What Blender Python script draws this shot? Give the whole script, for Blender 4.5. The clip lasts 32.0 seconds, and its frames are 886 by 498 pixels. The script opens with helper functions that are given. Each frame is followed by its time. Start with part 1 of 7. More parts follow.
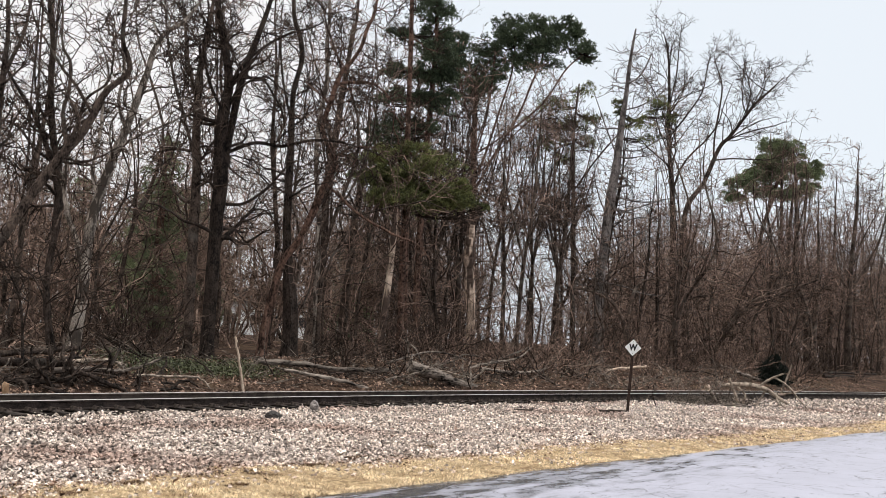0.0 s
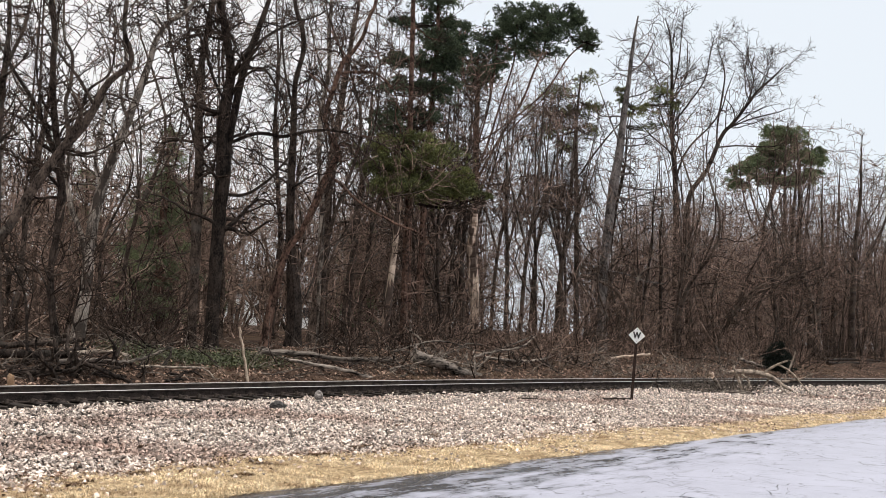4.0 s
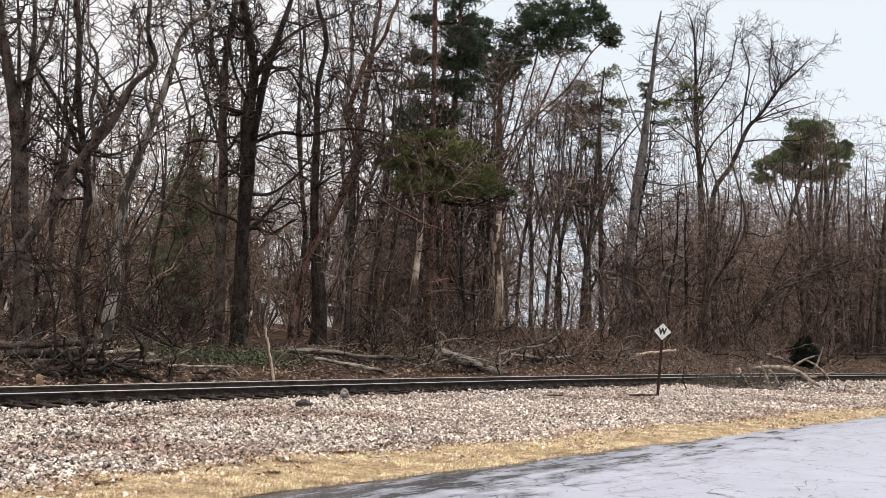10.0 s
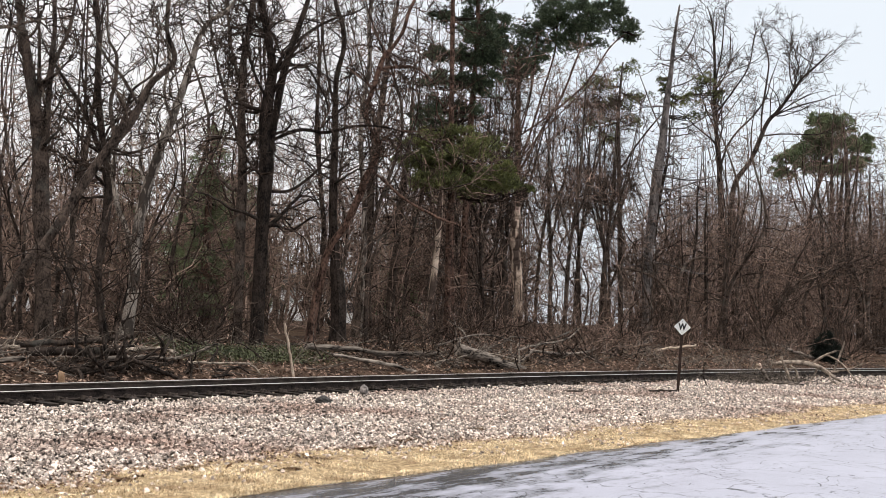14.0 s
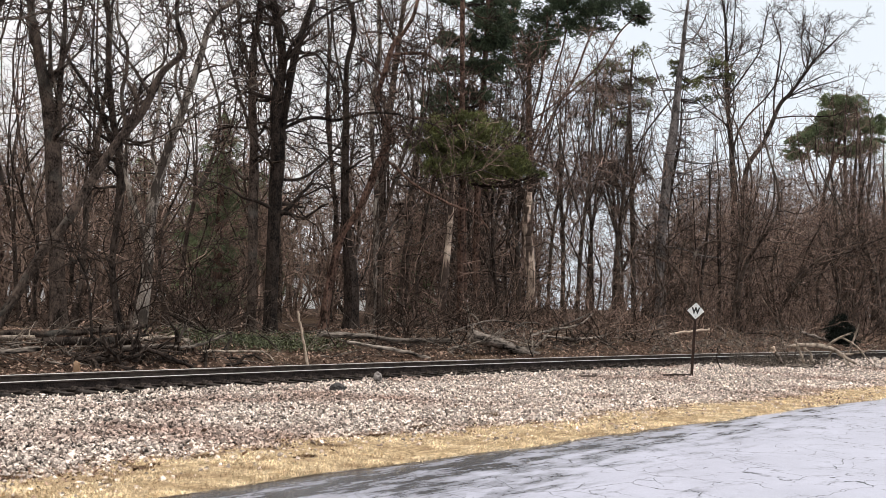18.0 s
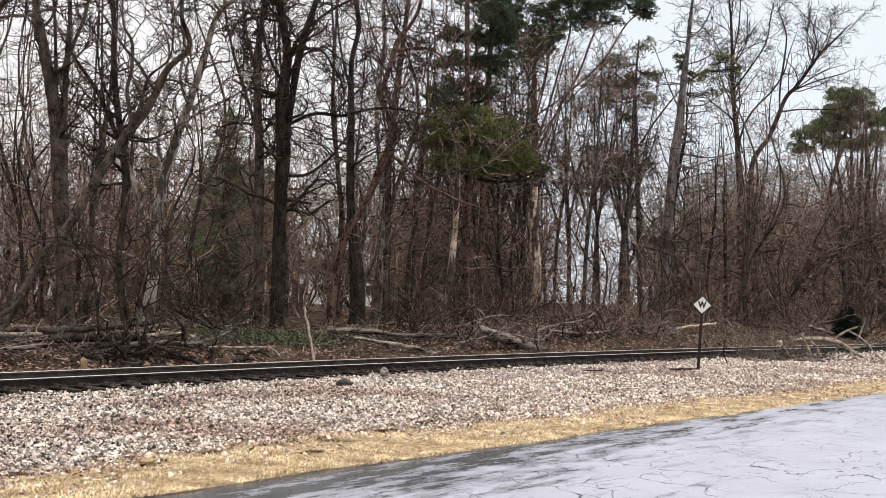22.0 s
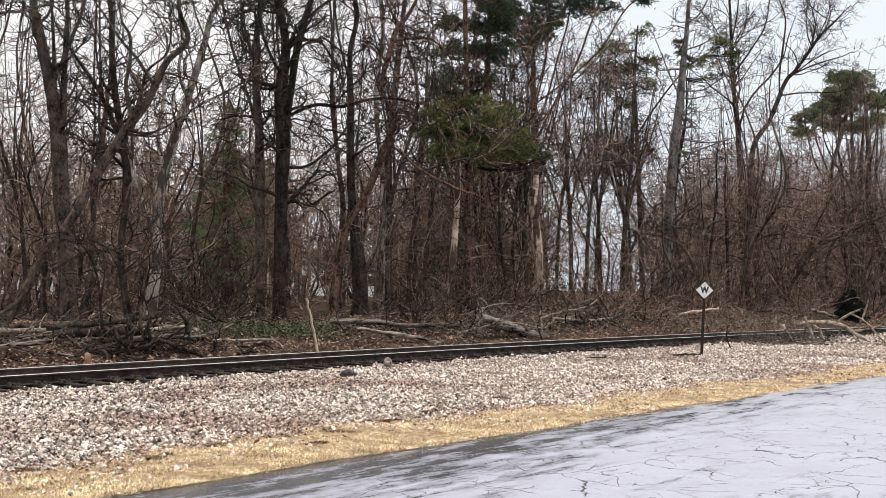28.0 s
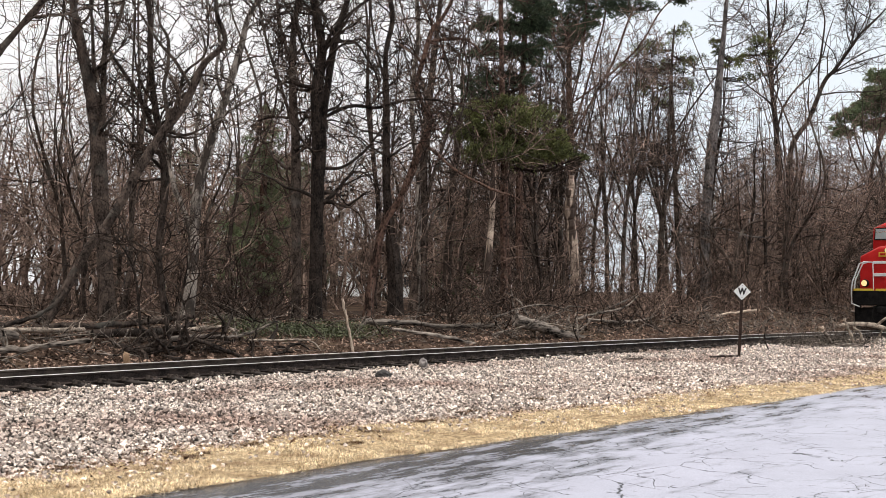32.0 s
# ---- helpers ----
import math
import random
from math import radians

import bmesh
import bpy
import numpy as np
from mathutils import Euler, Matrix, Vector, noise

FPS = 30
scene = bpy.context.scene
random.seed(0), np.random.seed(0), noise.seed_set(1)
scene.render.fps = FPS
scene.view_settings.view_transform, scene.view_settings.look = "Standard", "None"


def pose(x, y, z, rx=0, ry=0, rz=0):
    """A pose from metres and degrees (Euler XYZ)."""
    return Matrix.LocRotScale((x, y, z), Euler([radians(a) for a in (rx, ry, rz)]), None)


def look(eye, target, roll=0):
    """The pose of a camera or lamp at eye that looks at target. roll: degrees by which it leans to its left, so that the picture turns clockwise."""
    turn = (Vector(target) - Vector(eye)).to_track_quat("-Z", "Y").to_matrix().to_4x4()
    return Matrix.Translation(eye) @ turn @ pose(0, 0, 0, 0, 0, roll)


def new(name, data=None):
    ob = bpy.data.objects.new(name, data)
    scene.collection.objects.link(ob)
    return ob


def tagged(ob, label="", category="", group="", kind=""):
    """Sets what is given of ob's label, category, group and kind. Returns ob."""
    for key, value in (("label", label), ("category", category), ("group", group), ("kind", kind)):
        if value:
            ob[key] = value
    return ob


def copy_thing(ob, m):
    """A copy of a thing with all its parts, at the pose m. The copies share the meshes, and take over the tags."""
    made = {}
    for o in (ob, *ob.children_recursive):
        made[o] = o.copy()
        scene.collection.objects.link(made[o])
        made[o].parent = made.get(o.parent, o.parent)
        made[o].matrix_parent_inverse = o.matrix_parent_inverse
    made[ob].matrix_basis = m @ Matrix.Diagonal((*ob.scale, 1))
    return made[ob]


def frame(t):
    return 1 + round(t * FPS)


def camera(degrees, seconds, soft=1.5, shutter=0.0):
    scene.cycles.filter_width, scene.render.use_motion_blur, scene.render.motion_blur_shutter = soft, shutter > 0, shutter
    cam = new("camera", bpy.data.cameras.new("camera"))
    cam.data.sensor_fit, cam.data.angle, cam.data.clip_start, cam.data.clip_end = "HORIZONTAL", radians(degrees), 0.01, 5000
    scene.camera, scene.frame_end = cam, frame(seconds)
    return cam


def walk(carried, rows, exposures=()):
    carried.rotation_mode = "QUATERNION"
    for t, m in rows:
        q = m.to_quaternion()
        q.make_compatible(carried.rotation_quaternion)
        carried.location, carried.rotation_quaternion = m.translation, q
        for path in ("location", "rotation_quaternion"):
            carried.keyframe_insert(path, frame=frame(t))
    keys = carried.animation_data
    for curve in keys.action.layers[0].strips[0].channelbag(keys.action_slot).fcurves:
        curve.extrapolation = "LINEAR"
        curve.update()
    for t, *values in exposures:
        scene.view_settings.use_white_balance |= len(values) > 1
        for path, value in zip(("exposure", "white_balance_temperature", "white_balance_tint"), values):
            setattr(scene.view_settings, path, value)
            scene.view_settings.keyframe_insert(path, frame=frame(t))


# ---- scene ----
# One unbroken hand-held shot over a car park towards a railway line before a winter wood.
# x runs along the track, y away from the camera, z up; the car park is z = 0.
EYE = (0.0, 0.0, 1.9)
TURNS = [
    (0, 94.595, -3.296, -53.417), (0.5, 94.549, -3.407, -53.346), (1, 94.423, -3.442, -53.424), (1.5, 94.32, -3.341, -53.466), 
    (2, 94.24, -3.221, -53.433), (2.5, 94.152, -3.124, -53.384), (3, 94.06, -3.045, -53.324), (3.5, 94.028, -2.978, -53.287), 
    (5.5, 93.964, -2.825, -52.918), (6, 93.904, -2.829, -52.801), (6.5, 93.894, -2.795, -52.698), (7, 93.896, -2.776, -52.589), 
    (7.5, 93.903, -2.739, -52.496), (8, 93.88, -2.684, -52.408), (8.5, 93.846, -2.644, -52.319), (9, 93.84, -2.59, -52.208), 
    (9.5, 93.837, -2.529, -52.078), (10, 93.839, -2.505, -51.941), (10.5, 93.833, -2.499, -51.84), (11, 93.815, -2.529, -51.768), 
    (11.5, 93.807, -2.569, -51.716), (12, 93.812, -2.542, -51.631), (12.5, 93.794, -2.501, -51.475), (13, 93.733, -2.413, -51.284), 
    (13.5, 93.651, -2.321, -51.101), (14, 93.6, -2.306, -50.956), (14.5, 93.591, -2.288, -50.858), (16.5, 93.261, -1.971, -50.444), 
    (17, 93.069, -1.87, -50.389), (17.5, 92.934, -1.79, -50.337), (18, 92.873, -1.74, -50.289), (18.5, 92.833, -1.734, -50.245), 
    (19, 92.784, -1.727, -50.219), (19.5, 92.706, -1.684, -50.184), (20, 92.652, -1.658, -50.141), (20.5, 92.633, -1.6, -50.067), 
    (21, 92.639, -1.57, -49.991), (21.5, 92.644, -1.52, -49.973), (22, 92.618, -1.487, -49.975), (22.5, 92.591, -1.467, -50.014), 
    (23, 92.567, -1.409, -50.064), (23.5, 92.547, -1.324, -50.086), (24, 92.494, -1.253, -50.101), (24.5, 92.421, -1.174, -50.119), 
    (25, 92.344, -1.059, -50.127), (25.5, 92.28, -0.93, -50.112), (27.5, 92.055, -0.627, -49.93), (28, 92.068, -0.577, -49.85), 
    (28.5, 92.135, -0.564, -49.724), (29, 92.212, -0.561, -49.537), (29.5, 92.237, -0.618, -49.317), (30, 92.231, -0.624, -49.06), 
    (30.5, 92.162, -0.638, -48.823), (31, 92.094, -0.612, -48.578), (31.5, 92.061, -0.637, -48.306), (32, 92.087, -0.687, -48.025)
]
cam = camera(43.6, 32.0, soft=0.45)
walk(cam, [(t, pose(*EYE, rx, ry, rz)) for t, rx, ry, rz in TURNS], exposures=[(0.0, 0.17), (10.0, 0.19), (20.0, 0.235), (32.0, 0.25)])

# ---- light: a bright overcast winter sky ----
SUN_ELEV, SUN_AZ = radians(78), radians(205)
world = bpy.data.worlds.new("overcast_sky")
scene.world = world
world.use_nodes = True
wn, wl = world.node_tree.nodes, world.node_tree.links
wn.clear()
w_out = wn.new("ShaderNodeOutputWorld")
w_bg = wn.new("ShaderNodeBackground")
w_sky = wn.new("ShaderNodeTexSky")
w_sky.sky_type, w_sky.sun_disc = "NISHITA", False
w_sky.sun_elevation, w_sky.sun_rotation = SUN_ELEV, SUN_AZ
w_sky.air_density, w_sky.dust_density = 1.0, 2.0
w_co = wn.new("ShaderNodeTexCoord")
w_map = wn.new("ShaderNodeMapping")
w_map.inputs["Scale"].default_value = (1.0, 1.0, 2.6)
w_noise = wn.new("ShaderNodeTexNoise")
w_noise.inputs["Scale"].default_value = 1.6
w_noise.inputs["Detail"].default_value = 4.0
w_ramp = wn.new("ShaderNodeValToRGB")
w_ramp.color_ramp.elements[0].position, w_ramp.color_ramp.elements[0].color = 0.36, (7.9, 8.4, 8.95, 1)
w_ramp.color_ramp.elements[1].position, w_ramp.color_ramp.elements[1].color = 0.60, (9.15, 8.95, 8.9, 1)
w_mix = wn.new("ShaderNodeMixRGB")
w_mix.inputs["Fac"].default_value = 0.92
wl.new(w_co.outputs["Generated"], w_map.inputs["Vector"])
wl.new(w_map.outputs["Vector"], w_noise.inputs["Vector"])
w_sep, w_lean, w_drift = wn.new("ShaderNodeSeparateXYZ"), wn.new("ShaderNodeMath"), wn.new("ShaderNodeMath")
w_lean.operation, w_drift.operation = "SUBTRACT", "MULTIPLY_ADD"
w_drift.inputs[1].default_value = 0.22
wl.new(w_co.outputs["Generated"], w_sep.inputs["Vector"])
wl.new(w_sep.outputs["Y"], w_lean.inputs[0])
wl.new(w_sep.outputs["X"], w_lean.inputs[1])
wl.new(w_lean.outputs["Value"], w_drift.inputs[0])
wl.new(w_noise.outputs["Fac"], w_drift.inputs[2])
wl.new(w_drift.outputs["Value"], w_ramp.inputs["Fac"])
wl.new(w_sky.outputs["Color"], w_mix.inputs["Color1"])
wl.new(w_ramp.outputs["Color"], w_mix.inputs["Color2"])
wl.new(w_mix.outputs["Color"], w_bg.inputs["Color"])
w_bg.inputs["Strength"].default_value = 0.1
wl.new(w_bg.outputs["Background"], w_out.inputs["Surface"])

sun = new("sun", bpy.data.lights.new("sun", "SUN"))
sun.data.energy, sun.data.angle, sun.data.color = 2.05, radians(20), (1.0, 0.96, 0.89)
sun_to = Vector((math.sin(SUN_AZ) * math.cos(SUN_ELEV), math.cos(SUN_AZ) * math.cos(SUN_ELEV), math.sin(SUN_ELEV)))
sun.matrix_world = look(sun_to * 60, (0, 0, 0))


# ---- materials ----
def mat(name, low, high, scale=4.0, rough=0.8, bump=0.3, fine=40.0, vary=0.0, island=False, spec=0.3, stretch=(1, 1, 1), metal=0.0, patch=None, bump_dist=0.02, patch_stretch=None):
    """Two-scale procedural surface: broad mottling between two colours, fine grain and relief, and a shift from piece to piece."""
    m = bpy.data.materials.new(name)
    m.use_nodes = True
    n, l = m.node_tree.nodes, m.node_tree.links
    b = n["Principled BSDF"]
    b.inputs["Roughness"].default_value = rough
    b.inputs["Metallic"].default_value = metal
    b.inputs["Specular IOR Level"].default_value = spec
    co = n.new("ShaderNodeTexCoord")
    mp = n.new("ShaderNodeMapping")
    mp.inputs["Scale"].default_value = stretch
    l.new(co.outputs["Object"], mp.inputs["Vector"])
    broad, grain = n.new("ShaderNodeTexNoise"), n.new("ShaderNodeTexNoise")
    broad.inputs["Scale"].default_value, broad.inputs["Detail"].default_value = scale, 5.0
    grain.inputs["Scale"].default_value, grain.inputs["Detail"].default_value = fine, 4.0
    l.new(mp.outputs["Vector"], broad.inputs["Vector"])
    l.new(mp.outputs["Vector"], grain.inputs["Vector"])
    mixn = n.new("ShaderNodeMath")
    mixn.operation = "MULTIPLY_ADD"
    mixn.inputs[1].default_value = 0.45
    l.new(grain.outputs["Fac"], mixn.inputs[0])
    half = n.new("ShaderNodeMath")
    half.operation = "MULTIPLY"
    half.inputs[1].default_value = 0.55
    l.new(broad.outputs["Fac"], half.inputs[0])
    l.new(half.outputs["Value"], mixn.inputs[2])
    ramp = n.new("ShaderNodeValToRGB")
    ramp.color_ramp.elements[0].position, ramp.color_ramp.elements[0].color = 0.40, (*low, 1)
    ramp.color_ramp.elements[1].position, ramp.color_ramp.elements[1].color = 0.60, (*high, 1)
    l.new(mixn.outputs["Value"], ramp.inputs["Fac"])
    out = ramp.outputs["Color"]
    if patch:
        colour, where, lo, hi = patch
        pn = n.new("ShaderNodeTexNoise")
        pn.inputs["Scale"].default_value, pn.inputs["Detail"].default_value = where, 3.0
        l.new(co.outputs["Object"], pn.inputs["Vector"])
        if patch_stretch:
            pmap = n.new("ShaderNodeMapping")
            pmap.inputs["Scale"].default_value = patch_stretch
            l.new(co.outputs["Object"], pmap.inputs["Vector"])
            l.new(pmap.outputs["Vector"], pn.inputs["Vector"])
        pr = n.new("ShaderNodeMapRange")
        pr.inputs["From Min"].default_value, pr.inputs["From Max"].default_value = lo, hi
        l.new(pn.outputs["Fac"], pr.inputs["Value"])
        pm = n.new("ShaderNodeMixRGB")
        l.new(pr.outputs["Result"], pm.inputs["Fac"])
        l.new(out, pm.inputs["Color1"])
        pm.inputs["Color2"].default_value = (*colour, 1)
        out = pm.outputs["Color"]
    if vary:
        info = n.new("ShaderNodeNewGeometry" if island else "ShaderNodeObjectInfo")
        hsv = n.new("ShaderNodeHueSaturation")
        rng = n.new("ShaderNodeMapRange")
        rng.inputs["To Min"].default_value, rng.inputs["To Max"].default_value = 1 - vary, 1 + vary
        l.new(info.outputs["Random Per Island" if island else "Random"], rng.inputs["Value"])
        l.new(rng.outputs["Result"], hsv.inputs["Value"])
        l.new(out, hsv.inputs["Color"])
        out = hsv.outputs["Color"]
    l.new(out, b.inputs["Base Color"])
    if bump:
        bp = n.new("ShaderNodeBump")
        bp.inputs["Strength"].default_value, bp.inputs["Distance"].default_value = bump, bump_dist
        l.new(grain.outputs["Fac"], bp.inputs["Height"])
        l.new(bp.outputs["Normal"], b.inputs["Normal"])
    return m


BARK = (1, 1, 0.6)
M_bark = mat("grey_brown_bark", (0.015, 0.0113, 0.0093), (0.14, 0.104, 0.084), 4.0, 0.92, 1.0, 24, 0.3, stretch=BARK, spec=0.1, patch=((0.15, 0.137, 0.118), 0.9, 0.56, 0.72), bump_dist=0.04)
M_bark_dark = mat("dark_wet_bark", (0.009, 0.007, 0.006), (0.072, 0.053, 0.043), 4.0, 0.9, 1.0, 24, 0.25, stretch=BARK, spec=0.12, patch=((0.085, 0.076, 0.065), 0.9, 0.60, 0.76), bump_dist=0.04)
M_bark_pale = mat("pale_flaking_bark", (0.06, 0.049, 0.041), (0.40, 0.34, 0.288), 4.0, 0.9, 0.9, 30, 0.1, stretch=(1, 1, 0.6), spec=0.1, patch=((0.065, 0.052, 0.043), 1.6, 0.52, 0.55), bump_dist=0.03, patch_stretch=(3, 3, 0.9))
M_bark_red = mat("red_brown_pine_bark", (0.024, 0.015, 0.0115), (0.185, 0.110, 0.082), 3.5, 0.92, 1.0, 14, 0.15, stretch=BARK, spec=0.1, bump_dist=0.04)
M_bark_snag = mat("bleached_grey_snag_wood", (0.045, 0.039, 0.036), (0.27, 0.235, 0.22), 3.0, 0.9, 0.9, 14, 0.15, stretch=BARK, spec=0.1, bump_dist=0.04)
M_deadwood = mat("half_stripped_dead_wood", (0.25, 0.18, 0.135), (0.70, 0.55, 0.43), 3.0, 0.85, 0.6, 30, 0.1, stretch=BARK, spec=0.15, patch=((0.085, 0.060, 0.048), 0.8, 0.45, 0.50), patch_stretch=(4, 4, 0.55))
M_twig = mat("brown_twig", (0.010, 0.0072, 0.0058), (0.105, 0.074, 0.058), 1.5, 0.9, 0.0, 12, 0.6, island=True, spec=0.1)
M_twig_red = mat("reddish_twig", (0.037, 0.025, 0.020), (0.345, 0.239, 0.188), 1.5, 0.9, 0.0, 12, 0.6, island=True, spec=0.1)
# far stems: distance haze put into the colour, paler than the near twigs
M_stems = mat("haze_pale_woodland_stems", (0.075, 0.053, 0.042), (0.36, 0.254, 0.20), 2.0, 0.9, 0.0, 12, 0.45, island=True, spec=0.1)
M_stems_red = mat("haze_pale_reddish_woodland", (0.12, 0.086, 0.070), (0.44, 0.32, 0.262), 2.0, 0.9, 0.0, 12, 0.4, island=True, spec=0.1)
M_needle = mat("dark_pine_needles", (0.024, 0.035, 0.020), (0.105, 0.135, 0.075), 1.2, 0.7, 0.0, 9, 0.45, island=True, spec=0.2)
# paler needles for trees farther off, with the haze mixed into the green
M_needle_far = mat("haze_grey_green_needles", (0.075, 0.098, 0.052), (0.24, 0.285, 0.145), 0.6, 0.7, 0.0, 9, 0.4, island=True, spec=0.2)
M_needle_olive = mat("olive_pine_needles", (0.030, 0.037, 0.014), (0.21, 0.22, 0.078), 0.9, 0.7, 0.0, 9, 0.45, island=True, spec=0.2)
M_needle_fir = mat("blackish_fir_needles", (0.006, 0.008, 0.0065), (0.02, 0.025, 0.019), 3.0, 0.75, 0.0, 9, 0.2, spec=0.15)
M_log = mat("weathered_grey_log", (0.010, 0.0078, 0.0067), (0.30, 0.248, 0.208), 7.0, 0.92, 0.8, 24, 0.3, stretch=(0.25, 1, 1), spec=0.1)
M_cut = mat("fresh_cut_wood", (0.42, 0.25, 0.14), (0.62, 0.42, 0.27), 6.0, 0.85, 0.4, 40, 0.1)
M_branch_pale = mat("barkless_bleached_branch", (0.09, 0.068, 0.052), (0.52, 0.42, 0.335), 7.0, 0.85, 0.5, 40, 0.2)
M_soil = mat("leaf_litter_soil", (0.022, 0.014, 0.0105), (0.105, 0.066, 0.047), 1.3, 0.95, 0.9, 30, spec=0.1, patch=((0.10, 0.066, 0.042), 0.5, 0.56, 0.68), bump_dist=0.05)
M_leaf = mat("fallen_brown_leaves", (0.06, 0.036, 0.027), (0.42, 0.285, 0.215), 8.0, 0.9, 0.0, 30, 0.5, island=True, spec=0.15)
M_ivy = mat("ground_ivy_leaves", (0.028, 0.033, 0.015), (0.115, 0.125, 0.058), 8.0, 0.55, 0.0, 30, 0.4, island=True)
# near-black bed: the shade in the gaps between stones is put into its colour
M_ballast_bed = mat("gap_shade_ballast_bed", (0.012, 0.010, 0.009), (0.06, 0.05, 0.045), 14.0, 0.95, 1.0, 60, spec=0.1, bump_dist=0.05)
M_stone = mat("crushed_limestone", (0.38, 0.30, 0.25), (0.95, 0.815, 0.72), 5.0, 0.9, 0.25, 60, 0.66, island=True, spec=0.15, patch=((0.40, 0.285, 0.235), 0.35, 0.50, 0.68))
M_stone_one = mat("crushed_limestone_piece", (0.34, 0.265, 0.222), (0.84, 0.715, 0.63), 5.0, 0.9, 0.25, 60, 0.62, spec=0.15)
M_rock_dark = mat("dark_slag_lump", (0.03, 0.028, 0.027), (0.11, 0.10, 0.095), 8.0, 0.9, 0.8, 30, spec=0.2)
M_rock_grey = mat("grey_rock_lump", (0.16, 0.14, 0.13), (0.36, 0.32, 0.30), 8.0, 0.9, 0.8, 30, spec=0.2)
M_turf = mat("dormant_turf_soil", (0.14, 0.092, 0.05), (0.58, 0.425, 0.25), 14.0, 0.95, 1.0, 38, spec=0.1, patch=((0.27, 0.175, 0.105), 2.3, 0.54, 0.74), bump_dist=0.01)
M_straw = mat("straw_grass_blades", (0.50, 0.375, 0.23), (1.0, 0.83, 0.57), 2.5, 0.85, 0.0, 20, 0.6, island=True, spec=0.15, patch=((0.34, 0.225, 0.135), 2.3, 0.52, 0.72))
M_weed = mat("dead_brown_weeds", (0.07, 0.043, 0.026), (0.24, 0.15, 0.088), 6.0, 0.9, 0.0, 30, 0.3, island=True, spec=0.1)
M_tie = mat("creosoted_timber", (0.014, 0.011, 0.009), (0.06, 0.048, 0.04), 5.0, 0.9, 0.7, 40, 0.25, stretch=(1, 0.2, 1), spec=0.2)
M_rail_side = mat("rusty_rail_steel", (0.012, 0.009, 0.008), (0.058, 0.043, 0.037), 6.0, 0.8, 0.4, 40, spec=0.15)
M_rail_top = mat("polished_rail_head", (0.50, 0.46, 0.42), (0.70, 0.655, 0.61), 6.0, 0.5, 0.05, 70, metal=0.4)
M_rail_brown = mat("brown_weathered_rail_steel", (0.04, 0.031, 0.026), (0.11, 0.085, 0.07), 6.0, 0.8, 0.4, 70, spec=0.15)
M_stake = mat("pale_broken_heartwood", (0.40, 0.30, 0.225), (0.66, 0.52, 0.41), 5.0, 0.85, 0.4, 40, 0.1)
M_plate = mat("rusty_plate_steel", (0.03, 0.024, 0.021), (0.14, 0.108, 0.092), 9.0, 0.8, 0.5, 60, 0.3)
M_post = mat("rusted_steel_post", (0.018, 0.010, 0.008), (0.055, 0.031, 0.023), 9.0, 0.8, 0.5, 60)
M_white = mat("white_sign_enamel", (0.80, 0.80, 0.79), (0.88, 0.88, 0.87), 6.0, 0.5, 0.05, 60)
M_black = mat("black_sign_enamel", (0.012, 0.012, 0.012), (0.03, 0.03, 0.03), 6.0, 0.5, 0.05, 60)
M_loco_red = mat("red_locomotive_paint", (0.40, 0.007, 0.007), (0.52, 0.013, 0.011), 2.0, 0.42, 0.05, 50, spec=0.3)
M_loco_black = mat("grimy_black_running_gear", (0.004, 0.004, 0.004), (0.016, 0.014, 0.013), 4.0, 0.8, 0.4, 40, spec=0.1)
M_loco_white = mat("white_handrail_paint", (0.72, 0.71, 0.69), (0.84, 0.83, 0.81), 5.0, 0.5, 0.05, 50)
M_loco_yellow = mat("yellow_sill_stripe", (0.62, 0.42, 0.04), (0.75, 0.53, 0.07), 5.0, 0.5, 0.05, 50)
M_wall_white = mat("white_house_siding", (0.70, 0.70, 0.69), (0.82, 0.82, 0.81), 2.0, 0.7, 0.1, 20)
M_roof = mat("grey_roof_shingles", (0.12, 0.115, 0.11), (0.24, 0.23, 0.22), 3.0, 0.9, 0.4, 30)


def plain(name, colour, rough=0.3, metal=0.0, glow=0.0):
    m = bpy.data.materials.new(name)
    m.use_nodes = True
    b = m.node_tree.nodes["Principled BSDF"]
    b.inputs["Base Color"].default_value = (*colour, 1)
    b.inputs["Roughness"].default_value, b.inputs["Metallic"].default_value = rough, metal
    if glow:
        b.inputs["Emission Color"].default_value, b.inputs["Emission Strength"].default_value = (*colour, 1), glow
    return m


# greenish glass, its base colour lightened to paint in the reflected sky
M_cab_glass = plain("greenish_cab_glass_painted_reflection", (0.30, 0.37, 0.37), 0.06)
M_lamp_lit = plain("lit_ditch_lamp", (1.0, 0.72, 0.34), 0.3, 0.0, 0.55)
M_house_glass = plain("dark_house_window", (0.03, 0.035, 0.04), 0.1)


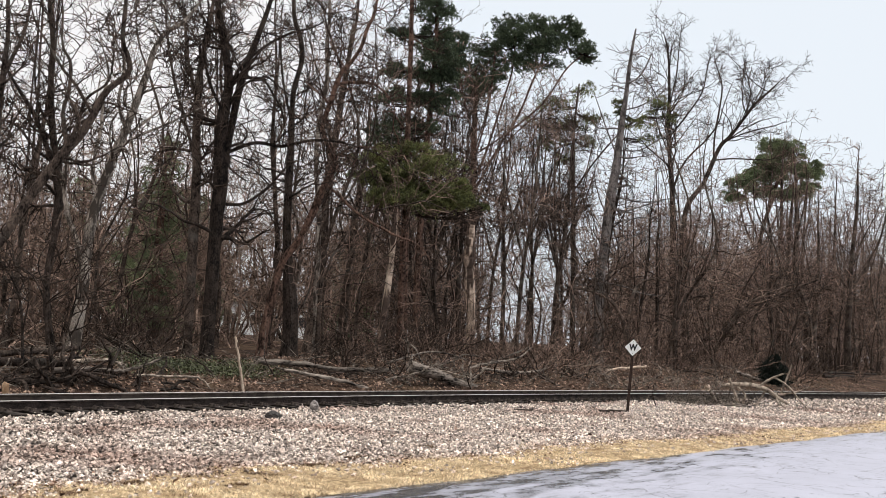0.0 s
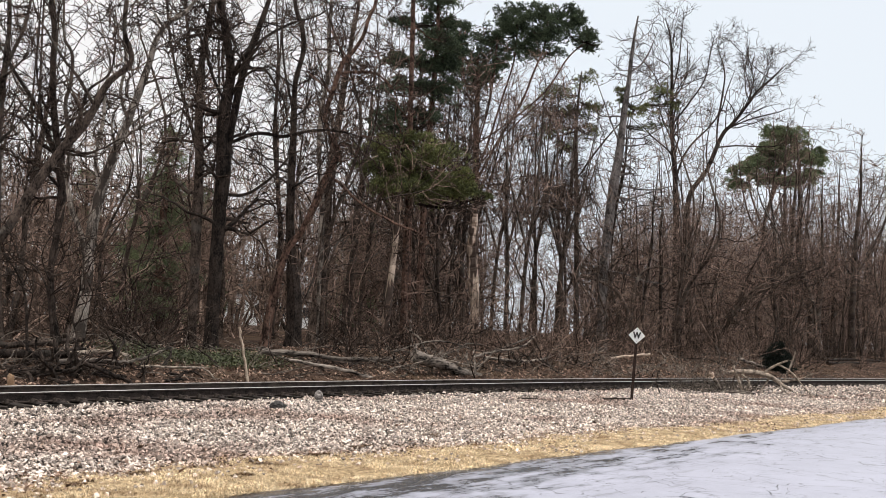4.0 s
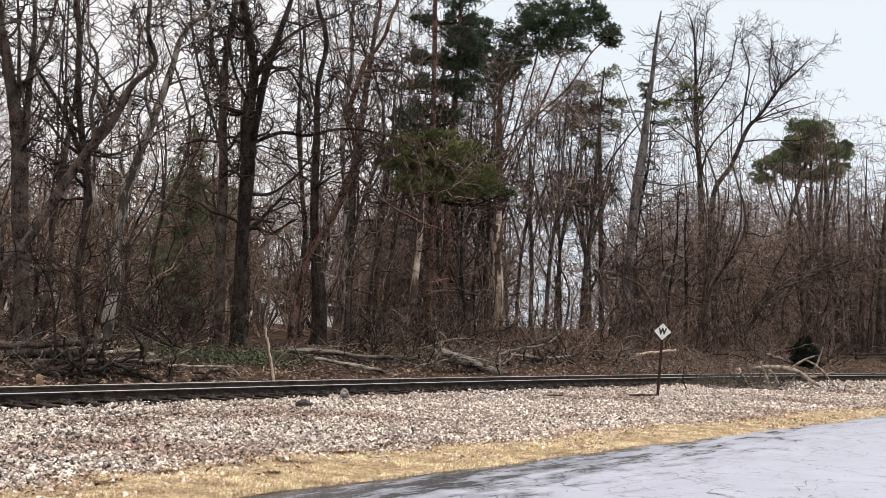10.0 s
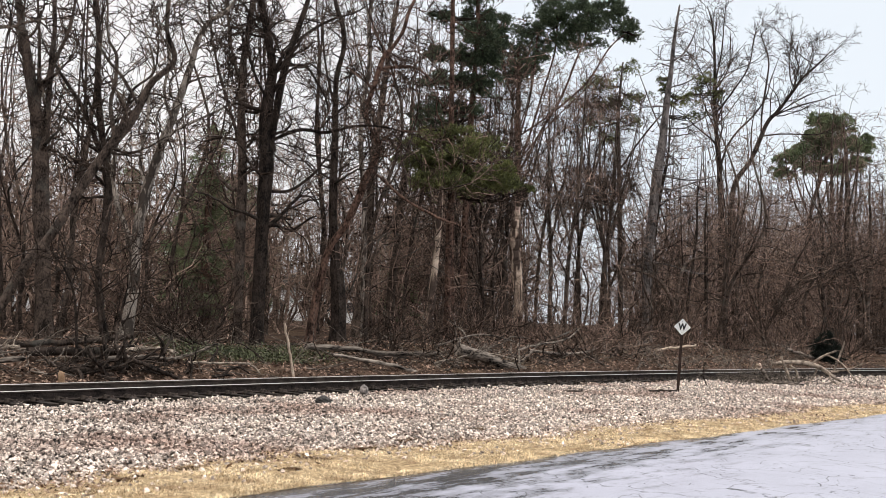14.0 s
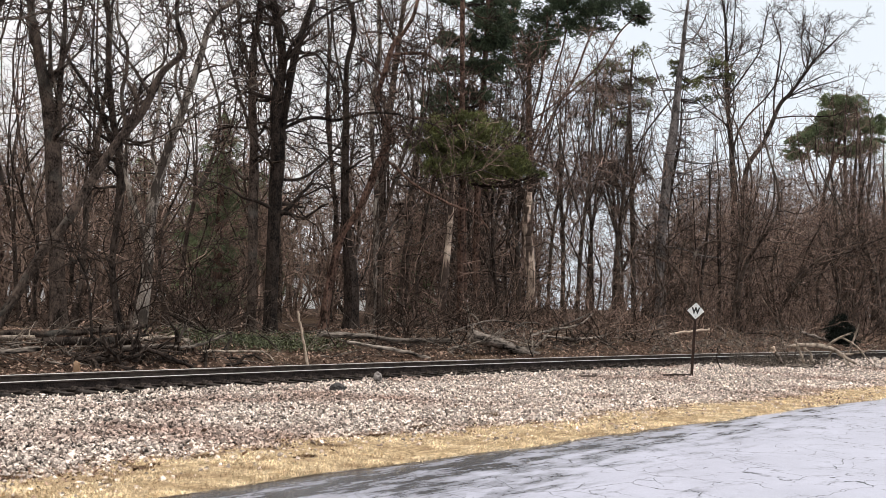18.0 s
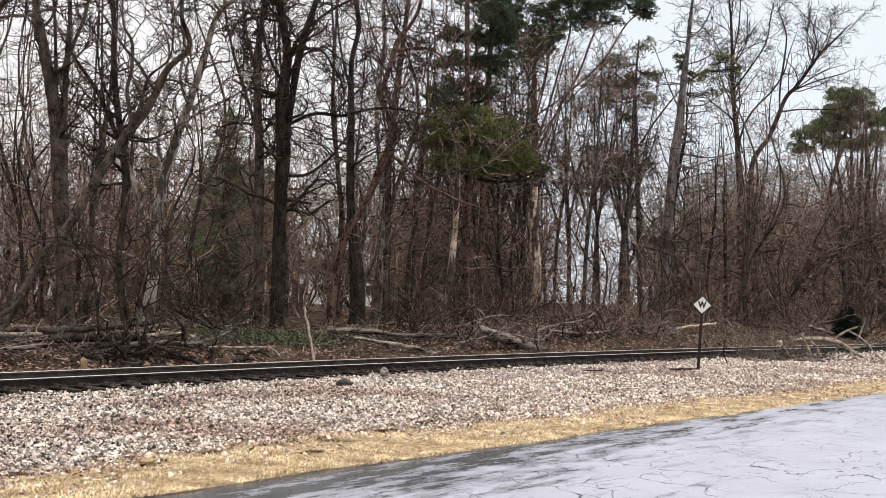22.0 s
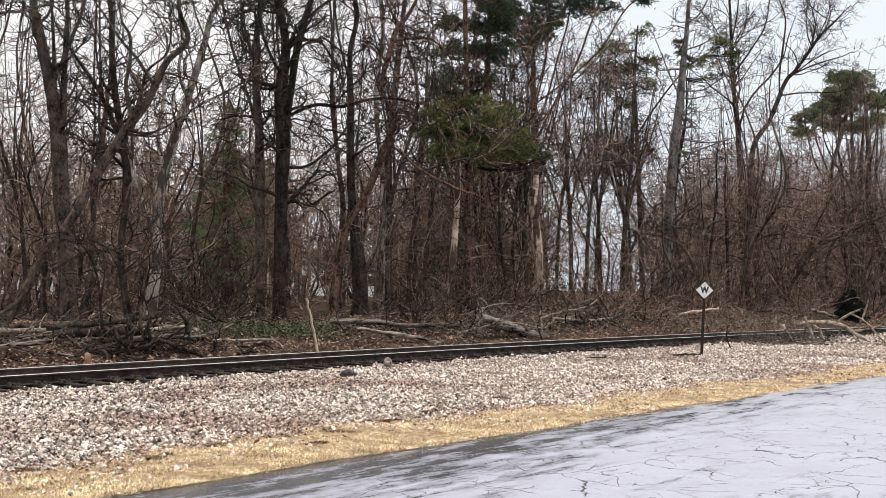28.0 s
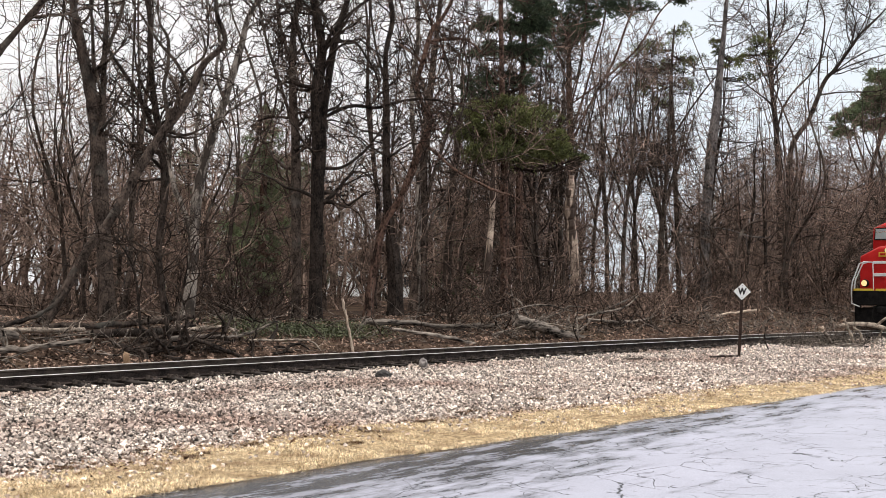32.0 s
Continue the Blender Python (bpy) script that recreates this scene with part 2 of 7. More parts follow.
def asphalt_material():
    """Old asphalt: pale worn binder with aggregate grain, a network of open cracks and damp smooth patches."""
    m = bpy.data.materials.new("cracked_damp_asphalt")
    m.use_nodes = True
    n, l = m.node_tree.nodes, m.node_tree.links
    b = n["Principled BSDF"]
    b.inputs["Specular IOR Level"].default_value = 0.6
    co = n.new("ShaderNodeTexCoord")
    warp = n.new("ShaderNodeTexNoise")
    warp.inputs["Scale"].default_value, warp.inputs["Detail"].default_value = 1.4, 6.0
    l.new(co.outputs["Object"], warp.inputs["Vector"])
    add = n.new("ShaderNodeMixRGB")
    add.blend_type = "ADD"
    add.inputs["Fac"].default_value = 0.5
    l.new(co.outputs["Object"], add.inputs["Color1"])
    l.new(warp.outputs["Color"], add.inputs["Color2"])

    def cracks(scale, width, keep_scale, lo, hi):
        v = n.new("ShaderNodeTexVoronoi")
        v.feature = "DISTANCE_TO_EDGE"
        v.inputs["Scale"].default_value = scale
        l.new(add.outputs["Color"], v.inputs["Vector"])
        r = n.new("ShaderNodeMapRange")
        r.inputs["From Min"].default_value, r.inputs["From Max"].default_value = width * 0.4, width
        r.inputs["To Min"].default_value, r.inputs["To Max"].default_value = 1.0, 0.0
        l.new(v.outputs["Distance"], r.inputs["Value"])
        k = n.new("ShaderNodeTexNoise")
        k.inputs["Scale"].default_value, k.inputs["Detail"].default_value = keep_scale, 3.0
        l.new(co.outputs["Object"], k.inputs["Vector"])
        kr = n.new("ShaderNodeMapRange")
        kr.inputs["From Min"].default_value, kr.inputs["From Max"].default_value = lo, hi
        l.new(k.outputs["Fac"], kr.inputs["Value"])
        mu = n.new("ShaderNodeMath")
        mu.operation = "MULTIPLY"
        l.new(r.outputs["Result"], mu.inputs[0])
        l.new(kr.outputs["Result"], mu.inputs[1])
        return mu.outputs["Value"]

    big, small = cracks(0.6, 0.005, 1.6, 0.42, 0.54), cracks(1.5, 0.009, 1.5, 0.47, 0.58)
    mx = n.new("ShaderNodeMath")
    mx.operation = "MAXIMUM"
    both_cracks = n.new("ShaderNodeMath")
    both_cracks.operation = "MAXIMUM"
    l.new(big, both_cracks.inputs[0])
    l.new(small, both_cracks.inputs[1])
    l.new(both_cracks.outputs["Value"], mx.inputs[0])
    l.new(cracks(4.2, 0.028, 2.6, 0.58, 0.64), mx.inputs[1])
    grain, broad, damp = n.new("ShaderNodeTexNoise"), n.new("ShaderNodeTexNoise"), n.new("ShaderNodeTexNoise")
    grain.inputs["Scale"].default_value, grain.inputs["Detail"].default_value = 55.0, 5.0
    broad.inputs["Scale"].default_value, broad.inputs["Detail"].default_value, broad.inputs["Roughness"].default_value = 0.9, 12.0, 0.72
    damp.inputs["Scale"].default_value, damp.inputs["Detail"].default_value, damp.inputs["Roughness"].default_value = 0.9, 12.0, 0.78
    drag = n.new("ShaderNodeMapping")
    drag.inputs["Scale"].default_value, drag.inputs["Rotation"].default_value = (0.8, 3.6, 1.0), (0, 0, 0.12)
    l.new(co.outputs["Object"], drag.inputs["Vector"])
    for g in (grain, broad):
        l.new(co.outputs["Object"], g.inputs["Vector"])
    l.new(drag.outputs["Vector"], damp.inputs["Vector"])
    ramp = n.new("ShaderNodeValToRGB")
    ramp.color_ramp.elements[0].position, ramp.color_ramp.elements[0].color = 0.3, (0.36, 0.357, 0.415, 1)
    ramp.color_ramp.elements[1].position, ramp.color_ramp.elements[1].color = 0.7, (0.555, 0.55, 0.64, 1)
    sm = n.new("ShaderNodeMath")
    sm.operation = "MULTIPLY_ADD"
    sm.inputs[1].default_value = 0.5
    hf = n.new("ShaderNodeMath")
    hf.operation = "MULTIPLY"
    hf.inputs[1].default_value = 0.5
    l.new(broad.outputs["Fac"], hf.inputs[0])
    l.new(grain.outputs["Fac"], sm.inputs[0])
    l.new(hf.outputs["Value"], sm.inputs[2])
    l.new(sm.outputs["Value"], ramp.inputs["Fac"])
    # damp strip along the low edge of the lot
    sep = n.new("ShaderNodeSeparateXYZ")
    l.new(co.outputs["Object"], sep.inputs["Vector"])
    strip = n.new("ShaderNodeMapRange")
    strip.inputs["From Min"].default_value, strip.inputs["From Max"].default_value = 6.0, 8.8
    strip.inputs["To Min"].default_value, strip.inputs["To Max"].default_value = 0.0, 0.20
    l.new(sep.outputs["Y"], strip.inputs["Value"])
    wet = n.new("ShaderNodeMath")
    wet.operation = "ADD"
    near = n.new("ShaderNodeMapRange")
    near.inputs["From Min"].default_value, near.inputs["From Max"].default_value = 24.0, 8.0
    near.inputs["To Min"].default_value, near.inputs["To Max"].default_value = 0.0, 0.13
    l.new(sep.outputs["X"], near.inputs["Value"])
    both = n.new("ShaderNodeMath")
    l.new(damp.outputs["Fac"], both.inputs[0])
    l.new(near.outputs["Result"], both.inputs[1])
    l.new(both.outputs["Value"], wet.inputs[0])
    l.new(strip.outputs["Result"], wet.inputs[1])
    wr = n.new("ShaderNodeMapRange")
    wr.inputs["From Min"].default_value, wr.inputs["From Max"].default_value = 0.66, 0.80
    l.new(wet.outputs["Value"], wr.inputs["Value"])
    wetmix = n.new("ShaderNodeMixRGB")
    wetmix.inputs["Color2"].default_value = (0.085, 0.086, 0.093, 1)
    l.new(wr.outputs["Result"], wetmix.inputs["Fac"])
    l.new(ramp.outputs["Color"], wetmix.inputs["Color1"])
    ck = n.new("ShaderNodeMixRGB")
    ck.inputs["Color2"].default_value = (0.03, 0.03, 0.032, 1)
    l.new(mx.outputs["Value"], ck.inputs["Fac"])
    l.new(wetmix.outputs["Color"], ck.inputs["Color1"])
    l.new(ck.outputs["Color"], b.inputs["Base Color"])
    rr = n.new("ShaderNodeMapRange")
    rr.inputs["To Min"].default_value, rr.inputs["To Max"].default_value = 0.46, 0.20
    l.new(wr.outputs["Result"], rr.inputs["Value"])
    l.new(rr.outputs["Result"], b.inputs["Roughness"])
    hgt = n.new("ShaderNodeMath")
    hgt.operation = "MULTIPLY_ADD"
    hgt.inputs[1].default_value = -3.0
    l.new(mx.outputs["Value"], hgt.inputs[0])
    l.new(grain.outputs["Fac"], hgt.inputs[2])
    bp = n.new("ShaderNodeBump")
    bp.inputs["Strength"].default_value, bp.inputs["Distance"].default_value = 0.35, 0.006
    l.new(hgt.outputs["Value"], bp.inputs["Height"])
    l.new(bp.outputs["Normal"], b.inputs["Normal"])
    return m


M_asphalt = asphalt_material()


# ---- mesh helpers ----
def mesh_np(name, verts, faces, smooth=False, mats=(), index=None):
    """A mesh from arrays of vertices and of faces that all have three or all four corners."""
    me = bpy.data.meshes.new(name)
    verts, faces = np.asarray(verts, np.float32), np.asarray(faces, np.int32)
    k = faces.shape[1]
    me.vertices.add(len(verts))
    me.vertices.foreach_set("co", verts.ravel())
    me.loops.add(faces.size)
    me.loops.foreach_set("vertex_index", faces.ravel())
    me.polygons.add(len(faces))
    me.polygons.foreach_set("loop_start", np.arange(0, faces.size, k, dtype=np.int32))
    me.polygons.foreach_set("use_smooth", np.full(len(faces), smooth, bool))
    for m in mats:
        me.materials.append(m)
    if index is not None:
        me.polygons.foreach_set("material_index", np.asarray(index, np.int32))
    me.update(calc_edges=True)
    return me


def part(name, data, material, parent=None, label="", m=None):
    """One mesh object, from a bmesh or a mesh, under a thing or a part."""
    if isinstance(data, bmesh.types.BMesh):
        me = bpy.data.meshes.new(name)
        data.normal_update()
        data.to_mesh(me)
        data.free()
    else:
        me = data
    if material and not me.materials:
        me.materials.append(material)
    ob = new(name, me)
    if parent:
        ob.parent = parent
    if m is not None:
        ob.matrix_basis = m
    return tagged(ob, label)


def box_bm(sx, sy, sz, bevel=0.0, at=(0, 0, 0), bm=None, rot=None):
    own = bm or bmesh.new()
    mx = Matrix.Translation(at) @ (rot or Matrix()) @ Matrix.Diagonal((sx, sy, sz, 1))
    made = bmesh.ops.create_cube(own, size=1.0, matrix=mx)
    if bevel:
        es = list({e for v in made["verts"] for e in v.link_edges})
        bmesh.ops.bevel(own, geom=es, offset=bevel, segments=2, affect="EDGES", profile=0.5)
    return own


def prism_bm(outline, width, bevel=0.0):
    """An outline in x and z, drawn out to both sides along y."""
    bm = bmesh.new()
    a = [bm.verts.new((x, -width / 2, z)) for x, z in outline]
    c = [bm.verts.new((x, width / 2, z)) for x, z in outline]
    bm.faces.new(a)
    bm.faces.new(c[::-1])
    k = len(a)
    for i in range(k):
        bm.faces.new((a[i], c[i], c[(i + 1) % k], a[(i + 1) % k]))
    bmesh.ops.recalc_face_normals(bm, faces=bm.faces)
    if bevel:
        bmesh.ops.bevel(bm, geom=list(bm.edges), offset=bevel, segments=2, affect="EDGES", profile=0.5)
    return bm


def norm(a):
    return a / (np.linalg.norm(a, axis=-1, keepdims=True) + 1e-9)


def tubes(pts, rad, k):
    """Tubes of k sides along N paths of n points each."""
    N, n, _ = pts.shape
    tan = norm(np.gradient(pts, axis=1))
    ref = np.where(np.abs(tan[:, :1, 2:]) > 0.8, np.array([[[1.0, 0, 0]]]), np.array([[[0, 0, 1.0]]]))
    ref = np.broadcast_to(ref, tan.shape)
    u = norm(np.cross(tan, ref))
    v = np.cross(tan, u)
    ang = np.arange(k) * 2 * np.pi / k
    ring = u[:, :, None] * np.cos(ang)[None, None, :, None] + v[:, :, None] * np.sin(ang)[None, None, :, None]
    V = pts[:, :, None] + ring * rad[:, :, None, None]
    i = np.arange(N)[:, None, None] * n * k
    j = np.arange(n - 1)[None, :, None] * k
    a = np.arange(k)[None, None, :]
    b = (a + 1) % k
    F = np.stack([i + j + a, i + j + b, i + j + k + b, i + j + k + a], -1).reshape(-1, 4)
    return V.reshape(-1, 3), F


def join(parts):
    V, F, o = [], [], 0
    for v, f in parts:
        V.append(v)
        F.append(f + o)
        o += len(v)
    return np.concatenate(V), np.concatenate(F)


def grow(rng, p, d, length, r, n, wob, lift, tip=0.25):
    """Paths that wander from p along d, bending up (lift) and aside (wob), and thin out towards their tips."""
    N = len(p)
    pts = np.zeros((N, n, 3))
    pts[:, 0] = p
    d = norm(d)
    for i in range(1, n):
        d = norm(d + rng.normal(0, wob, (N, 3)) + np.array([0, 0, lift]))
        pts[:, i] = pts[:, i - 1] + d * (length / (n - 1))[:, None]
    rad = r[:, None] * np.linspace(1, tip, n)[None]
    return pts, rad


def spawn(rng, pts, rad, per, lo, hi, ang, share, thick, least=0.006, short=0.0):
    """Starts of side branches along given paths: place, direction, length and radius."""
    N, n, _ = pts.shape
    who = np.repeat(np.arange(N), per)
    t = rng.uniform(lo, hi, len(who))
    f = t * (n - 1)
    i = np.minimum(f.astype(int), n - 2)
    w = (f - i)[:, None]
    p = pts[who, i] * (1 - w) + pts[who, i + 1] * w
    tan = norm(pts[who, i + 1] - pts[who, i])
    side = norm(np.cross(tan, rng.normal(size=(len(who), 3))))
    a = np.radians(rng.uniform(*ang, len(who)))[:, None]
    d = tan * np.cos(a) + side * np.sin(a)
    whole = np.linalg.norm(np.diff(pts, axis=1), axis=2).sum(1)[who]
    length = whole * share * (1.15 - 0.7 * t) * rng.uniform(0.6, 1.25, len(who))
    length = np.maximum(length, short * rng.uniform(0.6, 1.4, len(who)))
    r0 = rad[who, i] * (1 - w[:, 0]) + rad[who, i + 1] * w[:, 0]
    return p, d, length, np.maximum(r0 * thick * rng.uniform(0.7, 1.1, len(who)), least)


def stem(points, n, rng, wob=0.04):
    """A smooth path through a few (across, up, radius) marks, with a little sway in depth."""
    q = np.array(points, float)
    t = np.linspace(0, len(q) - 1, n)
    i = np.clip(t.astype(int), 0, len(q) - 2)
    w = (t - i)[:, None]
    prev, nxt = q[np.maximum(i - 1, 0)], q[np.minimum(i + 2, len(q) - 1)]
    a, b = q[i], q[i + 1]
    c = 0.5 * (2 * a + (b - prev) * w + (2 * prev - 5 * a + 4 * b - nxt) * w ** 2 + (3 * a - prev - 3 * b + nxt) * w ** 3)
    sway = np.cumsum(rng.normal(0, wob, n))
    return np.stack([c[:, 0], sway - sway[0], c[:, 1]], 1)[None], np.maximum(c[:, 2], 0.008)[None]


def tufts(rng, centres, length, wide, spikes, up=0.5):
    """Sprays of thin needles round each centre."""
    N = len(centres)
    d = norm(rng.normal(size=(N, spikes, 3)) + np.array([0, 0, up]))
    L = length * rng.uniform(0.6, 1.2, (N, spikes, 1))
    side = norm(np.cross(d, rng.normal(size=d.shape))) * wide
    c = centres[:, None]
    V = np.stack([c + side + 0 * d, c - side + 0 * d, c + d * L], 2).reshape(-1, 3)
    return V, np.arange(len(V)).reshape(-1, 3)


def pad(rng, at, size, count):
    """Points scattered through a ragged, layered clump: flat sprays set about an ellipsoid, with gaps between them."""
    k = max(5, count // 30)
    sub = norm(rng.normal(size=(k, 3))) * rng.uniform(0.1, 1.0, (k, 1)) ** 0.5 * np.array(size)
    pick = rng.integers(0, k, count)
    wide = np.clip(0.3 * min(size[0], size[1]), 0.07, 0.22)
    off = rng.normal(0, 1, (count, 3)) * np.array([wide, wide, wide * 0.38])
    off[:, 2] += 0.10 * wide - 0.35 * (off[:, 0] ** 2 + off[:, 1] ** 2) / (wide + 0.05)
    return np.array(at) + sub[pick] + off


# ---- the lie of the land ----
def rail_y(x):
    """The near rail: a wide curve that straightens out past the bend."""
    x = np.asarray(x, float)
    return np.where(x < 66, 18.75 - 0.0018 * (np.maximum(x, -30) - 23) ** 2, 18.75 - 0.0018 * 43 ** 2 - 0.1548 * (x - 66))


def lot_edge(x):
    x = np.asarray(x, float)
    return np.minimum(8.82 + 0.05 * np.sin(x * 0.9) + 0.03 * np.sin(x * 2.3 + 1), rail_y(x) - 6.6)


def hump(x, y):
    return 0.10 * np.sin(x * 0.31 + y * 0.17) + 0.07 * np.sin(x * 0.83 - y * 0.6 + 1.3) + 0.05 * np.sin(x * 1.7 + y * 1.1)


def bank(x, y):
    """Ground behind the track: it climbs about a metre into the wood."""
    far = y - (rail_y(x) - 18.75)
    s = np.clip((far - 20.2) / 4.2, 0, 1) ** 0.85
    return 0.03 + 0.92 * s + 0.8 * hump(x, y) * np.clip((far - 20.3) / 4, 0, 1)


def ground_z(x, y):
    x, y = np.asarray(x, float), np.asarray(y, float)
    track = rail_y(x)
    return np.where(y > track + 1.9, bank(x, y), -0.09)


def ground_sheet():
    xs = np.concatenate([np.linspace(-1500, -60, 10), np.arange(-50, 0, 5.0), np.arange(0, 60, 0.5), np.arange(60, 140, 1.5), np.linspace(145, 1800, 14)])
    ys = np.concatenate([np.linspace(-1500, -20, 10), np.arange(-10, 18, 2.0), np.arange(18, 36, 0.4), np.arange(36, 80, 2.0), np.linspace(85, 1800, 14)])
    X, Y = np.meshgrid(xs, ys, indexing="ij")
    Z = ground_z(X, Y)
    V = np.stack([X, Y, Z], -1).reshape(-1, 3)
    ny = len(ys)
    i, j = np.meshgrid(np.arange(len(xs) - 1), np.arange(ny - 1), indexing="ij")
    a = (i * ny + j).ravel()
    F = np.stack([a, a + ny, a + ny + 1, a + 1], 1)
    ob = part("ground", mesh_np("ground", V, F, True), M_soil)
    return tagged(ob, "dark brown soil and leaf litter under a winter wood", "ground", kind="structure")


def strip_mesh(name, xs, near, far, rows, height, smooth=True):
    """A band of ground along the track between two edges, its height given by height(x, share across)."""
    t = np.linspace(0, 1, rows)
    X = np.repeat(xs[:, None], rows, 1)
    Y = near(xs)[:, None] * (1 - t) + far(xs)[:, None] * t
    Z = height(X, Y, np.broadcast_to(t, X.shape))
    V = np.stack([X, Y, Z], -1).reshape(-1, 3)
    i, j = np.meshgrid(np.arange(len(xs) - 1), np.arange(rows - 1), indexing="ij")
    a = (i * rows + j).ravel()
    return mesh_np(name, V, np.stack([a, a + rows, a + rows + 1, a + 1], 1), smooth)


RAIL_Z = 0.30


def ballast_z(x, y):
    """Top of the ballast: level between the rails, falling away slowly to the toe, with shallow hollows."""
    d = rail_y(x) - y
    fall = np.clip((d + 0.1) / 7.5, 0, 1)
    back = np.clip((-d - 1.9) / 1.2, 0, 1)
    return 0.055 - 0.07 * fall - 0.14 * back + 0.018 * np.sin(x * 1.9 + y * 1.3) * np.sin(y * 2.1 - x * 0.7) + 0.012 * np.sin(x * 4.3 - y * 3.1)


def toe(x):
    x = np.asarray(x, float)
    return lot_edge(x) + 1.85 + 0.25 * np.sin(x * 0.7 + 0.6) + 0.13 * np.sin(x * 1.9) + 0.10 * np.sin(x * 4.3 + 1.0) + 0.06 * np.sin(x * 9.1) - 0.028 * np.clip(x - 10, 0, 28)


ground_sheet()
lot = part("car_park", strip_mesh("car_park", np.concatenate([np.linspace(-90, 0, 10), np.arange(1, 60, 0.5), np.linspace(60, 160, 30)]), lambda x: 0 * x - 60.0, lot_edge, 40, lambda X, Y, t: 0.006 * np.sin(X * 0.8 + Y * 0.5) * np.sin(Y * 0.9)), M_asphalt)
tagged(lot, "old grey asphalt car park with cracks and damp patches", "car park", kind="structure")
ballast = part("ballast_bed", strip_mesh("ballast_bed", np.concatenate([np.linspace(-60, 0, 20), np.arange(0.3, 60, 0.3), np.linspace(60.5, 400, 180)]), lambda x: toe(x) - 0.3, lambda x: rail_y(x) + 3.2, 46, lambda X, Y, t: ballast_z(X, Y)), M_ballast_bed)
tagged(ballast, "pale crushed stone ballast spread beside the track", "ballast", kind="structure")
verge = part("grass_verge", strip_mesh("grass_verge", np.concatenate([np.linspace(-90, 0, 10), np.arange(0.4, 60, 0.4), np.linspace(60, 400, 90)]), lambda x: lot_edge(x) - 0.07, lambda x: toe(x) + 0.25, 10, lambda X, Y, t: 0.018 + 0.03 * np.sin(np.pi * np.clip(t, 0, 1)) + 0.008 * np.sin(X * 3.1 + Y * 2.0) * np.sin(X * 1.3) - 0.035 * (t < 0.01)), M_turf)
tagged(verge, "narrow verge of straw-coloured dormant grass", "verge", kind="structure")


# ---- the railway ----
def sweep_rail(name, offset, x0, x1, step, parent, side):
    """Rail steel along the curve, with head, web and foot; the running surface is polished."""
    prof = [(-0.076, -0.185), (0.076, -0.185), (0.076, -0.172), (0.012, -0.155), (0.010, -0.05), (0.036, -0.04), (0.038, -0.008), (0.030, 0.0), (-0.030, 0.0), (-0.038, -0.008), (-0.036, -0.04), (-0.010, -0.05), (-0.012, -0.155), (-0.076, -0.172)]
    xs = np.arange(x0, x1, step)
    y = rail_y(xs)
    dy = np.gradient(y, xs)
    nx, ny = -dy / np.hypot(1, dy), 1 / np.hypot(1, dy)
    P = np.array(prof)
    k = len(P)
    V = np.stack([xs[:, None] + nx[:, None] * (offset + P[:, 0]), y[:, None] + ny[:, None] * (offset + P[:, 0]), np.broadcast_to(RAIL_Z + P[:, 1], (len(xs), k))], -1).reshape(-1, 3)
    i, a = np.meshgrid(np.arange(len(xs) - 1), np.arange(k), indexing="ij")
    b = (a + 1) % k
    F = np.stack([i * k + a, i * k + b, (i + 1) * k + b, (i + 1) * k + a], -1).reshape(-1, 4)
    index = np.isin(a.ravel(), (6, 7, 8)).astype(int)
    return part(name, mesh_np(name, V, F, False, (side, M_rail_top), index), None, parent, "rusty steel rail with a polished head")


GAUGE = 1.51


def on_track(x, across=0.0, z=0.0):
    """A pose on the track, across metres behind the near rail, turned along it."""
    s = float(rail_y(x + 0.05) - rail_y(x - 0.05)) / 0.1
    k = math.hypot(1, s)
    return Matrix.Translation((x - s / k * across, float(rail_y(x)) + across / k, z)) @ pose(0, 0, 0, 0, 0, math.degrees(math.atan(s)))


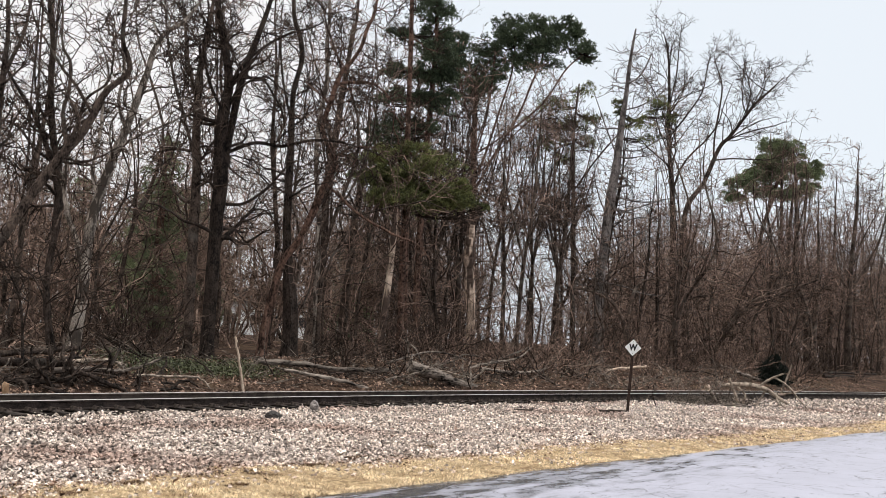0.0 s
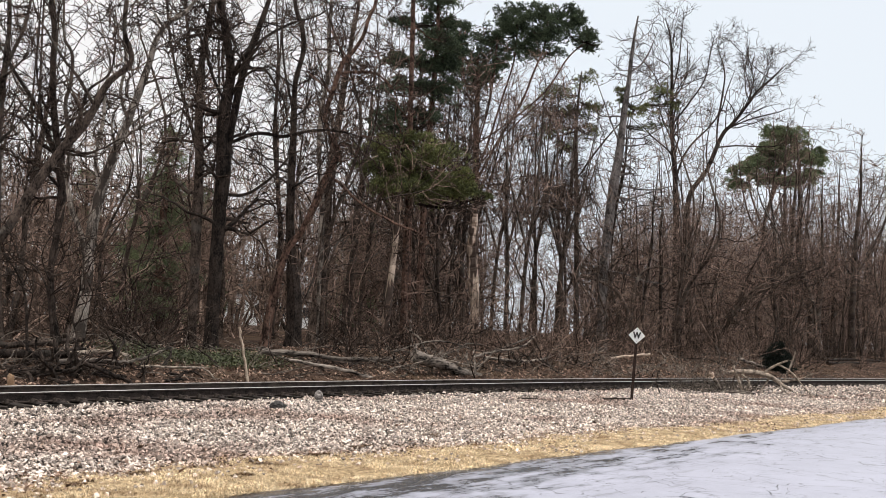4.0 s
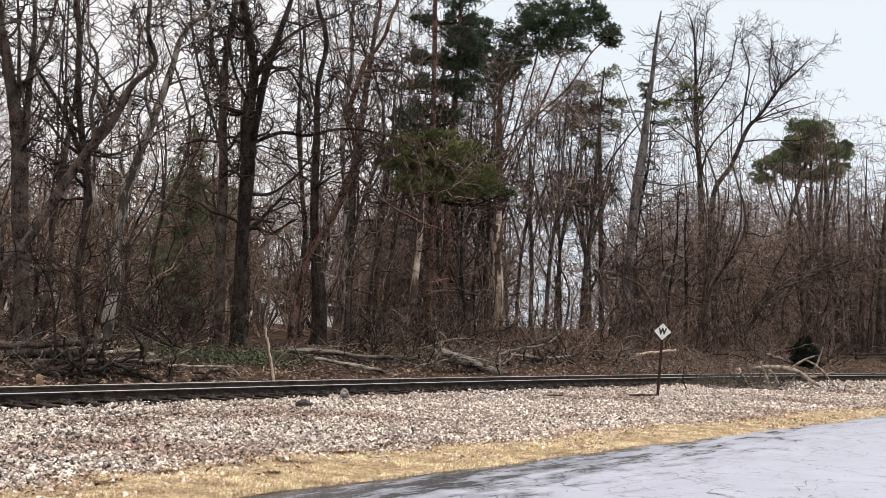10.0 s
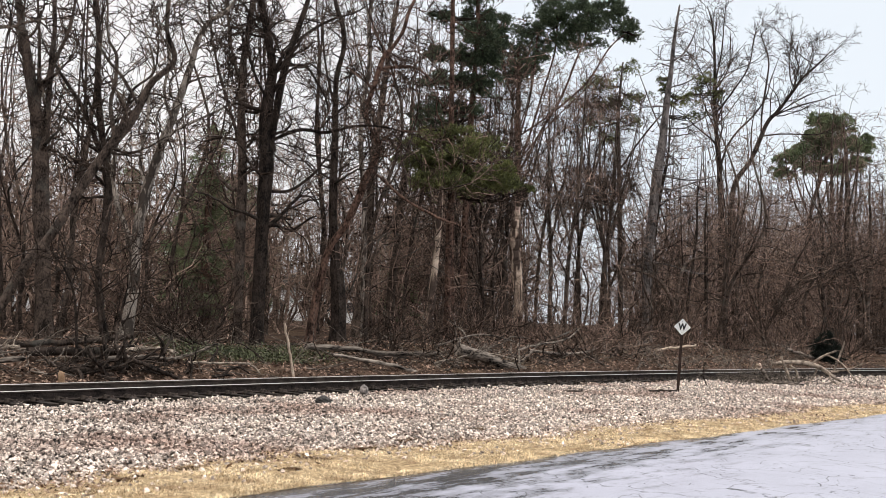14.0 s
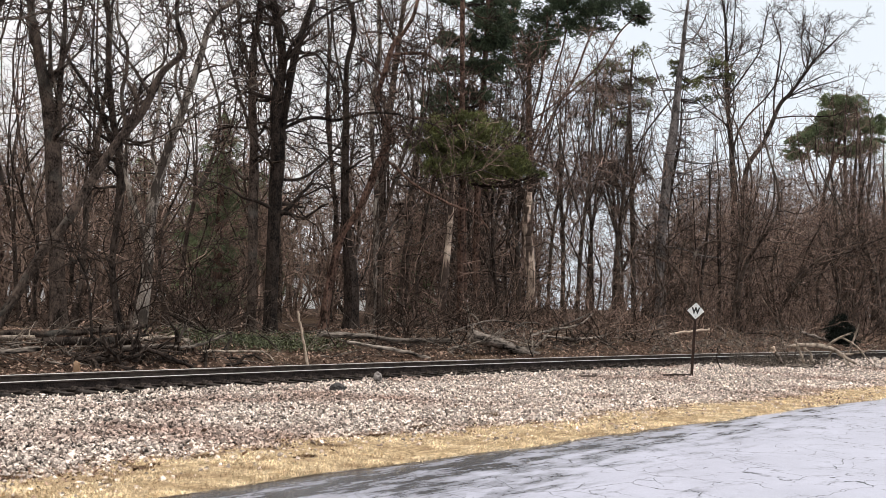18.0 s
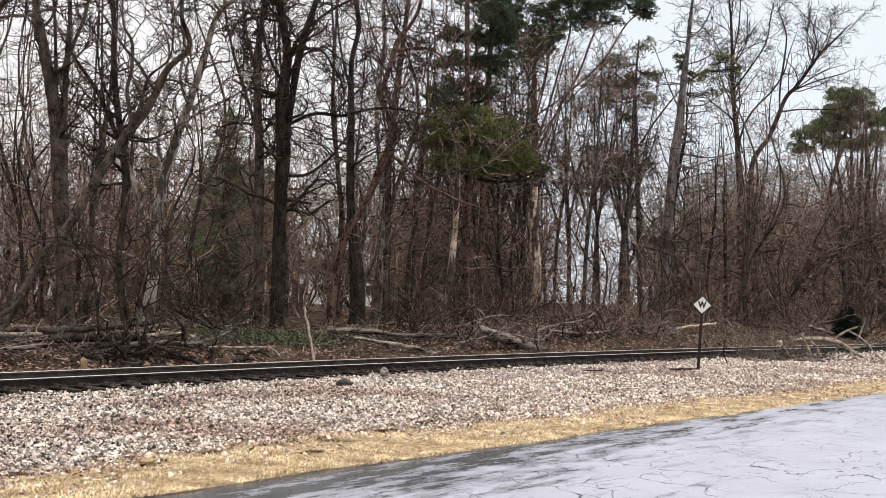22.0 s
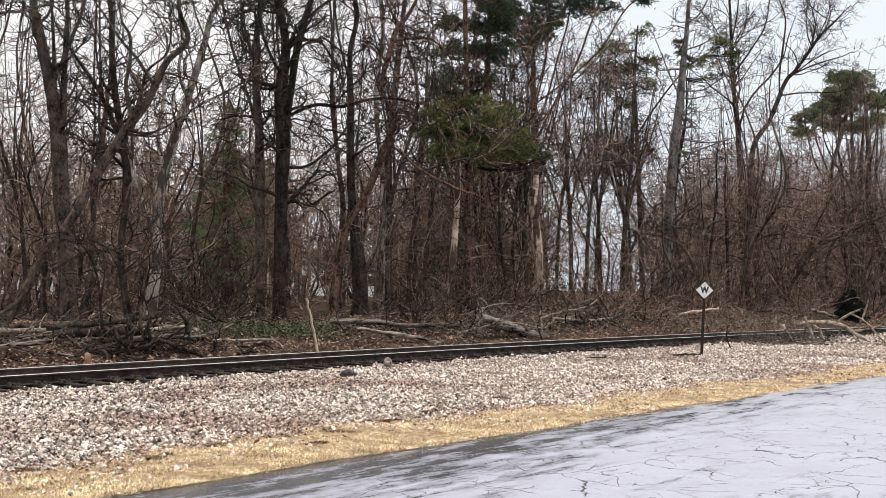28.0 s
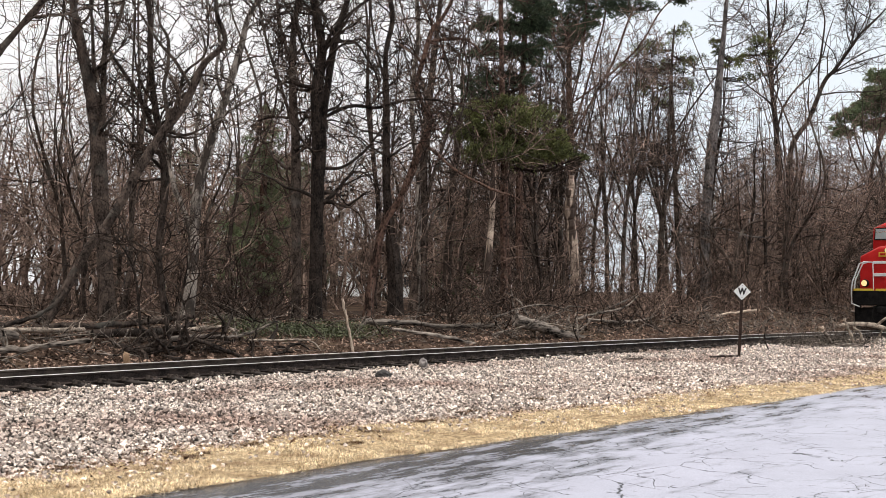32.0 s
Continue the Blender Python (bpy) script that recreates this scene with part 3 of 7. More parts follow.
def railway():
    track = new("railway_track")
    tagged(track, "single railway track, rusty rails on timber ties", "railway track", kind="structure")
    sweep_rail("rail", 0.0, -60, 400, 0.8, track, M_rail_side)
    sweep_rail("rail", GAUGE, -60, 400, 0.8, track, M_rail_brown)
    rng = np.random.default_rng(5)
    ties = []
    for v in range(3):
        ties.append(bpy.data.meshes.new("tie"))
        bm = box_bm(0.23, 2.6, 0.17, 0.012)
        for w in bm.verts:
            w.co += Vector(rng.normal(0, 0.006, 3))
        bm.to_mesh(ties[-1])
        bm.free()
        ties[-1].materials.append(M_tie)
    bm = box_bm(0.19, 0.36, 0.022)
    box_bm(0.19, 0.03, 0.02, 0, (0, -0.095, 0.018), bm)
    box_bm(0.19, 0.03, 0.02, 0, (0, 0.095, 0.018), bm)
    for sx in (-0.06, 0.06):
        box_bm(0.028, 0.05, 0.04, 0, (sx, -0.085, 0.04), bm)
        box_bm(0.028, 0.05, 0.04, 0, (sx * 0.7, 0.085, 0.04), bm)
    plate = bpy.data.meshes.new("tie_plate")
    bm.to_mesh(plate)
    bm.free()
    plate.materials.append(M_plate)
    bm = box_bm(0.07, 0.23, 0.045, 0.010, (0, 0, 0))
    box_bm(0.09, 0.04, 0.075, 0.010, (0, -0.115, 0.025), bm)
    box_bm(0.16, 0.03, 0.022, 0.006, (0.05, -0.12, 0.05), bm, rot=pose(0, 0, 0, 0, 14, 0))
    anchor = bpy.data.meshes.new("rail_anchor")
    bm.to_mesh(anchor)
    bm.free()
    anchor.materials.append(M_rail_brown)
    x, i = 3.0, 0
    while x < 112:
        yaw = rng.normal(0, 0.8)
        part("tie", ties[i % 3], None, track, m=on_track(x, GAUGE / 2 + rng.normal(0, 0.02), 0.02 + rng.normal(0, 0.004)) @ pose(0, 0, 0, 0, 0, yaw))
        if x < 90:
            part("tie_plate", plate, None, track, m=on_track(x, 0, RAIL_Z - 0.197))
            part("tie_plate", plate, None, track, m=on_track(x, GAUGE, RAIL_Z - 0.197))
            part("rail_anchor", anchor, None, track, m=on_track(x - 0.14, 0, RAIL_Z - 0.18))
        x += 0.515 + rng.normal(0, 0.012)
        i += 1
    return track


railway()


# ---- the sign ----
def whistle_post():
    at = Matrix.Translation((29.45, 15.02, 0.0)) @ pose(0, 0, 0, 0, 0, -62)
    post = new("whistle_post")
    post.matrix_world = at @ pose(0, 0, 0, 0, 2.6, 0)
    tagged(post, "rusty steel post with a white diamond sign on ballast", "railway sign")
    bm = box_bm(0.08, 0.012, 1.95, 0.002, (0, 0, 0.90))
    box_bm(0.012, 0.05, 1.95, 0.002, (-0.034, 0.028, 0.90), bm)
    box_bm(0.012, 0.05, 1.95, 0.002, (0.034, 0.028, 0.90), bm)
    part("post", bm, M_post, post)
    bm = box_bm(0.345, 0.006, 0.345, 0.002, rot=pose(0, 0, 0, 0, 45, 0))
    blade = part("sign_blade", bm, M_white, post, "white enamelled diamond plate", pose(0, -0.014, 1.94))
    for z in (-0.17, 0.17):
        bm = bmesh.new()
        bmesh.ops.create_cone(bm, cap_ends=True, segments=10, radius1=0.011, radius2=0.008, depth=0.008, matrix=pose(0, -0.006, z, 90, 0, 0))
        part("bolt", bm, M_plate, blade)
    cu = bpy.data.curves.new("letter", "FONT")
    cu.body, cu.size, cu.align_x, cu.align_y, cu.extrude, cu.offset = "W", 0.25, "CENTER", "CENTER", 0.001, 0.0135
    cu.materials.append(M_black)
    letter = new("letter", cu)
    letter.parent = blade
    letter.matrix_basis = pose(0, -0.0052, 0.0, 90, 0, 0) @ Matrix.Diagonal((0.82, 1.0, 1, 1))


whistle_post()


# ---- trees ----
def tree_empty(name, x, y, label, category, group="", turn=None):
    e = new(name)
    a = math.degrees(math.atan2(y, x)) - 90 if turn is None else turn
    e.matrix_world = pose(x, y, float(ground_z(x, y)) - 0.12, 0, 0, a)
    return tagged(e, label, category, group)


def spikes(rng, p, d, length, r):
    """Straight thin twigs: three-sided spikes."""
    d = norm(d)
    u = norm(np.cross(d, rng.normal(size=d.shape)))
    v = np.cross(d, u)
    ring = [p + (u * math.cos(a) + v * math.sin(a)) * r[:, None] for a in (0, 2.094, 4.189)]
    V = np.stack([*ring, p + d * length[:, None]], 1).reshape(-1, 3)
    o = np.arange(len(p))[:, None, None] * 4
    F = (o + np.array([[0, 1, 3], [1, 2, 3], [2, 0, 3]])[None]).reshape(-1, 3)
    return V, F


def tris(vf):
    v, f = vf
    return v, np.concatenate([f[:, (0, 1, 2)], f[:, (0, 2, 3)]])


def rugged(rng, p, r, k):
    """A trunk with knobbly, furrowed bark: every ring is pushed in and out, in ridges that run along it."""
    V, F = tubes(p, r, k)
    n = p.shape[1]
    ridge = rng.normal(0, 0.07, (1, k)) + rng.normal(0, 0.055, (n, k)) + rng.normal(0, 0.02, (n, 1))
    V = V.reshape(n, k, 3)
    return (p[0][:, None] + (V - p[0][:, None]) * (1 + ridge)[:, :, None]).reshape(-1, 3), F


def root_forks(main):
    """Makes every further stem leave the trunk a little below its first mark."""
    base = main[0][0][0]
    for p, r in main[1:]:
        near = np.argmin(np.abs(base[:, 2] - (p[0, 0, 2] - 0.5)))
        p[0, :, 1] += base[near, 1]
        gap = base[near] - p[0, 0]
        p[0] += gap * np.linspace(1, 0, p.shape[1])[:, None] ** 2


def bare_tree(x, y, stems, label, seed, bark=M_bark, twig=M_twig, limbs=9, fine=5, lo=0.30, spread=(35, 80), name="bare_tree", reach=0.30, lift=0.06, slim=1.0, bits=3, apart=True, wob=0.23):
    """A leafless tree on a few drawn stems, with crooked limbs, branches and twigs grown on them."""
    rng = np.random.default_rng(seed)
    e = tree_empty(name, x, y, label, "tree", "woodland trees")
    main = [stem(s, (46 if apart else 18) if i == 0 else (26 if apart else 12), rng, 0.03 if apart else 0.05) for i, s in enumerate(stems)]
    main = [(p, r * slim) for p, r in main]
    root_forks(main)
    shapes = []
    for i, (p, r) in enumerate(main):
        V, F = rugged(rng, p, r, 12) if apart else tubes(p, r, 6)
        if i == 0:
            out = np.exp(-np.maximum(V[:, 2:], 0) / 0.28) * 0.45
            V = V + (V - [p[0, 0, 0], p[0, 0, 1], 0]) * [1, 1, 0] * out
        shapes.append((V, F))
    l1 = [grow(rng, *spawn(rng, p, r, round(limbs * (1.35 if apart else 1)) if i == 0 else max(3, limbs // 3), lo if i == 0 else 0.15, 0.98, spread, reach if i == 0 else reach * 1.2, 0.42, 0.018, 1.4 if apart else 0.0), 12 if apart else 9, wob, lift, 0.25) for i, (p, r) in enumerate(main)]
    P1, R1 = np.concatenate([a for a, _ in l1]), np.concatenate([b for _, b in l1])
    if not apart:
        shapes.append(tubes(P1, R1, 4))
    part("trunk", mesh_np("trunk", *join(shapes), not apart), bark, e)
    if apart:
        for p, r in zip(P1, R1):
            part("limb", mesh_np("limb", *tubes(p[None], r[None], 5), True), bark, e)
    P2, R2 = grow(rng, *spawn(rng, P1, R1, fine, 0.12, 0.97, (35, 90), 0.6, 0.60, 0.017, 0.75 if apart else 0.0), 9 if apart else 5, wob * 1.15, lift * 0.6, 0.4)
    P3, R3 = grow(rng, *spawn(rng, P2, R2, bits, 0.1, 0.88, (25, 75), 0.70, 0.62, 0.0115, 0.42 if apart else 0.0), 5 if apart else 4, wob * 1.2, lift * 0.4, 0.5)
    tw = spikes(rng, *spawn(rng, P3, R3, 1, 0.1, 0.95, (25, 70), 0.6, 0.75, 0.0075))
    V, F = join([tris(tubes(P2, R2, 3)), tris(tubes(P3, R3, 3)), tw])
    tagged(part("crown", mesh_np("crown", V, F), twig, e), "leafless crown of fine twigs", kind="stuff")
    return e


def evergreen(x, y, stems, pads, label, seed, bark=M_bark_red, needle=M_needle, spike=0.22, wide=0.014, name="pine_tree", dead=10, lo=0.25, full=3, bough_r=0.035):
    """A pine: drawn stems, boughs that reach to clumps of needles, and dead snags lower down."""
    rng = np.random.default_rng(seed)
    e = tree_empty(name, x, y, label, "tree", "woodland trees")
    main = [stem(s, 46 if i == 0 else 24, rng, 0.02) for i, s in enumerate(stems)]
    root_forks(main)
    part("trunk", mesh_np("trunk", *join([rugged(rng, p, r, 11) for p, r in main])), bark, e)
    allp = np.concatenate([p[0] for p, _ in main])
    for at, size, count in pads:
        c = np.array(at, float)
        below = allp[allp[:, 2] < c[2] + 0.2]
        s = below[np.argmin(np.linalg.norm(below - c, axis=1))]
        q = pad(rng, c, (size[0], size[1], size[2] * 1.35), count * full)
        paths = []
        for tgt in q[rng.integers(0, len(q), 9)]:
            w = np.linspace(0, 1, 7)[:, None]
            path = s * (1 - w) + tgt * w
            path[:, 2] -= 0.09 * np.sin(np.pi * w[:, 0]) * np.linalg.norm(tgt - s)
            paths.append(path + rng.normal(0, 0.06, path.shape) * w)
        bough = part("bough", mesh_np("bough", *tubes(np.array(paths), np.broadcast_to(np.linspace(bough_r, 0.012, 7), (9, 7)), 4)), M_bark_dark, e)
        V, F = tufts(rng, q, spike, wide, 8)
        tagged(part("needle_clump", mesh_np("needle_clump", V, F), needle, bough), kind="stuff")
    if dead:
        d1 = grow(rng, *spawn(rng, *main[0], dead, lo, 0.92, (55, 95), 0.17, 0.2, 0.012), 7, 0.2, 0.0)
        d2 = grow(rng, *spawn(rng, *d1, 6, 0.15, 1.0, (30, 75), 0.45, 0.5, 0.006), 5, 0.25, 0.0)
        d3 = spikes(rng, *spawn(rng, *d2, 5, 0.1, 1.0, (25, 70), 0.5, 0.6, 0.005))
        for p, r in zip(*d1):
            part("dead_limb", mesh_np("dead_limb", *tubes(p[None], r[None], 4)), bark, e)
        tagged(part("dead_twig_tangle", mesh_np("dead_twig_tangle", *join([tris(tubes(*d2, 3)), d3])), M_twig, e), kind="stuff")
    return e


# the trees that stand along the edge of the wood
bare_tree(15.78, 25.99, [[(0.01, 0.11, 0.214), (-0.14, 2.01, 0.194), (-0.3, 4.04, 0.201), (-0.4, 5.21, 0.182), (-0.61, 6.36, 0.156), (-0.85, 7.52, 0.116), (-1.04, 8.38, 0.089), (-1.27, 9.83, 0.062), (-1.46, 11.29, 0.021)], [(-0.23, 4.64, 0.093), (-0.22, 6.26, 0.083), (-0.22, 7.45, 0.072), (-0.21, 8.49, 0.056), (-0.35, 9.97, 0.04), (-0.35, 11.33, 0.011)], [(-0.22, 6.85, 0.061), (0.06, 7.86, 0.05), (0.25, 8.63, 0.039), (0.33, 9.78, 0.028), (0.43, 10.86, 0.011)], [(-0.43, 5.65, 0.06), (-0.53, 6.96, 0.05), (-0.59, 8.14, 0.039), (-0.74, 9.61, 0.023), (-0.85, 10.79, 0.011)]], "thick grey-brown tree with upright stems, leafless", 11, limbs=10, fine=4, reach=0.2)
bare_tree(13.01, 24.34, [[(-0, 0.13, 0.127), (0.55, 1.02, 0.109), (1.06, 2.01, 0.103), (1.56, 2.72, 0.103), (2.05, 3.7, 0.104), (2.62, 4.7, 0.11), (3.22, 5.59, 0.099), (3.63, 6.55, 0.081), (4.14, 7.15, 0.063), (3.92, 7.85, 0.05), (3.92, 8.7, 0.044), (3.94, 9.84, 0.019)], [(3.02, 5.47, 0.055), (3.17, 6.07, 0.045), (3.27, 6.5, 0.035), (3.74, 6.98, 0.025), (3.76, 7.83, 0.015), (3.57, 8.65, 0.01)], [(3.03, 5.58, 0.06), (2.82, 6.31, 0.045), (2.86, 6.72, 0.04), (2.82, 7.27, 0.036), (2.57, 7.65, 0.025), (2.49, 8.47, 0.02), (2.34, 9.28, 0.01)], [(2.83, 6.42, 0.04), (2.62, 6.83, 0.04), (2.38, 7.14, 0.03), (2.12, 7.59, 0.025), (1.9, 7.97, 0.02), (1.67, 8.62, 0.01)]], "leaning tree forked high up, leafless", 12, limbs=10, fine=4, lo=0.45, reach=0.15)
bare_tree(17.67, 26.08, [[(0.01, 0.03, 0.111), (-0.2, 1.12, 0.097), (-0.29, 2.03, 0.09), (-0.19, 3.27, 0.111), (-0.16, 4.35, 0.125), (-0.31, 5.19, 0.125), (-0.49, 6.18, 0.091), (-0.62, 7.42, 0.085), (-0.66, 8.51, 0.071), (-0.82, 9.43, 0.057), (-0.83, 10.69, 0.029), (-0.87, 11.79, 0.015)], [(-0.31, 5.19, 0.079), (-0.68, 5.98, 0.068), (-1.04, 6.67, 0.057), (-1.42, 7.14, 0.046), (-1.74, 7.57, 0.035), (-2, 7.96, 0.023), (-2.25, 8.47, 0.012)], [(-1.04, 6.67, 0.04), (-1.24, 7.19, 0.029), (-1.21, 7.97, 0.023), (-1.08, 8.61, 0.017), (-1.16, 9.38, 0.012)], [(-0.33, 5.58, 0.045), (-0.85, 5.68, 0.034), (-1.31, 6.03, 0.028), (-1.67, 6.14, 0.011)]], "dark forked tree behind a pale one, leafless", 28, bark=M_bark_dark, limbs=12, fine=5, reach=0.18)
bare_tree(17.49, 25, [[(0.02, 0.05, 0.174), (0.08, 0.67, 0.147), (0.17, 1.57, 0.134), (0.18, 2.62, 0.141), (0.29, 3.83, 0.128), (0.52, 4.76, 0.115), (0.69, 5.41, 0.101), (0.89, 5.98, 0.095), (1.12, 6.83, 0.089), (1.35, 7.68, 0.082), (1.49, 8.36, 0.069), (1.76, 8.9, 0.062), (2.25, 9.3, 0.049), (2.65, 9.95, 0.028), (3.07, 10.65, 0.014)], [(0.89, 5.98, 0.044), (1.35, 6.22, 0.039), (2.01, 6.49, 0.033), (2.52, 6.76, 0.022), (2.96, 6.99, 0.011)], [(1.04, 6.41, 0.039), (1.48, 6.59, 0.033), (1.98, 6.97, 0.022), (2.38, 7.12, 0.011)], [(0.5, 4.73, 0.049), (0.26, 5.31, 0.044), (0.35, 6.27, 0.044), (0.31, 7.03, 0.039), (0.38, 7.65, 0.028), (0.12, 8.39, 0.017), (-0.08, 9.13, 0.011)], [(1.04, 6.49, 0.044), (0.75, 7.07, 0.039), (0.81, 7.85, 0.045), (0.67, 8.61, 0.039), (0.69, 9.39, 0.034), (0.54, 10.3, 0.017)], [(0.17, 2.47, 0.076), (-0.08, 3.28, 0.071), (-0.38, 3.93, 0.071), (-0.52, 4.67, 0.055), (-0.44, 5.58, 0.044), (-0.26, 6.21, 0.033), (0.07, 6.7, 0.022), (0.17, 7.47, 0.011)]], "pale flaking-barked tree with spreading forked limbs, leafless", 13, bark=M_bark_pale, limbs=9, lo=0.4, reach=0.17)
bare_tree(22.97, 26.93, [[(0.01, 0.14, 0.148), (0.01, 1.82, 0.14), (-0.04, 3.95, 0.156), (-0.08, 5.73, 0.141), (-0.21, 7.53, 0.126), (-0.23, 8.79, 0.111), (-0.17, 9.71, 0.088), (-0.02, 10.82, 0.064), (0.07, 12.3, 0.041), (0.08, 13.78, 0.016)], [(-0.23, 8.52, 0.058), (-0.61, 9.67, 0.052), (-0.81, 10.74, 0.039), (-1.06, 11.99, 0.02)], [(-0.2, 6.44, 0.058), (-0.6, 7.67, 0.051), (-1.02, 8.9, 0.045), (-1.3, 10.14, 0.039), (-1.46, 11.4, 0.026)]], "straight grey-brown woodland tree, leafless", 14, limbs=16, lo=0.2, spread=(45, 90), reach=0.18)
bare_tree(22.57, 25.56, [[(0.02, 0.14, 0.202), (0.02, 1.85, 0.187), (0.02, 3.74, 0.195), (0.05, 5.64, 0.211), (-0.01, 7.38, 0.182), (0.09, 8.7, 0.138), (-0.14, 9.83, 0.108), (-0.37, 10.87, 0.093), (-0.54, 12.44, 0.063), (-0.54, 13.87, 0.024)], [(0.07, 5.99, 0.117), (0.25, 7.31, 0.111), (0.41, 8.55, 0.112), (0.6, 9.4, 0.106), (0.87, 10.27, 0.088), (1.13, 11.19, 0.07), (1.44, 12.65, 0.045), (1.63, 13.94, 0.02)], [(0.14, 6.9, 0.056), (1.03, 7.2, 0.056), (1.9, 7.03, 0.049), (2.77, 7.21, 0.043), (3.65, 7.2, 0.031), (4.37, 7.01, 0.012)], [(-0.03, 8.96, 0.056), (0.38, 9.61, 0.05), (1.05, 10.11, 0.044), (1.89, 10.58, 0.038), (2.59, 10.79, 0.025), (3.27, 11.31, 0.013)], [(0.05, 8.09, 0.05), (-0.43, 8.75, 0.044), (-0.74, 9.77, 0.031), (-0.68, 10.84, 0.025), (-0.94, 11.87, 0.013)], [(0.1, 5.3, 0.049), (0.79, 5.17, 0.043), (1.46, 5.56, 0.037), (2.11, 6.31, 0.025), (2.63, 6.49, 0.012)], [(0.54, 9.22, 0.05), (1.27, 9.16, 0.044), (1.56, 8.56, 0.037), (1.87, 7.7, 0.025), (1.83, 6.82, 0.012)]], "thick dark tree forked at mid height, leafless", 15, bark=M_bark_dark, limbs=22, spread=(50, 95), lo=0.2, reach=0.2)
bare_tree(25.84, 25.35, [[(0.01, 0.07, 0.222), (0.01, 1.44, 0.214), (-0.17, 2.9, 0.159), (-0.31, 4.19, 0.12), (-0.34, 5.48, 0.112), (-0.36, 6.97, 0.097), (-0.41, 8.66, 0.081), (-0.21, 9.76, 0.074), (-0.29, 10.55, 0.074), (-0.57, 11.38, 0.058), (-0.6, 13, 0.033), (-0.76, 14.33, 0.017)], [(-0.39, 8.28, 0.04), (-0.72, 9.2, 0.033), (-0.92, 10.32, 0.027), (-0.83, 11.46, 0.013)]], "straight dark trunk with torn bark, leafless", 29, bark=M_bark_dark, limbs=14, reach=0.16, spread=(55, 95))
bare_tree(24.86, 25.62, [[(0.01, 0.13, 0.157), (0.09, 1.07, 0.149), (0.25, 1.98, 0.141), (0.48, 3.15, 0.118), (0.95, 3.87, 0.11), (1.34, 4.77, 0.126), (1.58, 5.52, 0.126), (1.87, 6.2, 0.103), (1.97, 6.5, 0.087), (1.76, 6.9, 0.072), (1.49, 7.64, 0.072), (1.7, 8.49, 0.088), (1.95, 9.44, 0.081), (2.23, 9.8, 0.065), (2.57, 10.39, 0.065), (2.73, 11.04, 0.057), (2.96, 11.68, 0.049), (3.06, 13.12, 0.033), (3.19, 14.46, 0.017)], [(1.99, 9.41, 0.052), (2.77, 9.41, 0.053), (3.24, 9.2, 0.033), (3.63, 8.82, 0.02), (3.84, 8.36, 0.013)], [(1.87, 6.2, 0.039), (2.4, 5.61, 0.039), (2.98, 5.01, 0.039), (4.02, 4.41, 0.039), (4.87, 4.08, 0.026), (5.36, 3.52, 0.013)]], "crooked red-barked dead pine with bare branches", 16, bark=M_bark_red, limbs=24, spread=(60, 105), reach=0.14, lift=-0.01, lo=0.4)
bare_tree(29.73, 27.8, [[(0.02, -0.02, 0.125), (-0.11, 2.55, 0.116), (-0.21, 5.46, 0.099), (-0.41, 6.92, 0.09), (-0.43, 8.6, 0.091), (-0.24, 10.31, 0.082), (-0.32, 11.79, 0.074), (-0.29, 12.87, 0.065), (-0.45, 14.57, 0.038), (-0.45, 15.87, 0.019)], [(-0.25, 10.52, 0.03), (-0.74, 11.13, 0.022), (-0.99, 11.96, 0.015)]], "slim pale-barked woodland tree, leafless", 18, bark=M_bark_pale, limbs=12, reach=0.14)
bare_tree(32.41, 27.03, [[(0.02, 0, 0.139), (0.07, 1.25, 0.148), (0.17, 2.76, 0.13), (0.25, 4.27, 0.121), (0.3, 5.54, 0.102), (0.31, 5.91, 0.056)]], "dead pale trunk with its bark half stripped", 17, bark=M_deadwood, limbs=1, reach=0.12, fine=2, name="dead_tree")
bare_tree(33.9, 27.26, [[(0.01, -0.01, 0.143), (-0.04, 2.59, 0.134), (-0.07, 4.38, 0.134), (-0.06, 6.17, 0.125), (-0.15, 8.19, 0.106), (-0.21, 10.46, 0.088), (-0.26, 12.74, 0.079), (-0.33, 15.27, 0.04), (-0.34, 17.12, 0.02)]], "slim red-brown trunk beside a stripped one", 19, bark=M_bark_red, limbs=14, reach=0.12, spread=(60, 100))
bare_tree(39.24, 27.65, [[(-0.08, 0.09, 0.232), (-0.01, 2.09, 0.232), (-0.24, 4.04, 0.253), (-0.24, 5.39, 0.201), (-0.18, 6.13, 0.106)]], "broken tree with pale torn wood on its trunk", 20, bark=M_deadwood, limbs=1, reach=0.12, fine=2, name="dead_tree")
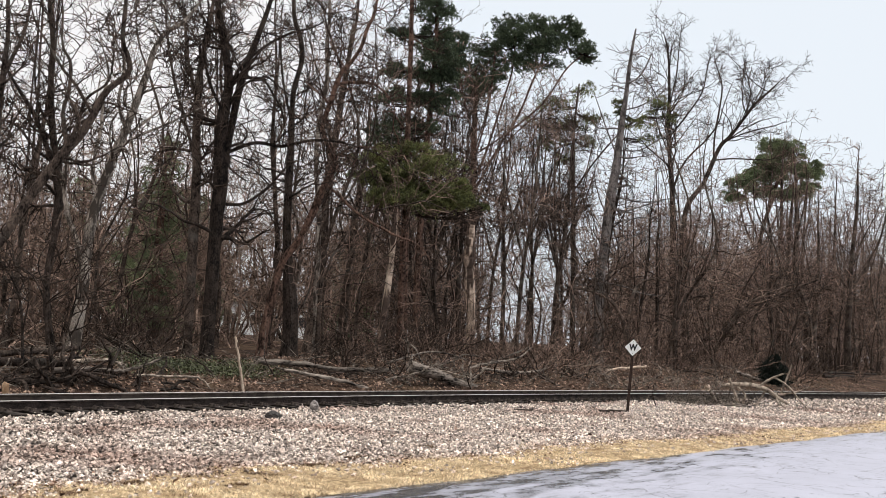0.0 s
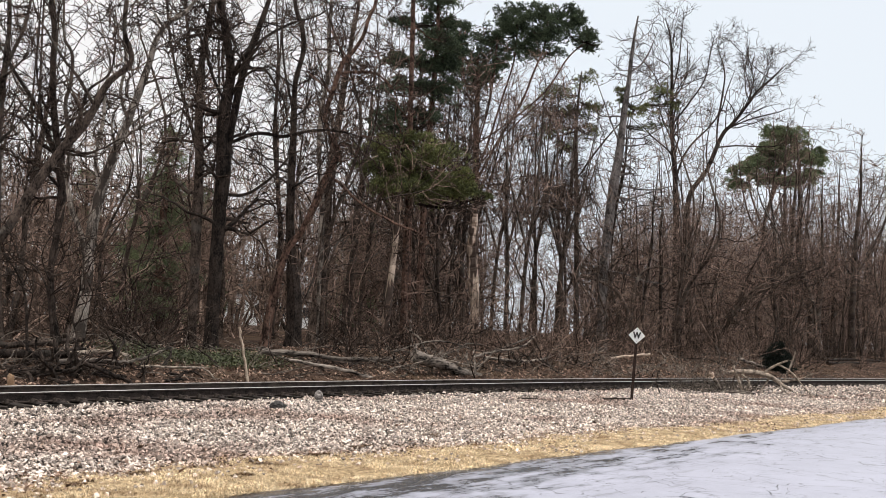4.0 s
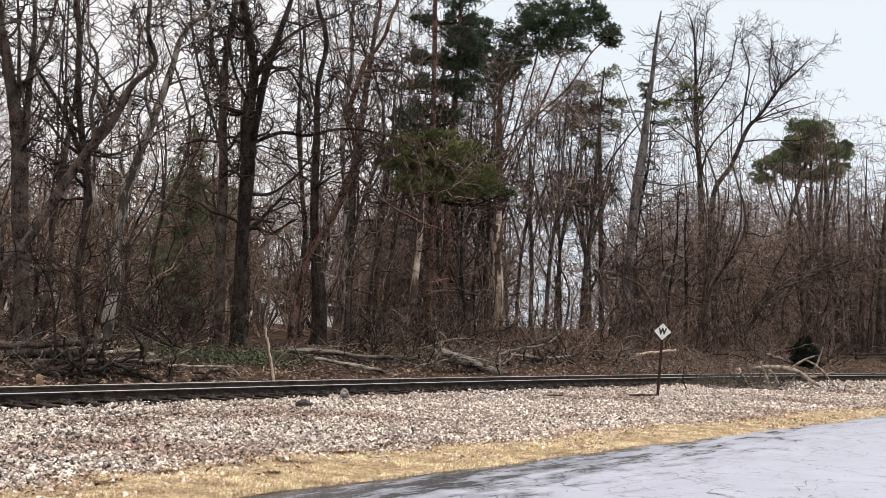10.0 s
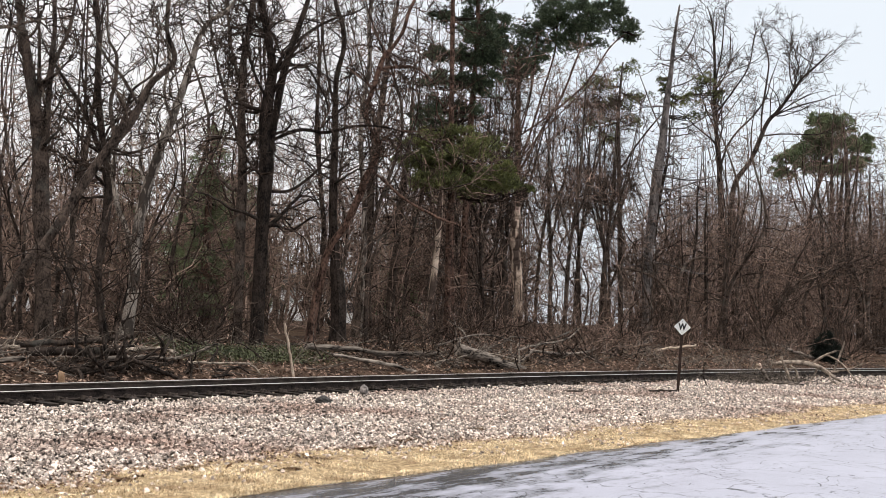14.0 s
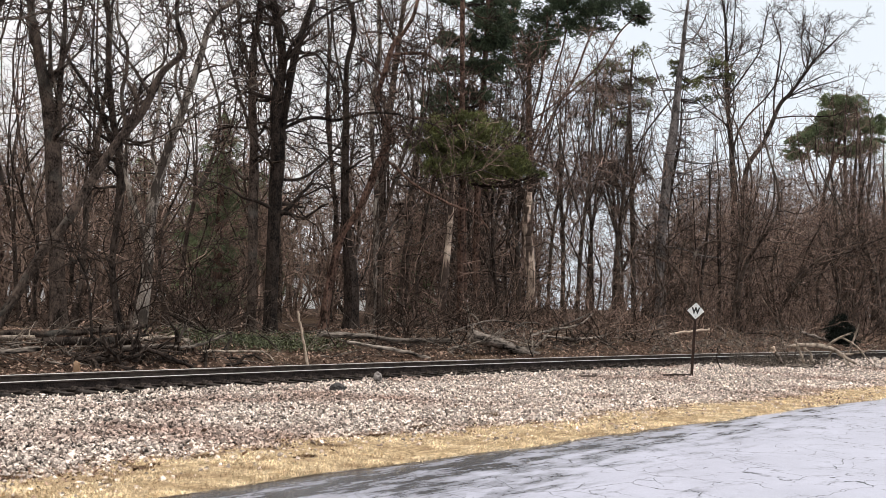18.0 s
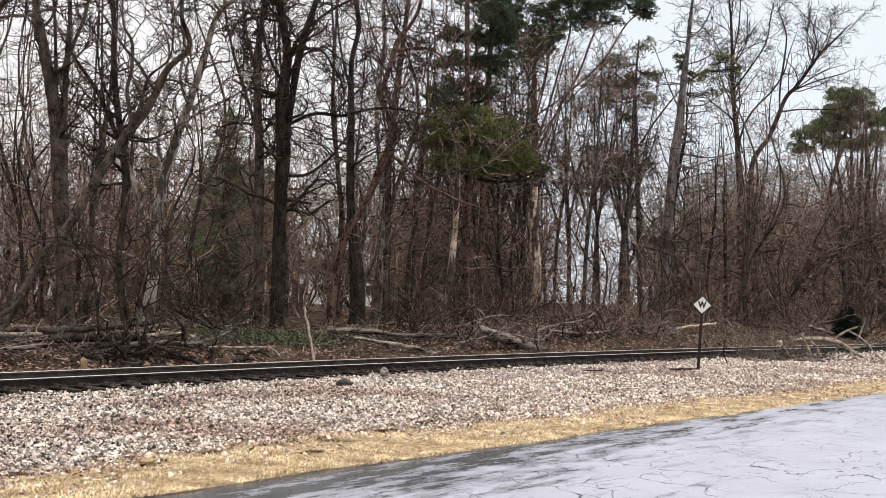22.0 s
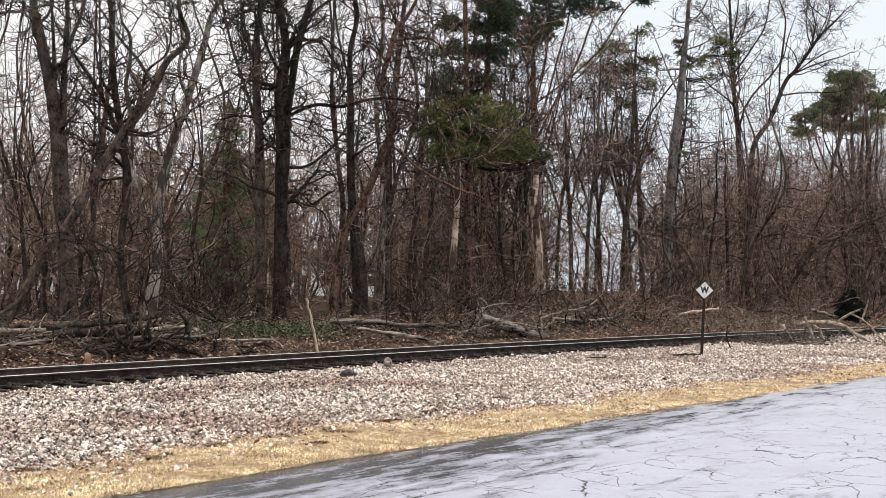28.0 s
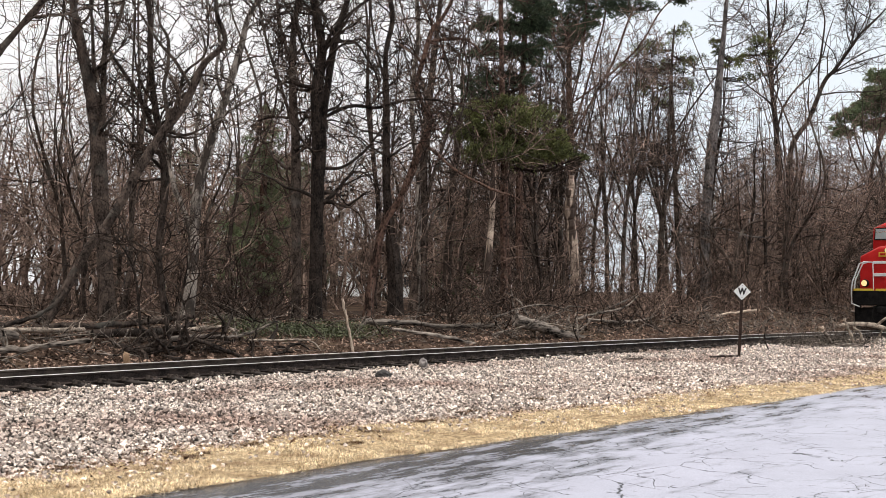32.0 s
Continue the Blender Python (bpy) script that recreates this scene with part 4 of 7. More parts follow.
bare_tree(50.91, 27.78, [[(0.02, 0.06, 0.244), (-0.04, 1.74, 0.233), (-0.06, 4.37, 0.222), (0.1, 6.43, 0.212), (0.22, 8.2, 0.224), (0.45, 9.98, 0.213), (0.58, 11.47, 0.18), (0.73, 13.26, 0.136), (0.86, 14.45, 0.103), (0.92, 15.41, 0.091), (1.03, 16.55, 0.069), (1.2, 17.82, 0.035)], [(0.93, 15.23, 0.042), (1.5, 15.47, 0.042), (1.83, 15.89, 0.034), (2.05, 16.43, 0.025)], [(0.53, 9.39, 0.049), (1.32, 8.88, 0.041), (2.33, 8.69, 0.033), (3.6, 8.93, 0.025)], [(0.28, 8.15, 0.049), (1.2, 8.23, 0.041), (2.9, 8.71, 0.025)], [(0.29, 7.85, 0.041), (1.78, 7.89, 0.033), (3.5, 7.64, 0.016)], [(0.16, 6.49, 0.049), (1.52, 6.91, 0.041), (2.65, 7.38, 0.025)], [(0.5, 10.28, 0.041), (1.06, 10.74, 0.033), (1.25, 11.33, 0.025)], [(0.58, 11.32, 0.041), (-0.1, 12.65, 0.033), (-0.41, 13.25, 0.025), (-0.79, 14.14, 0.017)], [(0.65, 11.92, 0.041), (1.67, 11.63, 0.033), (2.8, 12.09, 0.033), (3.92, 12.84, 0.017)], [(0.76, 13.92, 0.033), (1.6, 13.92, 0.033), (2.6, 14.4, 0.025), (3.29, 15.06, 0.017)], [(-0.08, 4.81, 0.041), (1.03, 4.41, 0.041), (2.19, 3.87, 0.033), (3.18, 3.76, 0.016)]], "tall grey dead snag with a broken top and drooping limbs", 21, bark=M_bark_snag, limbs=14, spread=(72, 102), reach=0.1, lift=-0.02, lo=0.15, name="dead_tree", fine=3, bits=2, wob=0.12)
bare_tree(64.66, 30, [[(0.01, 0.01, 0.327), (-0.16, 5.13, 0.273), (-0.29, 8.69, 0.192), (-0.48, 11.56, 0.165), (-0.71, 13.72, 0.138), (-0.84, 15.9, 0.111), (-0.9, 18.08, 0.084), (-1.07, 20.28, 0.056), (-1.46, 21.76, 0.021)], [(-0.83, 15.35, 0.061), (0.22, 16.55, 0.051), (1.16, 17.88, 0.041), (1.46, 19.51, 0.031), (1.71, 20.6, 0.016)], [(-0.87, 16.99, 0.051), (-0.5, 18.81, 0.041), (-0.38, 20.64, 0.031), (-0.28, 22.1, 0.016)], [(-0.48, 11.56, 0.071), (-0.03, 12.93, 0.061), (0.57, 13.8, 0.051), (1.52, 14.74, 0.051), (2.25, 15.81, 0.041), (2.56, 16.97, 0.031), (3.04, 18.4, 0.015)], [(-0.83, 15.53, 0.041), (-1.81, 17.73, 0.031), (-2.73, 18.84, 0.015)], [(0.22, 16.55, 0.041), (0.4, 17.71, 0.031), (0.16, 18.8, 0.031), (-0.02, 20.26, 0.016)], [(0.99, 17.7, 0.031), (1.85, 18.13, 0.021), (2.51, 18.95, 0.015)], [(-0.72, 14.08, 0.041), (-1.58, 15.9, 0.031), (-1.99, 18.1, 0.021), (-2.22, 19.93, 0.016)]], "tall tree with a fan of fine upright branches, leafless", 22, bark=M_bark_dark, fine=4, limbs=18, lo=0.4, spread=(20, 50), reach=0.22, wob=0.13, lift=0.03, bits=4)
bare_tree(69, 31, [[(-0, -0.01, 0.246), (-0.39, 6.3, 0.203), (-0.46, 10.27, 0.175), (0.66, 12.3, 0.146), (1.58, 14.66, 0.132), (2.29, 15.49, 0.103), (3.33, 17.01, 0.089), (3.78, 17.69, 0.074), (4.66, 18.51, 0.06), (5.64, 19.56, 0.022)], [(1.59, 14.47, 0.054), (1.48, 15.8, 0.054), (1.65, 17.71, 0.054), (1.66, 19.05, 0.044), (1.18, 20.4, 0.033), (0.98, 21.17, 0.016)], [(1.66, 17.52, 0.043), (2.5, 18.77, 0.033), (3.02, 19.6, 0.016)], [(2.39, 15.53, 0.054), (3.57, 15.94, 0.043), (5.07, 16.24, 0.033), (5.77, 16.54, 0.016)], [(3.54, 17.31, 0.043), (3.66, 18.64, 0.033), (3.19, 19.98, 0.022), (2.92, 20.82, 0.016)], [(3.78, 17.76, 0.033), (4.36, 19.2, 0.027), (4.27, 20.15, 0.016)], [(1.66, 18.93, 0.033), (1.91, 20.38, 0.022), (1.78, 21.35, 0.016)], [(1.34, 14.09, 0.054), (2.61, 14.09, 0.043), (4.4, 13.94, 0.032), (5.47, 14.06, 0.016)]], "tall tree arching over to one side, leafless", 23, bark=M_bark_dark, fine=4, limbs=16, lo=0.45, spread=(20, 50), reach=0.2, wob=0.13, lift=0.03, bits=4)
bare_tree(10.43, 23.5, [[(0, 0, .24), (.11, 2.84, .2), (.39, 4.91, .19), (.86, 6.05, .17), (1.59, 7.11, .15), (2.15, 8.05, .12), (3.0, 10, .05)], [(.19, 3.68, .16), (-.1, 6.45, .13), (-.03, 8.28, .09), (-.2, 11, .03)]], "grey tree with a thick limb leaning over the bank", 24, limbs=10, lo=0.5, slim=0.42)

# dark saplings in front of the log pile
bare_tree(14.21, 22.01, [[(0, 0.21, 0.06), (-0.06, 0.93, 0.06), (-0.13, 1.57, 0.053), (-0.26, 2.02, 0.047), (-0.44, 2.34, 0.033), (-0.6, 2.53, 0.02)], [(-0.12, 1.51, 0.033), (-0.01, 1.96, 0.027), (-0.07, 2.48, 0.013)]], "slender dark crooked sapling growing through a log pile", 81, bark=M_bark_dark, limbs=5, fine=2, bits=2, lo=0.3, reach=0.16, slim=0.5, name="sapling")
bare_tree(14.73, 21.67, [[(0.03, 0.23, 0.054), (-0.11, 0.87, 0.053), (-0.24, 1.65, 0.053), (-0.25, 2.29, 0.047), (-0.21, 2.94, 0.033), (-0.31, 3.59, 0.02)], [(-0.25, 2.23, 0.04), (-0.52, 2.55, 0.033), (-0.86, 2.64, 0.027), (-1.19, 2.58, 0.013)], [(-0.24, 2.42, 0.027), (-0.05, 2.82, 0.02), (0.18, 2.95, 0.013)]], "dark crooked sapling with an arching side branch", 82, bark=M_bark_dark, limbs=5, fine=2, bits=2, lo=0.3, reach=0.16, slim=0.5, name="sapling")
bare_tree(14.92, 21.54, [[(0.05, 0.23, 0.04), (0.14, 0.9, 0.04), (0.03, 1.42, 0.033), (0.14, 2.07, 0.027), (0.06, 2.59, 0.013)]], "thin dark sapling leaning over a log pile", 83, bark=M_bark_dark, limbs=5, fine=2, bits=2, lo=0.3, reach=0.16, slim=0.5, name="sapling")

# low trees that lean and arch over the brush
bare_tree(58.41, 24.5, [[(0, 0, .254), (.17, 1.76, .231), (.62, 2.86, .208), (1.41, 3.59, .185), (2.57, 4.15, .139), (3.86, 4.81, .115), (5.28, 5.45, .069)], [(1.41, 3.59, .115), (1.53, 4.9, .092), (2.23, 6.46, .046)]], "dark low tree bent over to one side, leafless", 25, limbs=14, lo=0.2, reach=0.28, slim=0.52)
bare_tree(50.03, 25.5, [[(0, 0, .246), (-.24, 1.77, .225), (-.91, 3.15, .184), (-1.9, 3.68, .123), (-2.88, 3.87, .082)], [(-.33, 2.19, .164), (.03, 4.02, .143), (.84, 4.55, .102), (2.07, 4.37, .061)]], "dark low tree with two level limbs, leafless", 26, limbs=12, lo=0.2, reach=0.3, slim=0.52)
bare_tree(56.96, 24.0, [[(0, 0, .225), (.29, 1.59, .203), (1.29, 3.39, .158), (2.7, 4.43, .113), (4.09, 5.02, .068)], [(.23, 1.44, .135), (-.72, 3.09, .113), (-1.59, 4.61, .068)]], "dark low forked tree leaning over brush, leafless", 27, limbs=14, lo=0.2, reach=0.3, slim=0.52)

# slim trees on clear stems, their crowns high over the gap behind the sign
for i, (vx, vy, vh) in enumerate([(45.3, 29.2, 13.5), (41.6, 30.0, 12.0), (38.6, 29.4, 12.0), (47.5, 31.5, 13.5), (43.0, 32.0, 13.0), (50.6, 30.4, 13.0), (53.5, 31.8, 14.5), (48.4, 29.0, 12.5), (55.0, 34.5, 15.0), (52.0, 35.5, 15.0), (58.5, 37.0, 16.0), (61.0, 36.0, 16.0)]):
    k = (1, -1, .7, -.6, 1.2)[i % 5]
    bare_tree(vx, vy, [[(0, 0, .11), (.1 * k, vh * .3, .09), (.5 * k, vh * .6, .06), (.7 * k, vh, .015)], [(.2 * k, vh * .40, .06), (-.8 * k, vh * .62, .045), (-1.7 * k, vh * .95, .012)], [(.3 * k, vh * .46, .055), (1.3 * k, vh * .65, .04), (2.2 * k, vh * .9, .012)]], "slim tree with a high crown of fine red-brown twigs, leafless", 500 + i, twig=(M_twig, M_twig_red)[i % 3 == 0], limbs=15, fine=6, lo=0.52, spread=(25, 75), reach=0.2, wob=0.2, lift=0.03)

# the pines
evergreen(35.07, 27.88, [[(-0.06, -0, 0.147), (-0.22, 3.76, 0.138), (-0.31, 6.29, 0.129), (-0.39, 8.61, 0.11), (-0.46, 10.71, 0.091), (-0.54, 13.06, 0.081), (-0.64, 15.66, 0.052), (-0.67, 17.57, 0.021)]],
          [((0.44, -1.19, 6.84), (1.37, 1.1, 0.1587), 461), ((-0.69, -2.57, 6.39), (1.03, 0.82, 0.1587), 499), ((1.49, -1.67, 6.6), (0.73, 0.59, 0.1863), 286), ((-1.41, -1.97, 7.17), (0.8, 0.64, 0.1449), 306), ((-0.27, -1.94, 7.45), (1.37, 1.1, 0.1242), 241), ((-1.9, -1.86, 7.84), (0.69, 0.55, 0.1104), 142), ((0.86, -2.41, 7.85), (1.03, 0.82, 0.1449), 148), ((-1, -1.87, 8.23), (0.69, 0.55, 0.0966), 130), ((0.15, -2.06, 8.4), (0.69, 0.55, 0.0759), 58), ((-2.11, -0.8, 7.37), (0.46, 0.37, 0.0759), 96), ((1.85, -1.73, 6.27), (0.57, 0.46, 0.1242), 120), ((0.7, -1.91, 6.22), (0.91, 0.73, 0.1104), 153), ((2.77, -1.88, 6.2), (0.27, 0.22, 0.0621), 21), ((1.93, -2.0, 7.04), (0.32, 0.26, 0.1242), 75)],
          "tall pine with olive needle boughs at mid height", 31, needle=M_needle_olive, spike=0.15, wide=0.014, dead=9, lo=0.5, bough_r=0.02)
evergreen(36.65, 28.63, [[(0.02, 0.03, 0.163), (-0.08, 3.98, 0.153), (-0.07, 7.58, 0.134), (0.04, 10.49, 0.115), (0.11, 12.93, 0.095), (0.09, 14.89, 0.074), (-0.03, 17.85, 0.033)]],
          [((0.13, 0.61, 14.15), (0.759, 0.53, 0.495), 272), ((0.05, -0.77, 13.05), (0.8165, 0.57, 0.42), 255), ((0.45, 0.13, 12.21), (0.6785, 0.47, 0.42), 204), ((-0.39, -0.17, 12.17), (0.6785, 0.47, 0.36), 170), ((-1.48, -0.14, 12.37), (0.6785, 0.47, 0.285), 153), ((-1.44, -0.06, 13.96), (0.598, 0.42, 0.285), 119), ((-1.55, -0.61, 11.15), (0.8165, 0.57, 0.285), 153), ((-0.11, -0.07, 11.21), (0.9545, 0.66, 0.315), 187), ((0.62, -0.26, 11.12), (0.6785, 0.47, 0.36), 153), ((1, 1, 13.45), (0.4945, 0.34, 0.42), 153), ((0.08, 0.07, 15.13), (0.9545, 0.66, 0.495), 255), ((-0.32, -0.11, 16.1), (1.0925, 0.76, 0.54), 255), ((-1.63, -0.08, 10.17), (0.8165, 0.57, 0.285), 119), ((-0.3, -0.2, 9.99), (0.6785, 0.47, 0.285), 102), ((-1.96, -0.32, 9.55), (1.0925, 0.76, 0.285), 119), ((0.79, -0.12, 12.71), (0.598, 0.42, 0.42), 187)],
          "tall pine with dark ragged crown", 32, spike=0.14, wide=0.018, dead=12, lo=0.25)
evergreen(48.67, 34, [[(-0.14, 0, 0.204), (-0.31, 3.25, 0.205), (-0.49, 6.29, 0.194), (-0.55, 9.35, 0.184), (-0.65, 11.81, 0.162), (-0.68, 13.97, 0.116), (-0.77, 15.53, 0.07)], [(-0.44, 9.66, 0.059), (0.15, 11.53, 0.059), (0.69, 13.55, 0.051), (1.22, 15.59, 0.051), (1.3, 17.46, 0.035)], [(-0.37, 9.35, 0.067), (0.62, 11.39, 0.059), (1.76, 13.43, 0.06), (2.31, 15, 0.051), (2.86, 16.57, 0.043), (2.96, 18.13, 0.026)], [(0.47, 11.23, 0.051), (1.94, 12.51, 0.051), (3.41, 14.1, 0.051), (4.26, 15.83, 0.043), (4.99, 16.63, 0.035), (5.59, 16.96, 0.017)], [(-0.6, 10.58, 0.051), (-0.96, 12.72, 0.042), (-1.51, 14.88, 0.043), (-1.65, 16.75, 0.026)], [(-0.56, 11.19, 0.051), (-0.06, 13.06, 0.043), (0.17, 14.93, 0.043), (0.24, 17.12, 0.026)], [(-0.39, 9.97, 0.042), (1.35, 12.03, 0.034), (2.82, 13.47, 0.026), (3.7, 14.42, 0.017)]],
          [((-0.86, 0.61, 15.37), (1.27, 1.02, 1.09), 560), ((-1.66, -0.77, 17), (0.61, 0.48, 0.42), 130), ((-0.21, 0.13, 16.79), (0.85, 0.68, 0.61), 200), ((1.13, -0.17, 17.92), (1.27, 1.02, 0.61), 380), ((2.65, -0.14, 18.18), (1.09, 0.87, 0.48), 300), ((1.65, -0.06, 16.22), (0.97, 0.78, 0.36), 220), ((3.05, -0.61, 17.14), (1.15, 0.92, 0.42), 300), ((4.24, -0.07, 18.1), (0.79, 0.63, 0.61), 260), ((4.76, -0.26, 17.18), (0.97, 0.78, 0.3), 200), ((5.29, 1, 16.76), (0.55, 0.44, 0.18), 70), ((-0.13, 0.07, 14.77), (0.73, 0.58, 0.48), 180), ((2.88, -0.11, 16.1), (0.91, 0.73, 0.24), 110), ((0.61, -0.08, 15.57), (0.61, 0.48, 0.42), 130), ((2.23, -0.2, 17.02), (0.73, 0.58, 0.36), 150), ((0.86, -0.32, 16.98), (0.79, 0.63, 0.42), 180)],
          "vase-shaped pine with a flat dark green crown", 33, spike=0.15, wide=0.02, dead=14)
evergreen(84.7, 34.4, [[(2.05, 0.08, 0.175), (1.87, 8.09, 0.158), (2.11, 10.79, 0.158), (2.82, 13.5, 0.141), (3.21, 15.3, 0.124), (3.34, 17.11, 0.089), (3.02, 18.24, 0.036)], [(2.12, 10.34, 0.077), (0.99, 13.03, 0.065), (0.73, 14.85, 0.039)], [(2.9, 13.95, 0.065), (4.36, 14.85, 0.052), (5.39, 15.84, 0.026)]],
          [((2.73, 0.61, 17.93), (1.31, 1.04, 0.525), 323), ((3.89, -0.77, 17.47), (1.17, 0.93, 0.525), 285), ((2.63, 0.13, 16.66), (1.77, 1.42, 0.525), 418), ((4.63, -0.17, 16.43), (0.93, 0.75, 0.525), 209), ((5.6, -0.14, 15.84), (1.21, 0.97, 0.4625), 285), ((1.58, -0.06, 15.53), (1.4, 1.12, 0.525), 323), ((0.52, -0.61, 14.76), (1.17, 0.93, 0.4625), 209), ((3.29, -0.07, 15.53), (1.4, 1.12, 0.4125), 228), ((5, -0.26, 14.41), (1.68, 1.34, 0.4125), 304), ((2.03, 1, 14.49), (1.4, 1.12, 0.4125), 228), ((-0.11, 0.07, 13.71), (1.03, 0.82, 0.35), 133), ((6.22, -0.11, 16.56), (0.37, 0.3, 0.35), 57), ((3.74, -0.08, 13.95), (1.17, 0.93, 0.35), 152)],
          "round-crowned pine, green, standing apart at the edge", 34, needle=M_needle_far, spike=0.22, wide=0.03, dead=10)
evergreen(56.5, 30.5, [[(-1.73, -0.09, 0.16), (-1.87, 3.95, 0.148), (-2.06, 8.84, 0.136), (-2.24, 12.14, 0.112), (-2.26, 13.8, 0.088), (-2.09, 16.46, 0.038)], [(-2.12, 10.49, 0.055), (-0.67, 12.49, 0.046), (0.89, 14.16, 0.037), (2.3, 14.99, 0.018)]],
          [((-1.92, 0.61, 16.19), (0.82, 0.66, 0.39), 60), ((-3.52, -0.77, 15.05), (1.31, 1.05, 0.26), 90), ((-2.34, 0.13, 14.19), (0.92, 0.73, 0.26), 60), ((-1.06, -0.17, 14.54), (0.82, 0.66, 0.26), 60), ((0.27, -0.14, 15.41), (0.39, 0.31, 0.59), 70), ((-4.31, -0.06, 14.27), (0.92, 0.73, 0.33), 50), ((-3.28, -0.61, 12.95), (1.18, 0.94, 0.39), 70), ((2.45, -0.07, 15.23), (0.72, 0.58, 0.46), 80), ((1.84, -0.26, 14.33), (0.66, 0.52, 0.33), 50), ((-1.66, 1, 13.3), (0.98, 0.79, 0.33), 50), ((-2.6, 0.07, 12.13), (0.98, 0.79, 0.26), 40), ((0.89, -0.11, 14.16), (0.66, 0.52, 0.26), 40), ((3.1, -0.08, 14.51), (0.49, 0.39, 0.33), 40), ((2.19, -0.2, 13.35), (0.66, 0.52, 0.26), 30)],
          "thin-crowned pine, sparse green needles", 37, bark=M_bark, needle=M_needle_olive, bough_r=0.026, full=4, spike=0.15, wide=0.014, dead=22)
evergreen(55.7, 20.3, [[(0, 0, .08), (0, .8, .05), (0, 1.7, .015)]],
          [((0, 0, .5), (.66, .6, .22), 320), ((0, 0, .85), (.55, .5, .22), 260), ((0, 0, 1.15), (.38, .36, .2), 160), ((0, 0, 1.42), (.2, .2, .18), 70), ((0, 0, .28), (.66, .6, .15), 200)],
          "small dark young fir at the edge of the wood", 35, needle=M_needle_fir, spike=0.2, wide=0.016, dead=4, name="fir_tree")
evergreen(30.5, 38.0, [[(0, 0, .22), (0, 5, .15), (0, 9.6, .02)]],
          [((0, 0, 8.8), (.42, .42, .5), 70), ((0, 0, 7.9), (.75, .75, .5), 110), ((0, 0, 6.9), (1.05, 1.05, .5), 150), ((.1, 0, 5.9), (1.3, 1.3, .5), 180), ((0, 0, 4.9), (1.55, 1.5, .5), 200), ((0, 0, 3.8), (1.75, 1.7, .5), 220), ((0, 0, 2.7), (1.9, 1.8, .5), 220), ((0, 0, 1.6), (1.9, 1.8, .5), 200)],
          "conical spruce standing back in the wood", 36, needle=M_needle_far, full=2, spike=0.22, name="spruce_tree", dead=8)
for i, (sx, sy, sc) in enumerate([(37, 46, .6), (50, 43.5, .58), (45, 58, .8), (48, 57, .85), (52, 60, .85), (40, 57, .8), (49, 61, .9), (65, 58, .8)]):
    copy_thing(bpy.data.objects["spruce_tree"], pose(sx, sy, float(ground_z(sx, sy)) - 0.1, 0, 0, 47 * i) @ Matrix.Diagonal((sc * 1.55, sc * 1.55, sc * 1.3, 1)))


def glimpse(az):
    """Ways through the wood along which the houses behind it show."""
    return ((az > 0.808) & (az < 0.822)) | ((az > 0.761) & (az < 0.774))


